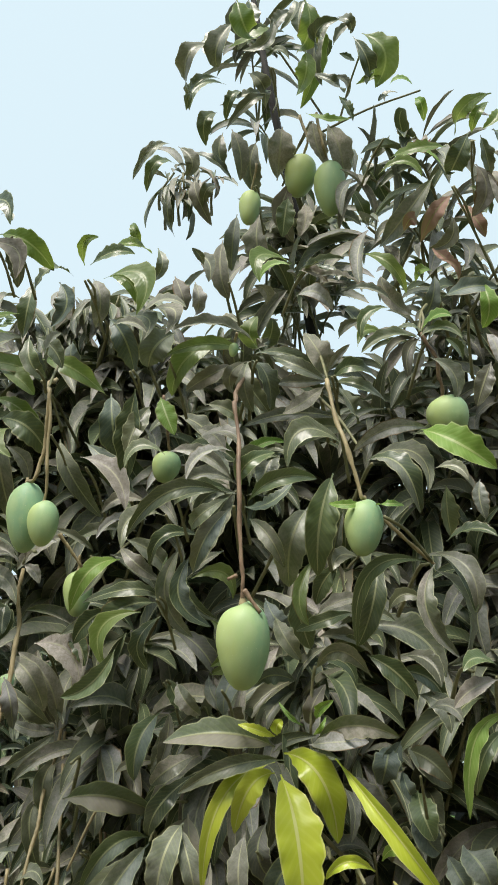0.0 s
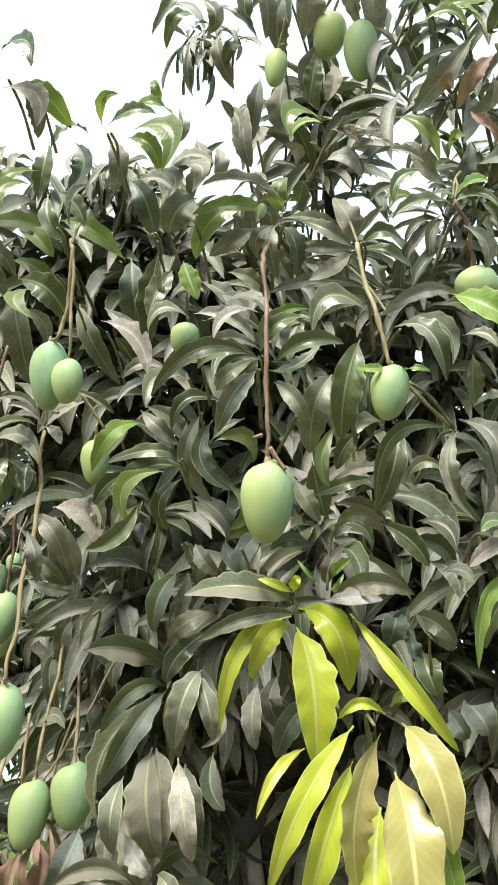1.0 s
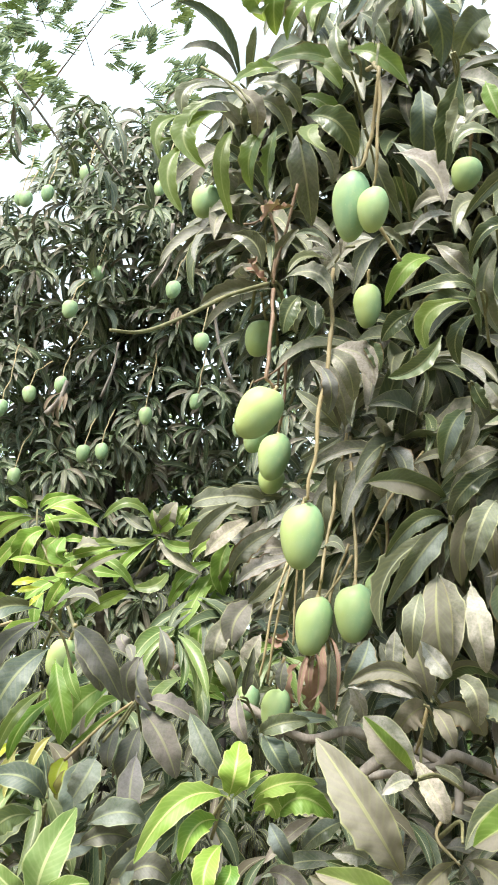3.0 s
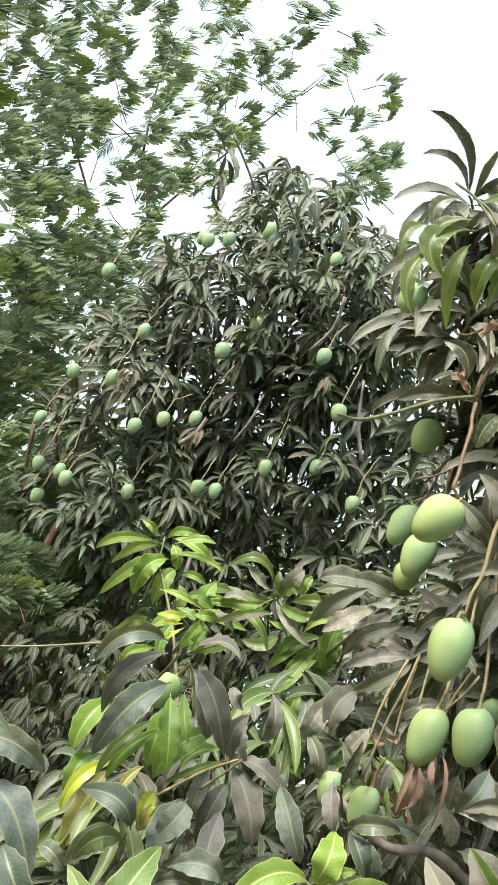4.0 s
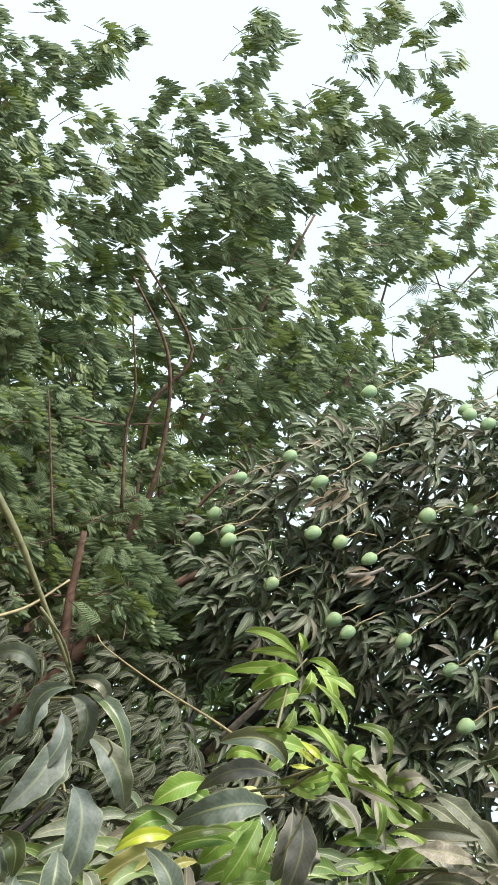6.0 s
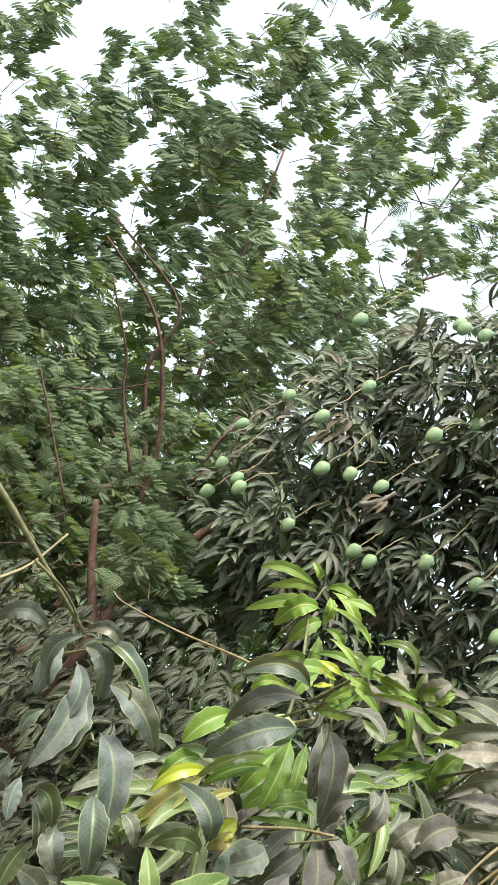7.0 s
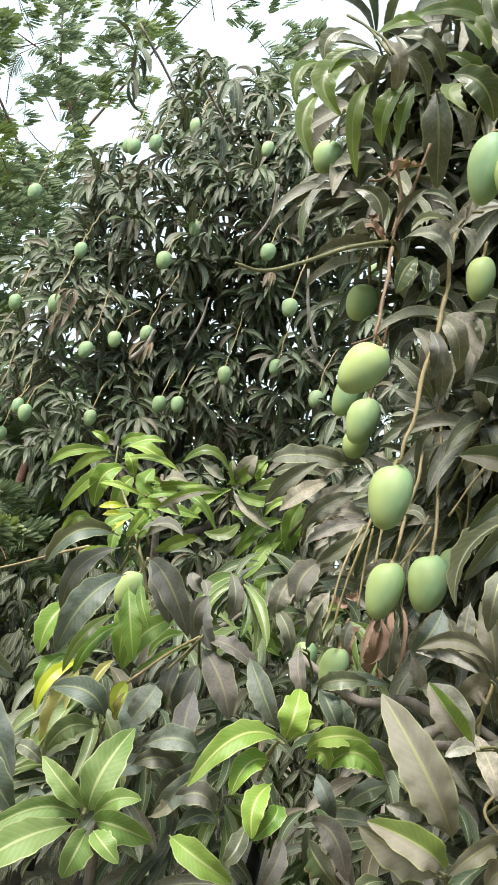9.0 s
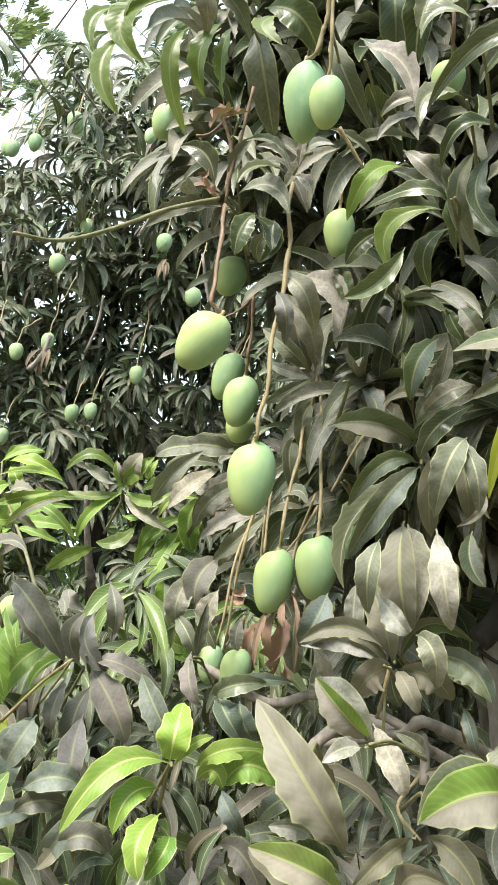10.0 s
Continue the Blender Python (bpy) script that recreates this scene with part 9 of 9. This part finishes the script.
sprig(near_tree, (-0.023, 1.031, 1.744), [
    ((0.043, 1.033, 1.75), (0.019, 0.998, 1.75), (-0.005, 0.998, 1.758), "yellow", 0.0063),
    ((0.046, 1.043, 1.754), (0.045, 1.008, 1.756), (0.053, 1.015, 1.765), "yellow", 0.0070),
    ((0.055, 1.064, 1.736), (0.098, 1.024, 1.695), (0.119, 1.088, 1.629), "yellow", 0.0211),
    ((0.048, 1.051, 1.707), (0.063, 1.018, 1.627), (0.066, 1.056, 1.53), "yellow", 0.0289),
    ((0.041, 1.058, 1.71), (0.007, 1.026, 1.687), (-0.014, 1.073, 1.643), "yellow", 0.0148),
    ((0.043, 1.071, 1.727), (-0.028, 1.038, 1.677), (-0.056, 1.096, 1.581), "yellow", 0.0117),
    ((0.12, 1.032, 1.72), (0.176, 0.988, 1.625), (0.238, 1.016, 1.544), "yellow", 0.0117),
])
sprig(near_tree, (0.143, 1.036, 1.575), [
    ((0.17, 1.068, 1.605), (0.18, 1.028, 1.613), (0.204, 1.045, 1.603), "lime", 0.0069),
    ((0.153, 1.024, 1.59), (0.118, 0.992, 1.598), (0.093, 1.017, 1.584), "yellow", 0.0069),
    ((0.148, 1.04, 1.569), (0.105, 1.005, 1.482), (0.108, 1.05, 1.399), "pink", 0.0262),
    ((0.173, 1.023, 1.579), (0.197, 0.974, 1.517), (0.211, 0.998, 1.435), "pink", 0.0239),
    ((0.16, 1.034, 1.524), (0.162, 0.981, 1.432), (0.163, 1.016, 1.32), "pink", 0.0323),
    ((0.15, 1.094, 1.487), (0.127, 1.045, 1.396), (0.139, 1.076, 1.293), "yellow", 0.0293),
])
sprig(near_tree, (0.143, 1.036, 1.575), [
    ((0.113, 1.06, 1.539), (0.072, 1.018, 1.458), (0.042, 1.079, 1.355), "yellow", 0.0193),
    ((0.114, 1.036, 1.578), (0.046, 1, 1.495), (0.003, 1.038, 1.4), "yellow", 0.0162),
    ((0.056, 1.091, 1.557), (0.017, 1.056, 1.527), (-0.01, 1.063, 1.475), "yellow", 0.0077),
    ((0.207, 1.068, 1.479), (0.21, 1.023, 1.432), (0.222, 1.041, 1.372), "fresh", 0.0139),
    ((0.224, 1.011, 1.544), (0.218, 0.978, 1.517), (0.228, 0.986, 1.493), "lime", 0.0069),
])
sprig(near_tree, (0.3, 1.25, 1.65), [
    ((0.251, 1.248, 1.789), (0.224, 1.226, 1.754), (0.205, 1.25, 1.742), "slate", 0.0192),
    ((0.26, 1.253, 1.776), (0.284, 1.213, 1.75), (0.311, 1.214, 1.718), "green", 0.0173),
    ((0.246, 1.246, 1.746), (0.245, 1.218, 1.711), (0.265, 1.261, 1.704), "slate", 0.0106),
    ((0.268, 1.267, 1.695), (0.265, 1.237, 1.653), (0.287, 1.257, 1.631), "slate", 0.0192),
    ((0.295, 1.25, 1.628), (0.299, 1.216, 1.597), (0.31, 1.225, 1.58), "slate", 0.0144),
    ((0.174, 1.307, 1.753), (0.196, 1.271, 1.706), (0.234, 1.307, 1.669), "mauve", 0.0192),
    ((0.159, 1.287, 1.729), (0.167, 1.254, 1.693), (0.158, 1.265, 1.65), "mauve", 0.0086),
])
sprig(near_tree, (-0.06, 1.12, 1.58), [
    ((-0.082, 1.118, 1.664), (-0.105, 1.084, 1.619), (-0.118, 1.133, 1.562), "dusty", 0.0180),
    ((-0.089, 1.121, 1.661), (-0.072, 1.091, 1.612), (-0.065, 1.127, 1.571), "dusty", 0.0123),
    ((-0.115, 1.166, 1.554), (-0.104, 1.128, 1.484), (-0.092, 1.167, 1.427), "dusty", 0.0164),
    ((-0.184, 1.151, 1.464), (-0.16, 1.117, 1.432), (-0.143, 1.117, 1.415), "dusty", 0.0147),
    ((-0.134, 1.119, 1.415), (-0.114, 1.082, 1.396), (-0.108, 1.117, 1.356), "dusty", 0.0147),
    ((-0.184, 1.133, 1.529), (-0.193, 1.094, 1.483), (-0.193, 1.141, 1.436), "dusty", 0.0147),
])
sprig(near_tree, (-0.25, 1.15, 1.75), [
    ((-0.347, 1.117, 1.899), (-0.307, 1.099, 1.862), (-0.298, 1.163, 1.83), "dusty", 0.0158),
    ((-0.347, 1.102, 1.864), (-0.326, 1.083, 1.82), (-0.335, 1.14, 1.799), "mauve", 0.0123),
])


# ---- the fruit of the near tree: stalk end, tip, girth, stalk ----
mango((0.005, 0.866, 1.867), (0.001, 0.897, 1.77), 0.063, [(0.028, 0.91, 2.27), (0.004, 0.835, 2.17), (0.002, 0.815, 2.132), (0.005, 0.826, 1.994), (0.005, 0.848, 1.91)], red=True)
mango((0.167, 0.843, 1.992), (0.157, 0.86, 1.922), 0.048, [(0.133, 0.817, 2.177), (0.147, 0.817, 2.071), (0.162, 0.835, 1.994)])
mango((-0.298, 0.919, 2.081), (-0.299, 0.949, 1.987), 0.055, [(-0.29, 0.96, 2.31), (-0.272, 0.87, 2.23), (-0.262, 0.843, 2.188), (-0.27, 0.884, 2.113), (-0.283, 0.898, 2.075)])
mango((-0.265, 0.902, 2.04), (-0.266, 0.916, 1.979), 0.043, [(-0.263, 0.846, 2.185), (-0.261, 0.876, 2.088)])
mango((0.216, 0.971, 2.897), (0.217, 1.015, 2.781), 0.066, [(0.195, 0.909, 2.986), (0.205, 0.938, 2.909)])
mango((0.168, 0.98, 2.937), (0.144, 1.01, 2.843), 0.067, [(0.161, 0.924, 3.001), (0.175, 0.943, 2.937)])
mango((0.05, 0.961, 2.794), (0.038, 0.979, 2.716), 0.043, [(0.062, 0.922, 2.832)])
mango((0.314, 0.883, 2.189), (0.318, 0.897, 2.126), 0.059, [(0.285, 0.831, 2.273), (0.306, 0.848, 2.231)], red=True)
mango((-0.12, 1.152, 2.288), (-0.135, 1.163, 2.232), 0.051, [(-0.126, 1.081, 2.368), (-0.12, 1.108, 2.311)], red=True)
mango((0.005, 0.825, 2.256), (0.001, 0.829, 2.234), 0.014, [(0.009, 0.809, 2.262)], label="tiny green mango among dusty leaves")
mango((-0.295, 1.281, 2.117), (-0.295, 1.29, 2.031), 0.051, [(-0.292, 1.268, 2.143)])
mango((-0.36, 1.129, 1.648), (-0.364, 1.141, 1.549), 0.063, [(-0.335, 1.08, 2.027), (-0.334, 1.09, 1.902), (-0.344, 1.101, 1.739), (-0.352, 1.107, 1.653)])
mango((-0.356, 1.357, 1.54), (-0.372, 1.368, 1.44), 0.062, [(-0.331, 1.431, 1.873), (-0.341, 1.379, 1.705), (-0.35, 1.337, 1.574)])
mango((-0.292, 1.337, 1.563), (-0.295, 1.349, 1.466), 0.065, [(-0.324, 1.433, 1.868), (-0.309, 1.396, 1.731), (-0.292, 1.338, 1.594)])
mango((-0.407, 1.049, 1.799), (-0.452, 1.048, 1.725), 0.062, [(-0.426, 1.061, 1.98), (-0.42, 1.046, 1.902), (-0.418, 1.034, 1.813)], red=True)
mango((-0.523, 1.544, 1.962), (-0.551, 1.55, 1.866), 0.063, [(-0.483, 1.474, 2.058), (-0.503, 1.534, 2)], red=True)
mango((-0.472, 1.452, 1.875), (-0.486, 1.461, 1.779), 0.064, [(-0.458, 1.387, 2.012), (-0.463, 1.419, 1.914)], red=True)
mango((-0.49, 1.541, 1.832), (-0.504, 1.545, 1.774), 0.055, [])
mango((-0.533, 1.496, 2.157), (-0.554, 1.501, 2.075), 0.066, [(-0.533, 1.423, 2.188)])
mango((-0.627, 1.268, 2.344), (-0.64, 1.272, 2.276), 0.058, [(-0.599, 1.194, 2.365)])
mango((-0.43, 1.48, 1.384), (-0.446, 1.487, 1.307), 0.051, [(-0.421, 1.447, 1.438)])
mango((-0.512, 1.604, 1.388), (-0.520, 1.614, 1.318), 0.050, [])
mango((-0.25, 1.508, 1.616), (-0.282, 1.512, 1.558), 0.043, [(-0.246, 1.477, 1.707)], red=True)
mango((-0.869, 1.498, 1.437), (-0.898, 1.496, 1.363), 0.056, [(-0.832, 1.431, 1.462)], group="mangoes on the young shrub", label="dark green mango shaded under broad leaves")
mango((-0.923, 1.537, 1.203), (-0.951, 1.535, 1.132), 0.040, [(-0.882, 1.478, 1.24)], group="mangoes on the young shrub", label="pale green mango low on the young shrub")
mango((-0.971, 1.563, 1.207), (-0.981, 1.563, 1.173), 0.029, [], group="mangoes on the young shrub", label="small pale green mango on the young shrub")


# ---- the small fruit of the farther tree, each on a long hanging stalk ----
mango((-2.342, 2.707, 2.626), (-2.338, 2.707, 2.55), 0.060, [(-2.358, 2.751, 2.794), (-2.334, 2.717, 2.71)], group=FAR_FRUIT, label=FAR_LABEL)
mango((-2.077, 2.619, 2.608), (-2.084, 2.621, 2.524), 0.058, [(-2.077, 2.649, 2.844), (-2.069, 2.629, 2.726)], group=FAR_FRUIT, label=FAR_LABEL)
mango((-2.404, 2.754, 2.374), (-2.414, 2.747, 2.299), 0.054, [(-2.368, 2.786, 2.659), (-2.396, 2.764, 2.516)], group=FAR_FRUIT, label=FAR_LABEL)
mango((-1.965, 2.795, 2.483), (-1.972, 2.788, 2.402), 0.061, [(-1.979, 2.852, 2.782), (-1.957, 2.805, 2.632)], group=FAR_FRUIT, label=FAR_LABEL)
mango((-1.891, 2.865, 2.582), (-1.888, 2.864, 2.503), 0.059, [(-1.845, 2.937, 2.738), (-1.883, 2.875, 2.66)], group=FAR_FRUIT, label=FAR_LABEL)
mango((-1.711, 2.811, 2.604), (-1.721, 2.808, 2.528), 0.056, [(-1.672, 2.862, 2.903), (-1.703, 2.821, 2.754)], group=FAR_FRUIT, label=FAR_LABEL)
mango((-2.067, 2.651, 2.893), (-2.069, 2.654, 2.813), 0.055, [(-2.03, 2.674, 3.088), (-2.059, 2.661, 2.991)], group=FAR_FRUIT, label=FAR_LABEL)
mango((-1.985, 3.042, 2.249), (-1.984, 3.04, 2.168), 0.057, [(-1.981, 3.122, 2.473), (-1.977, 3.052, 2.361)], group=FAR_FRUIT, label=FAR_LABEL)
mango((-1.573, 3.025, 2.375), (-1.57, 3.021, 2.297), 0.056, [(-1.568, 3.09, 2.565), (-1.565, 3.035, 2.47)], group=FAR_FRUIT, label=FAR_LABEL)
mango((-1.651, 3.016, 2.363), (-1.662, 3.021, 2.283), 0.060, [(-1.655, 3.082, 2.514), (-1.643, 3.026, 2.438)], group=FAR_FRUIT, label=FAR_LABEL)
mango((-1.64, 2.812, 3.158), (-1.64, 2.815, 3.083), 0.059, [(-1.657, 2.873, 3.381), (-1.632, 2.822, 3.27)], group=FAR_FRUIT, label=FAR_LABEL)
mango((-1.7, 2.74, 2.938), (-1.707, 2.731, 2.852), 0.066, [(-1.7, 2.818, 3.081), (-1.692, 2.75, 3.009)], group=FAR_FRUIT, label=FAR_LABEL)
mango((-1.189, 3.12, 2.662), (-1.2, 3.116, 2.584), 0.057, [(-1.189, 3.152, 2.949), (-1.181, 3.13, 2.806)], group=FAR_FRUIT, label=FAR_LABEL)
mango((-2.273, 2.895, 2.201), (-2.274, 2.886, 2.127), 0.052, [(-2.292, 2.918, 2.4), (-2.265, 2.905, 2.301)], group=FAR_FRUIT, label=FAR_LABEL)
mango((-2.229, 2.895, 2.179), (-2.229, 2.897, 2.096), 0.058, [(-2.18, 2.941, 2.337), (-2.221, 2.905, 2.258)], group=FAR_FRUIT, label=FAR_LABEL)
mango((-2.391, 2.878, 2.201), (-2.386, 2.881, 2.128), 0.054, [(-2.4, 2.9, 2.462), (-2.383, 2.888, 2.331)], group=FAR_FRUIT, label=FAR_LABEL)
mango((-2.373, 2.979, 2.077), (-2.385, 2.983, 2.001), 0.060, [(-2.339, 3.024, 2.312), (-2.365, 2.989, 2.194)], group=FAR_FRUIT, label=FAR_LABEL)
mango((-1.978, 2.642, 3.453), (-1.976, 2.642, 3.374), 0.062, [(-1.968, 2.677, 3.599), (-1.97, 2.652, 3.526)], group=FAR_FRUIT, label=FAR_LABEL)
mango((-1.9, 2.682, 3.516), (-1.903, 2.688, 3.433), 0.059, [(-1.903, 2.715, 3.702), (-1.892, 2.692, 3.609)], group=FAR_FRUIT, label=FAR_LABEL)
mango((-1.739, 2.719, 3.628), (-1.735, 2.724, 3.544), 0.061, [(-1.719, 2.798, 3.935), (-1.731, 2.729, 3.782)], group=FAR_FRUIT, label=FAR_LABEL)
mango((-2.328, 2.555, 3.111), (-2.334, 2.549, 3.027), 0.060, [(-2.313, 2.581, 3.385), (-2.32, 2.565, 3.248)], group=FAR_FRUIT, label=FAR_LABEL)
mango((-1.253, 2.791, 3.057), (-1.263, 2.782, 2.973), 0.064, [(-1.227, 2.859, 3.258), (-1.245, 2.801, 3.158)], group=FAR_FRUIT, label=FAR_LABEL)
mango((-1.112, 2.838, 2.828), (-1.116, 2.834, 2.744), 0.066, [(-1.113, 2.914, 3.091), (-1.104, 2.848, 2.959)], group=FAR_FRUIT, label=FAR_LABEL)
mango((-0.77, 2.784, 3.019), (-0.781, 2.775, 2.946), 0.051, [(-0.787, 2.858, 3.28), (-0.762, 2.794, 3.149)], group=FAR_FRUIT, label=FAR_LABEL)
mango((-1.674, 2.604, 3.552), (-1.68, 2.609, 3.466), 0.066, [(-1.65, 2.658, 3.722), (-1.666, 2.614, 3.637)], group=FAR_FRUIT, label=FAR_LABEL)
mango((-1.405, 3.055, 2.567), (-1.403, 3.061, 2.482), 0.059, [(-1.424, 3.128, 2.873), (-1.397, 3.065, 2.72)], group=FAR_FRUIT, label=FAR_LABEL)
mango((-0.976, 3.146, 2.548), (-0.985, 3.138, 2.464), 0.063, [(-0.935, 3.178, 2.787), (-0.968, 3.156, 2.667)], group=FAR_FRUIT, label=FAR_LABEL)
mango((-1.338, 2.668, 3.497), (-1.348, 2.662, 3.42), 0.052, [(-1.321, 2.689, 3.721), (-1.33, 2.678, 3.609)], group=FAR_FRUIT, label=FAR_LABEL)
mango((-2.044, 2.706, 3.508), (-2.047, 2.698, 3.428), 0.062, [(-2.054, 2.748, 3.757), (-2.036, 2.716, 3.633)], group=FAR_FRUIT, label=FAR_LABEL)


# ---- bare fruit stalks and thin twigs ----
tube("stalk", [(-0.184, 1.335, 1.808), (-0.238, 1.326, 1.717), (-0.276, 1.327, 1.634)], 0.0030, 0.0022, MAT["stalk"], near_tree, 6, 5, 0.25, 200, "bare spent fruit stalk")
tube("stalk", [(-0.414, 1.416, 1.629), (-0.421, 1.394, 1.563), (-0.437, 1.418, 1.485), (-0.449, 1.448, 1.390)], 0.0030, 0.0022, MAT["stalk"], near_tree, 6, 5, 0.25, 201, "bare spent fruit stalk")
tube("stalk", [(-0.391, 1.412, 1.649), (-0.391, 1.408, 1.596), (-0.390, 1.406, 1.540)], 0.0030, 0.0022, MAT["stalk"], near_tree, 6, 5, 0.25, 202, "bare spent fruit stalk")
tube("stalk", [(-0.444, 1.384, 2.026), (-0.479, 1.392, 1.988), (-0.521, 1.394, 1.963)], 0.0030, 0.0022, MAT["stalk_red"], near_tree, 6, 5, 0.25, 203, "bare spent fruit stalk")
tube("stalk", [(-0.397, 1.029, 2.154), (-0.412, 1.050, 2.085), (-0.426, 1.065, 2.033), (-0.431, 1.076, 1.999)], 0.0030, 0.0022, MAT["stalk_red"], near_tree, 6, 5, 0.25, 204, "bare spent fruit stalk")
tube("stalk", [(-0.452, 1.047, 2.139), (-0.431, 1.070, 2.079), (-0.433, 1.072, 2.008)], 0.0030, 0.0022, MAT["stalk_red"], near_tree, 6, 5, 0.25, 205, "bare spent fruit stalk")
tube("stalk", [(-0.433, 1.075, 2.159), (-0.470, 1.082, 2.123), (-0.494, 1.080, 2.117)], 0.0030, 0.0022, MAT["stalk_red"], near_tree, 6, 5, 0.25, 206, "bare spent fruit stalk")
tube("stalk", [(-0.304, 1.390, 1.624), (-0.322, 1.381, 1.582), (-0.351, 1.381, 1.537)], 0.0030, 0.0022, MAT["stalk"], near_tree, 6, 5, 0.25, 207, "bare spent fruit stalk")
tube("stalk", [(-0.312, 1.403, 1.647), (-0.339, 1.425, 1.568), (-0.347, 1.427, 1.497)], 0.0030, 0.0022, MAT["stalk"], near_tree, 6, 5, 0.25, 208, "bare spent fruit stalk")
tube("stalk", [(-0.248, 1.434, 1.708), (-0.245, 1.451, 1.658), (-0.248, 1.466, 1.612)], 0.0030, 0.0022, MAT["stalk"], near_tree, 6, 5, 0.25, 209, "bare spent fruit stalk")
tube("stalk", [(-0.114, 1.362, 1.283), (-0.119, 1.376, 1.240), (-0.150, 1.333, 1.195), (-0.117, 1.295, 1.164)], 0.0030, 0.0022, MAT["stalk"], near_tree, 6, 5, 0.25, 210, "bare spent fruit stalk")
tube("stalk", [(-0.168, 1.258, 1.378), (-0.175, 1.270, 1.342), (-0.183, 1.301, 1.308)], 0.0030, 0.0022, MAT["stalk"], near_tree, 6, 5, 0.25, 211, "bare spent fruit stalk")
tube("stalk", [(-0.438, 1.509, 1.631), (-0.456, 1.477, 1.535), (-0.463, 1.472, 1.441), (-0.474, 1.485, 1.389)], 0.0030, 0.0022, MAT["stalk"], near_tree, 6, 5, 0.25, 212, "bare spent fruit stalk")
tube("stalk", [(-0.420, 1.517, 1.628), (-0.424, 1.542, 1.548), (-0.421, 1.547, 1.468)], 0.0030, 0.0022, MAT["stalk"], near_tree, 6, 5, 0.25, 213, "bare spent fruit stalk")
tube("stalk", [(0.173, 0.865, 2.003), (0.204, 0.882, 1.977), (0.240, 0.901, 1.948), (0.262, 0.912, 1.932)], 0.0030, 0.0022, MAT["stalk"], near_tree, 6, 5, 0.25, 214, "bare spent fruit stalk")
tube("stalk", [(-0.001, 0.865, 1.903), (-0.006, 0.862, 1.900), (-0.012, 0.859, 1.896)], 0.0030, 0.0022, MAT["stalk_red"], near_tree, 6, 5, 0.25, 215, "bare spent fruit stalk")
tube("stalk", [(0.007, 0.848, 1.876), (0.015, 0.850, 1.864), (0.026, 0.854, 1.849)], 0.0030, 0.0022, MAT["stalk_red"], near_tree, 6, 5, 0.25, 216, "bare spent fruit stalk")
tube("stalk", [(-0.259, 0.977, 2.031), (-0.243, 0.991, 2.011), (-0.227, 1.006, 1.990)], 0.0030, 0.0022, MAT["stalk"], near_tree, 6, 5, 0.25, 217, "bare spent fruit stalk")
tube("stalk", [(-0.749, 1.293, 1.234), (-0.684, 1.275, 1.298), (-0.630, 1.249, 1.337)], 0.0030, 0.0022, MAT["stalk"], young_tree, 6, 5, 0.25, 218, "bare spent fruit stalk")
